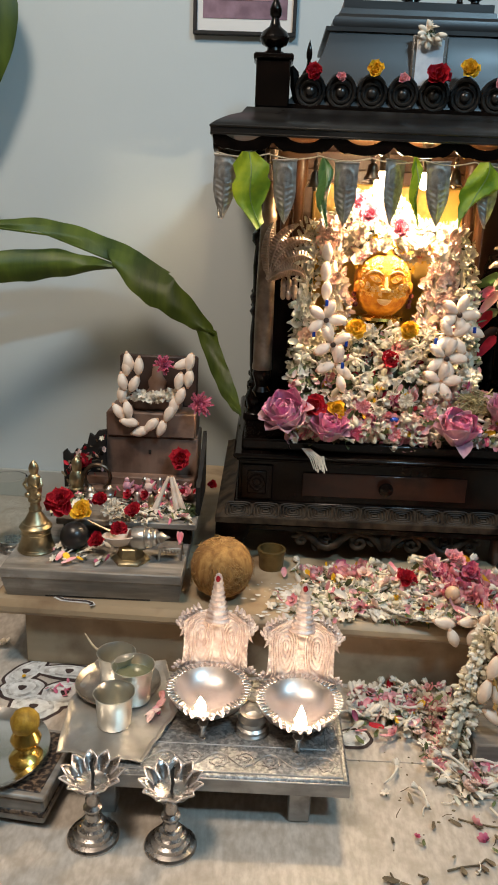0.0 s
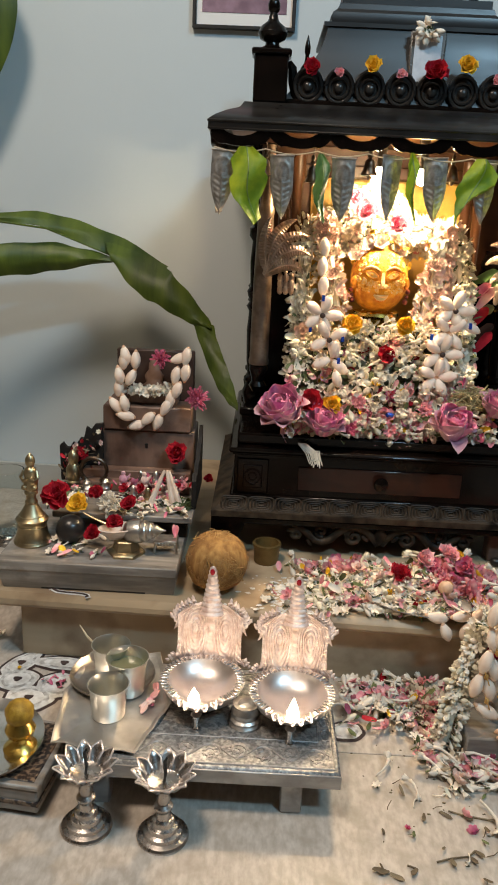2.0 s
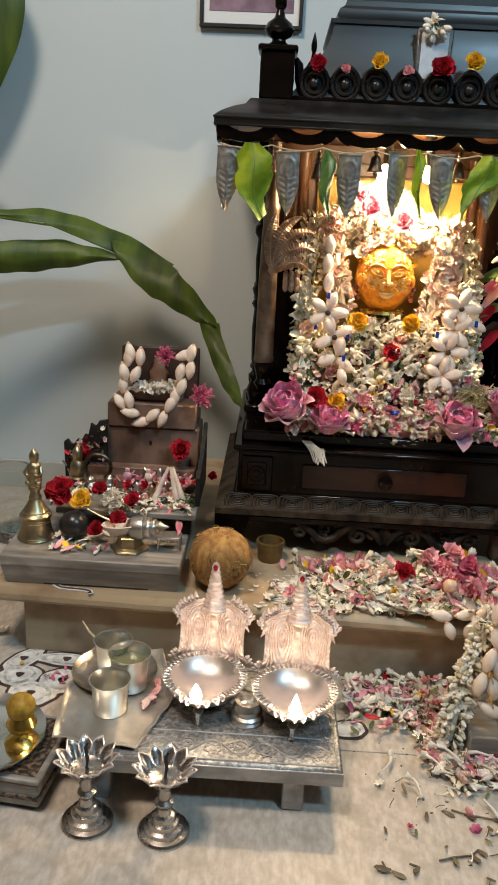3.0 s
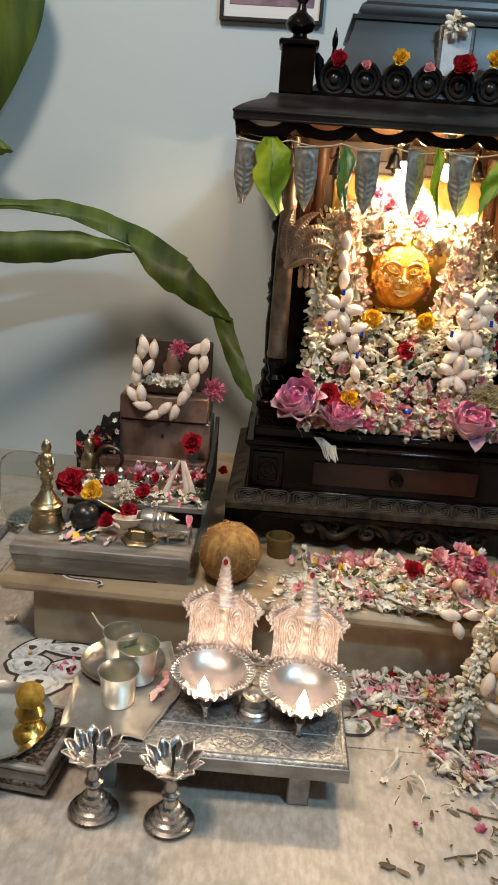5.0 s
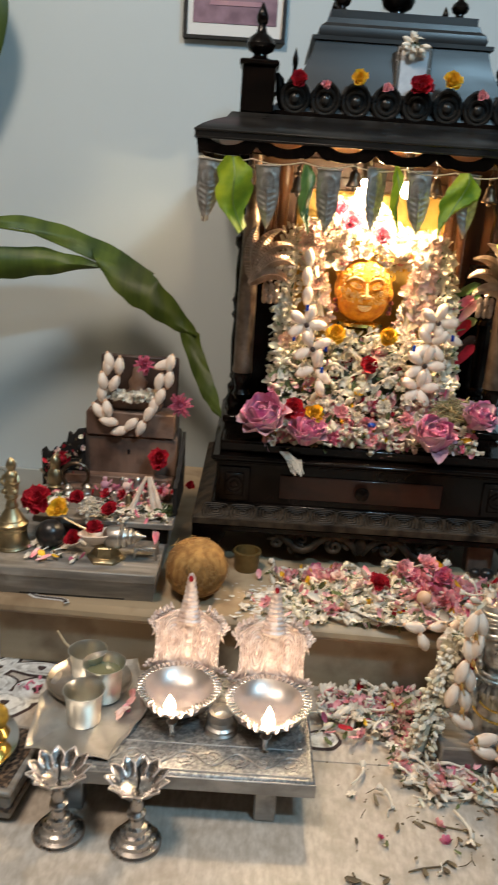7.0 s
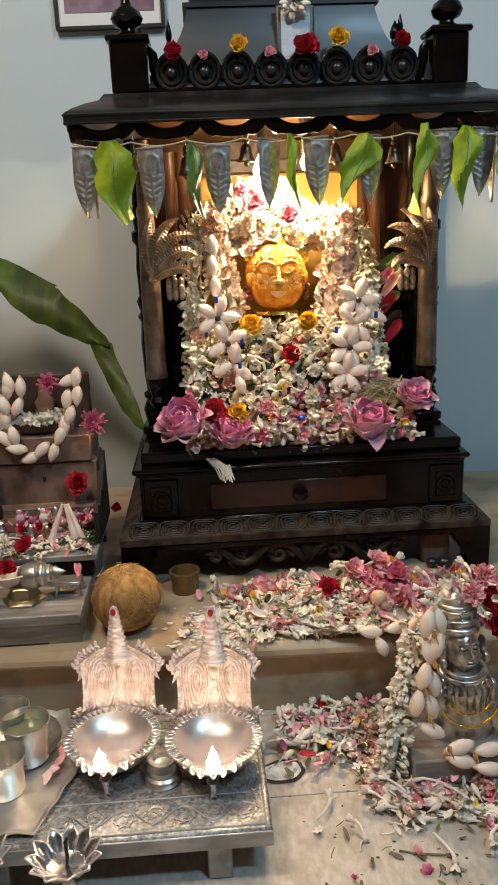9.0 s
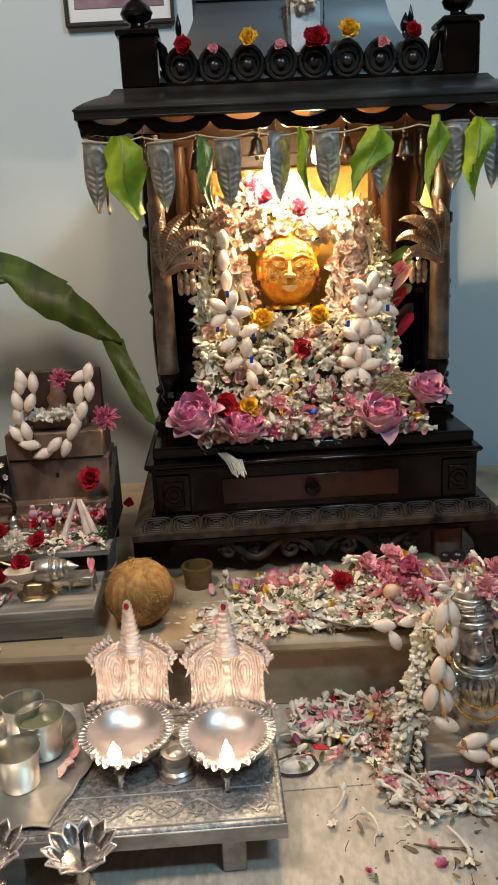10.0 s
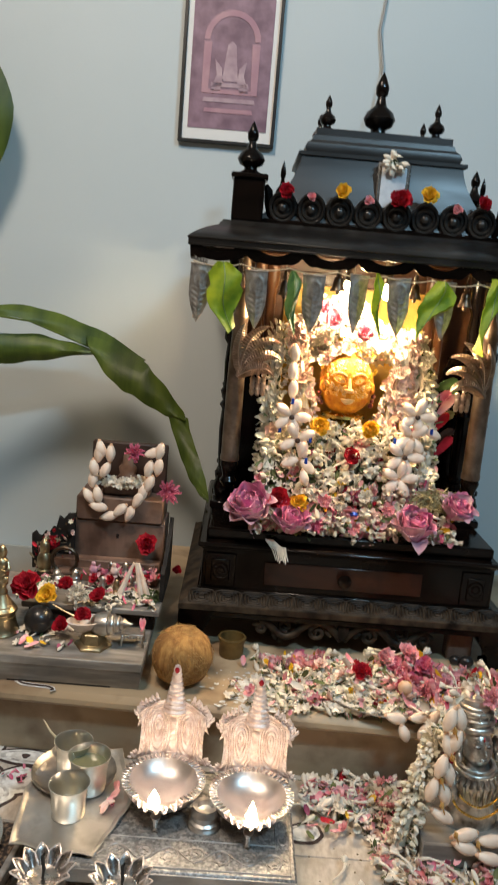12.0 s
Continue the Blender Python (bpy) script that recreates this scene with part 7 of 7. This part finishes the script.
part("stem", Geo().lathe([(0.05, 0), (0.046, 0.3), (0.038, 0.6), (0.03, 0.85), (0.022, 1.0), (0.008, 1.12)], -0.62, 1.90, 0, 18, wave=lambda k, a: 1 + 0.06 * math.cos(5 * a + k)), RIB, plant, "pale green sheathed stem")


def blade(edge_a, edge_b, n=26, m=6, sag=0.012, ripple=0.004):
    """A leaf surface between two edge lines, each a list of points."""
    def along(pts, u):
        d = u * (len(pts) - 1)
        i = min(int(d), len(pts) - 2)
        t = d - i
        p = [Vector(pts[max(0, min(len(pts) - 1, i + k))]) for k in (-1, 0, 1, 2)]
        return 0.5 * (2 * p[1] + (p[2] - p[0]) * t + (2 * p[0] - 5 * p[1] + 4 * p[2] - p[3]) * t * t + (3 * p[1] - p[0] - 3 * p[2] + p[3]) * t ** 3)
    rows = []
    for i in range(n + 1):
        u = i / n
        a, b = along(edge_a, u), along(edge_b, u)
        rows.append([a.lerp(b, j / m) + Vector((0, -sag * math.sin(math.pi * j / m) + ripple * math.sin(23 * u + j) * 0.4, ripple * 0.5 * math.sin(31 * u + 2 * j))) for j in range(m + 1)])
    return rows


top_line = [(-0.553, 1.811, 0.705), (-0.384, 1.817, 0.757), (-0.230, 1.877, 0.767), (-0.129, 1.926, 0.770), (-0.054, 1.956, 0.752), (0.033, 1.994, 0.719), (0.147, 1.989, 0.658)]
mid_line = [(-0.553, 1.806, 0.700), (-0.384, 1.802, 0.738), (-0.230, 1.862, 0.749), (-0.124, 1.907, 0.736), (-0.049, 1.937, 0.705), (0.033, 1.964, 0.671), (0.117, 1.951, 0.623)]
rows = blade(top_line, mid_line, sag=0.006)
leaf = part("leaf", Geo().sheet(rows, 0.0012), BANANA, plant, "long arching green leaf blade")
under_a = [(-0.553, 1.811, 0.672), (-0.366, 1.838, 0.695), (-0.235, 1.896, 0.696), (-0.133, 1.935, 0.704), (-0.049, 1.947, 0.692), (0.033, 1.964, 0.671)]
under_b = [(-0.553, 1.821, 0.657), (-0.366, 1.848, 0.633), (-0.235, 1.901, 0.625), (-0.161, 1.932, 0.631), (-0.078, 1.945, 0.646), (0.027, 1.958, 0.667)]
part("leaf", Geo().sheet(blade(under_a, under_b, sag=0.02), 0.0012), BANANA, plant, "underside of the folded leaf blade")
main_a = [(0.0, 1.965, 0.708), (0.075, 1.975, 0.69), (0.149, 1.96, 0.655), (0.165, 1.945, 0.64), (0.205, 1.94, 0.6), (0.25, 1.925, 0.548), (0.262, 1.915, 0.528)]
main_b = [(0.020, 1.94, 0.670), (0.055, 1.93, 0.625), (0.095, 1.925, 0.590), (0.135, 1.92, 0.572), (0.185, 1.915, 0.545), (0.225, 1.912, 0.532), (0.258, 1.912, 0.526)]
part("leaf", Geo().sheet(blade(main_a, main_b, sag=0.012), 0.0012), BANANA, plant, "long arching green leaf blade")
hang_a = [(0.266, 1.916, 0.532), (0.276, 1.9, 0.5), (0.298, 1.87, 0.455), (0.319, 1.83, 0.415), (0.333, 1.78, 0.385), (0.336, 1.757, 0.374)]
hang_b = [(0.216, 1.915, 0.538), (0.234, 1.9, 0.495), (0.262, 1.87, 0.436), (0.29, 1.83, 0.394), (0.318, 1.785, 0.374), (0.335, 1.757, 0.37)]
part("leaf", Geo().sheet(blade(hang_a, hang_b, sag=0.006), 0.0012), BANANA, plant, "drooping leaf tip")
part("midrib", Geo().tube(mid_line[:6], [0.0035, 0.003, 0.003, 0.0025, 0.002, 0.0015], 6), BANANA, plant)
up_a = [(-0.716, 2.140, 1.006), (-0.514, 2.080, 1.282), (-0.308, 2.060, 1.375), (-0.222, 2.060, 1.260), (-0.230, 2.060, 1.156), (-0.276, 2.060, 1.053), (-0.343, 2.060, 0.944), (-0.389, 2.060, 0.892)]
up_b = [(-0.727, 2.140, 0.971), (-0.583, 2.080, 1.144), (-0.469, 2.060, 1.214), (-0.412, 2.060, 1.179), (-0.400, 2.060, 1.099), (-0.412, 2.060, 1.018), (-0.417, 2.060, 0.938), (-0.400, 2.060, 0.886)]
part("leaf", Geo().sheet(blade(up_a, up_b, sag=0.03), 0.0012), BANANA, plant, "broad upright green leaf blade")
up_a = [(-0.400, 2.060, 0.949), (-0.347, 2.060, 0.911), (-0.302, 2.060, 0.878)]
up_b = [(-0.423, 2.060, 0.892), (-0.356, 2.060, 0.863), (-0.299, 2.060, 0.874)]
part("leaf", Geo().sheet(blade(up_a, up_b, 10, 4, sag=0.01), 0.0012), BANANA, plant, "broad upright green leaf blade")

# ---- silver idol at the front ----
TIE = mat("orange_thread", (0.50, 0.26, 0.06), (0.66, 0.40, 0.14), 60, 0.8)
idol_base = thing("idol_plinth", "square silver plinth with chamfered edges", "plinth", (0.81, 1.17, 0))
part("block", Geo().box(0.727, 0.890, 1.092, 1.250, 0.004, 0.045, 0.003), GREYWOOD, idol_base)
part("foot_rim", Geo().box(0.733, 0.884, 1.098, 1.244, 0.0, 0.0045, 0.001), DARK, idol_base)
g = Geo()
IX, IY = 0.815, 1.160
g.lathe([(0.046, 0.0), (0.047, 0.010), (0.040, 0.026), (0.036, 0.040), (0.038, 0.056), (0.042, 0.070), (0.041, 0.082), (0.034, 0.092), (0.020, 0.099), (0.018, 0.108)], IX, IY, 0.045, 28, sy=0.78)
for s in (-1, 1):
    for k in range(7):
        a = radians(15 + 17 * k)
        x, y = s * math.cos(a), -math.sin(a)
        g.tube([(IX + 0.026 * x, IY + 0.023 * y, 0.139), (IX + 0.036 * x, IY + 0.031 * y, 0.135), (IX + 0.043 * x, IY + 0.035 * y, 0.122), (IX + 0.043 * x * (1 - 0.06 * k), IY + 0.034 * y, 0.104 - 0.003 * k)], [0.0020, 0.0030, 0.0034, 0.0012], 6)
    g.ball(IX + s * 0.040, IY - 0.012, 0.102, 0.010, 0.012, 0.026, 12, 8)
for z, r, thick in ((0.140, 0.032, 0.0046), (0.147, 0.029, 0.0040)):
    g.tube([(IX + r * math.cos(radians(a)), IY + 0.88 * r * math.sin(radians(a)), z + 0.003 * math.sin(radians(a))) for a in range(0, 361, 15)], thick, 8)
neck = len(g.v)
for s in (-1, 1):
    g.ball(IX + s * 0.037, IY - 0.004, 0.172, 0.0075, 0.009, 0.014, 10, 7)
    g.ball(IX + s * 0.039, IY - 0.010, 0.157, 0.0065, 0.0065, 0.0075, 10, 7)
    g.tube([(IX + s * 0.004, IY - 0.0315, 0.180), (IX + s * 0.012, IY - 0.030, 0.1825), (IX + s * 0.020, IY - 0.025, 0.180)], 0.0014, 5)
    g.ball(IX + s * 0.0115, IY - 0.0290, 0.1755, 0.0056, 0.0024, 0.0026, 10, 6)
    g.tube([(IX + s * 0.005, IY - 0.0318, 0.1752), (IX + s * 0.0115, IY - 0.0316, 0.1738), (IX + s * 0.018, IY - 0.0275, 0.1752)], 0.0008, 4, mi=2)
g.ball(IX, IY - 0.004, 0.171, 0.0285, 0.0285, 0.031, 24, 16)
g.tube([(IX, IY - 0.032, 0.181), (IX, IY - 0.036, 0.172), (IX, IY - 0.038, 0.166), (IX, IY - 0.033, 0.163)], [0.0012, 0.0018, 0.0028, 0.002], 7)
g.ball(IX, IY - 0.0300, 0.1580, 0.0080, 0.0032, 0.0016, 10, 6)
g.ball(IX, IY - 0.0292, 0.1545, 0.0068, 0.0034, 0.0020, 10, 6)
g.tube([(IX - 0.008, IY - 0.0300, 0.1566), (IX, IY - 0.0326, 0.1560), (IX + 0.008, IY - 0.0300, 0.1566)], 0.0006, 4, mi=2)
g.ball(IX, IY - 0.0325, 0.1865, 0.0016, 0.0014, 0.0036, 8, 6, mi=1)
for z, r, thick in ((0.199, 0.0310, 0.0050), (0.2105, 0.0320, 0.0042), (0.2215, 0.030, 0.0040), (0.2285, 0.028, 0.0030)):
    g.tube([(IX + r * math.cos(radians(a)), IY + 0.88 * r * math.sin(radians(a)), z + 0.003 * math.sin(radians(a))) for a in range(0, 361, 15)], thick, 8)
g.lathe([(0.029, 0.194), (0.028, 0.199), (0.029, 0.203), (0.028, 0.210), (0.029, 0.214), (0.028, 0.222), (0.0265, 0.229), (0.0245, 0.234), (0.023, 0.237), (0.012, 0.239), (0.006, 0.243), (1e-6, 0.246)], IX, IY, 0, 48, sy=0.9, wave=lambda k, a: 1 + (0.05 * math.sin(12 * a) if k in (1, 2, 3) else 0.0))
for k in range(22):
    a = 2 * math.pi * k / 22
    g.ball(IX + 0.0300 * math.cos(a), IY + 0.027 * math.sin(a), 0.205, 0.0022, 0.0022, 0.0030, 6, 4)
g.tube([(IX + 0.010 * math.cos(radians(a)), IY - 0.030, 0.215 + 0.008 * math.sin(radians(a))) for a in range(-40, 221, 20)], 0.0016, 5)
tilt = Matrix.Translation((IX, IY, 0.145)) @ Matrix.Rotation(radians(-16), 4, "X") @ Matrix.Diagonal((0.84, 0.92, 1.10, 1)) @ Matrix.Translation((-IX, -IY, -0.145))
turned = Matrix.Translation((IX, IY, 0)) @ Matrix.Rotation(radians(9), 4, "Z") @ Matrix.Translation((-IX, -IY, 0))
g.v = [tuple(turned @ (tilt @ Vector(p) if i >= neck else Vector(p))) for i, p in enumerate(g.v)]
solo("silver_idol", g, [IDOL, RED, DARK], "seated silver idol shape with tiered crown and draped garlands", "statue", angle=50)
g = Geo()
for k in range(26):
    a = math.pi * (0.12 + 0.76 * k / 25)
    g.ball(IX - 0.042 * math.cos(a), IY - 0.046 + 0.010 * abs(math.cos(a)), 0.112 - 0.034 * math.sin(a), 0.0024, segs=6, rings=4)
for k in range(20):
    a = math.pi * (0.12 + 0.76 * k / 19)
    g.ball(IX - 0.032 * math.cos(a), IY - 0.044 + 0.010 * abs(math.cos(a)), 0.116 - 0.020 * math.sin(a), 0.0022, segs=6, rings=4)
solo("bead_chain", g, GOLDM, "fine gilt bead chain round the idol's neck", "chain")
path = [(0.747, 0.250, -1), (0.762, 0.250, -1), (0.760, 0.216, -1), (0.750, 0.205, -1), (0.744, 0.170, -1), (0.757, 0.156, -1), (0.735, 0.129, -1), (0.755, 0.121, -1), (0.755, 0.084, -0.6), (0.790, 0.063, 0.3), (0.793, 0.044, -0.3), (0.832, 0.056, 0.1), (0.830, 0.034, -0.2), (0.866, 0.044, 0.7), (0.884, 0.078, 1), (0.874, 0.112, 1), (0.892, 0.100, 1), (0.872, 0.150, 1), (0.862, 0.182, 1)]
rows = []
for k, (x, z, up) in enumerate(path):
    y = 1.108 - (0.018 if 0.036 < z < 0.07 else 0.026 if z < 0.036 else 0.0) + 0.004 * (k % 2)
    side = 0.25 * (1 if k % 2 else -1)
    rows.append(((x, y, z), (side if abs(up) == 1 else 1, 0.0, up), 1.18))
garland = buds("bud_garland", "long garland of large cream buds draped over the silver idol", rows, 1.0)
for x, z in ((0.755, 0.232), (0.757, 0.187), (0.746, 0.146), (0.752, 0.104), (0.775, 0.066), (0.812, 0.052), (0.850, 0.046), (0.880, 0.094), (0.868, 0.132)):
    part("thread_tie", Geo().ball(x, 1.104 - (0.016 if z < 0.07 else 0), z, 0.0038, 0.0034, 0.0055, 8, 5).tube([(x - 0.004, 1.10 - (0.016 if z < 0.07 else 0), z + 0.010), (x, 1.099 - (0.016 if z < 0.07 else 0), z), (x + 0.005, 1.10 - (0.016 if z < 0.07 else 0), z - 0.012)], 0.0012, 4), TIE, garland, "orange thread tie")
jasmine_garland([(0.745, 1.150, 0.205), (0.735, 1.14, 0.165), (0.720, 1.135, 0.11), (0.706, 1.12, 0.06), (0.700, 1.115, 0.022)], "jasmine_garland", "thick cream jasmine garland draped beside the silver idol", 0.015, 0.006, [(3, "jasmine", W_, 0.85), (2, "jasmine", C_, 0.85), (3, "bud", C_, 0.9), (3, "bud", W_, 0.9), (0.3, "leaf", G_, 0.5)], 91, per=9)
jasmine_garland([(0.885, 1.14, 0.205), (0.905, 1.135, 0.16), (0.915, 1.13, 0.11), (0.925, 1.12, 0.05)], "jasmine_garland", "thick cream jasmine garland draped beside the silver idol", 0.014, 0.006, [(3, "jasmine", W_, 0.85), (2, "jasmine", C_, 0.85), (3, "bud", C_, 0.9), (3, "bud", W_, 0.9), (0.3, "leaf", G_, 0.5)], 92, per=9)
jasmine_garland([(0.78, 1.20, 0.225), (0.81, 1.21, 0.25), (0.85, 1.205, 0.245), (0.885, 1.19, 0.215)], "jasmine_garland", "pink and white garland behind the idol's crown", 0.014, 0.009, MIXED, 93)
for p, r, m in (((0.866, 1.165, 0.212), 0.026, RED), ((0.860, 1.185, 0.240), 0.020, RED), ((0.826, 1.165, 0.258), 0.018, PINK), ((0.882, 1.18, 0.262), 0.018, PINK), ((0.850, 1.19, 0.272), 0.016, PINK), ((0.758, 1.135, 0.170), 0.012, RED), ((0.875, 1.15, 0.165), 0.015, PINK)):
    flower("idol_flower", "red rose tucked behind the silver idol" if m == RED else "pink blossom tucked behind the silver idol", p, r, m, (0, -0.9, 0.4), ((14, 1.0, 6), (14, 0.86, 32), (10, 0.6, 58)) if m == PINK else ((6, 1.0, 15), (6, 0.86, 40), (5, 0.68, 62), (4, 0.45, 80)), seed=int(p[0] * 991))

# loop of buds over the platform's edge, a silver leaf plate and a pale fruit
rows = [((0.700, 1.252, 0.160), (1, -0.1, -0.1), 1.05), ((0.741, 1.254, 0.163), (1, 0.1, 0.15), 1.0), ((0.716, 1.244, 0.138), (0.45, 0, -1), 1.0), ((0.751, 1.246, 0.141), (-0.4, 0, -1), 1.0), ((0.768, 1.262, 0.158), (0.6, 0.5, 0.5), 0.95)]
buds("bud_garland", "loop of large white buds hanging over the platform edge", rows)
rows = []
for i in range(9):
    u = i / 8
    w = 0.050 * math.sin(math.pi * (0.1 + 0.85 * u)) ** 0.8
    rows.append([(0.60 + 0.17 * u, 1.308 + w * q - 0.02 * u, 0.147 + 0.014 * q * q + 0.01 * (u - 0.5) ** 2) for q in [j / 3 - 1 for j in range(7)]])
solo("leaf_plate", Geo().sheet(rows, 0.0012), GREYWOOD, "shallow leaf-shaped silver plate heaped with blossoms", "plate")
solo("pale_fruit", Geo().ball(0.727, 1.318, 0.182, 0.013, 0.013, 0.013, 16, 10), mat("pale_fruit_skin", (0.62, 0.40, 0.26), (0.72, 0.52, 0.38), 30, 0.5), "small pale betel nut on the heaped blossoms", "nut")
for p, r, m in (((0.655, 1.365, 0.188), 0.022, RED), ((0.585, 1.43, 0.165), 0.018, MAGENTA), ((0.70, 1.395, 0.205), 0.024, PINK), ((0.745, 1.40, 0.215), 0.024, PINK), ((0.775, 1.385, 0.20), 0.022, MAGENTA), ((0.73, 1.37, 0.19), 0.02, PINK), ((0.765, 1.40, 0.215), 0.012, YELLOW), ((0.735, 1.335, 0.185), 0.011, YELLOW), ((0.63, 1.325, 0.168), 0.010, YELLOW)):
    flower("offered_blossom", {RED: "deep red rose on the heaped offerings", MAGENTA: "magenta blossom on the heaped offerings", PINK: "pink blossom on the heaped offerings", YELLOW: "small yellow flower on the heaped offerings"}[m], (p[0], p[1], p[2] - 0.008), r * 0.8, m, (rng.uniform(-0.7, 0.7), rng.uniform(-0.9, -0.2), 0.7), ((7, 1.0, 8), (7, 0.88, 30), (6, 0.68, 50), (5, 0.48, 68), (4, 0.32, 82)), seed=int(p[0] * 983))
# petals and stains on the tray under the tumblers
for px, py, turn, s in ((0.240, 1.092, 60, 1.0), (0.226, 1.076, 15, 1.1), (0.246, 1.115, 100, 0.8), (0.232, 1.060, 75, 0.9), (0.246, 1.080, 130, 0.7)):
    solo("tray_petal", Geo().sheet(petal_rows(0.022 * s, 0.010, 0.15, 0.6, 0.5, 6, 5, 0.05), 0.0008, tf=pose(px, py, 0.080, 0, -8, turn)), (PINK, BLUSH)[int(turn) % 2], "pink petal lying on the silver tray", "petal", "tray petals")
solo("wick_cotton", Geo().tube([(0.10, 1.235, 0.118), (0.115, 1.222, 0.105), (0.14, 1.20, 0.098)], [0.001, 0.002, 0.0025], 6).tube([(0.14, 1.20, 0.098), (0.155, 1.185, 0.08)], 0.002, 6), STRING, "twisted cotton wick leaning on the tray", "wick")

# ---- floor drawing ----
def drawn(points_list, width, material, name, label, z):
    g = Geo()
    for pts in points_list:
        n = len(pts)
        left, right = [], []
        for i, (x, y) in enumerate(pts):
            a, b = pts[max(0, i - 1)], pts[min(n - 1, i + 1)]
            dx, dy = b[0] - a[0], b[1] - a[1]
            q = math.hypot(dx, dy) or 1
            left.append((x - dy / q * width / 2, y + dx / q * width / 2, z))
            right.append((x + dy / q * width / 2, y - dx / q * width / 2, z))
        g.sheet([left, right], 0.0006)
    return g


WORN_CHALK = mat("worn_kolam_paint", (0.34, 0.33, 0.31), (0.70, 0.70, 0.68), 90, 0.85, contrast=(0.40, 0.60))
kolam = thing("floor_drawing", "white painted flower pattern with dark outlines on the floor", "floor drawing", (0.04, 1.26, 0))
loops = [(-0.012, 1.240, 0.036, 0.030, 10), (0.022, 1.190, 0.041, 0.035, 0), (0.064, 1.231, 0.042, 0.036, 20), (-0.020, 1.290, 0.022, 0.046, -28), (0.056, 1.296, 0.058, 0.020, -4), (0.548, 1.150, 0.030, 0.020, 10)]
for k, (cx, cy, ra, rb, turn) in enumerate(loops):
    def ring(q, n=30, grow=0.0):
        c, s = math.cos(radians(turn)), math.sin(radians(turn))
        out = []
        for i in range(n):
            a = 2 * math.pi * i / n
            wob = 1 + 0.05 * math.sin(3 * a + k) + 0.03 * math.sin(7 * a + 2 * k)
            out.append((cx + (q * ra * wob + grow) * math.cos(a) * c - (q * rb * wob + grow) * math.sin(a) * s, cy + (q * ra * wob + grow) * math.cos(a) * s + (q * rb * wob + grow) * math.sin(a) * c))
        return out
    for nm, o, z, m in (("outline", ring(1.0, grow=0.006), 0.0004 + 0.0001 * k, OUTLINE), ("white_fill", ring(1.0), 0.0016 + 0.0001 * k, CHALK), ("grey_fill", ring(0.80), 0.0024 + 0.0001 * k, WORN_CHALK), ("inner_fill", ring(0.62), 0.0032 + 0.0001 * k, CHALK)):
        part(nm, Geo().add([(x, y, z) for x, y in o], [tuple(range(len(o)))]), m, kolam, "dark outline" if nm == "outline" else "")
    if k < 5:
        part("dot", Geo().lathe([(0.0075, 0.0), (0.007, 0.0004), (1e-6, 0.0005)], cx, cy, 0.0040, 10, wave=lambda kk, a: 1 + 0.2 * math.sin(3 * a)), OUTLINE, kolam)
path = [(0.030, 0.006), (0.035, 0.010), (0.040, 0.004), (0.048, -0.002), (0.062, -0.003), (0.078, -0.002), (0.092, -0.002), (0.101, -0.006), (0.104, -0.012), (0.099, -0.015)]
pts = [(x - 0.003, 1.3055 + 0.75 * y - 0.10 * (x - 0.067)) for x, y in path]
board_mark = thing("board_drawing", "small white painted scroll with dark line on the platform edge", "floor drawing", (0.07, 1.28, 0.14))
part("white_line", drawn([pts], 0.011, CHALK, "", "", 0.1408), CHALK, board_mark)
part("dark_line", drawn([pts], 0.0045, OUTLINE, "", "", 0.1418), OUTLINE, board_mark)
pile = Pile()
r = random.Random(17)
for k in range(14):
    pile.put("petal", (0.058 + r.gauss(0, 0.014), 1.245 + r.gauss(0, 0.012), 0.004), 0.6, M_, r, 0.6)
pile.put("petal", (-0.018, 1.278, 0.004), 0.7, Y_, r, 0.7)
pile.put("frill", (-0.085, 1.37, 0.005), 0.9, W_, r, 0.8)
pile.done("drawing_petals", "few magenta and yellow petals on the floor drawing")

# ---- floor tiles, laid last ----
tile_me = Geo().box(-0.5992, 0.5992, -0.2992, 0.2992, -0.006, 0.0, 0.0008).mesh("tile", TILE)
for ix in range(-2, 3):
    for iy in range(-6, 3):
        ob = new("tile", tile_me)
        ob.parent = floor
        ob.location = (0.42 + 1.2 * ix, 0.800 + 0.6 * iy, 0.0)
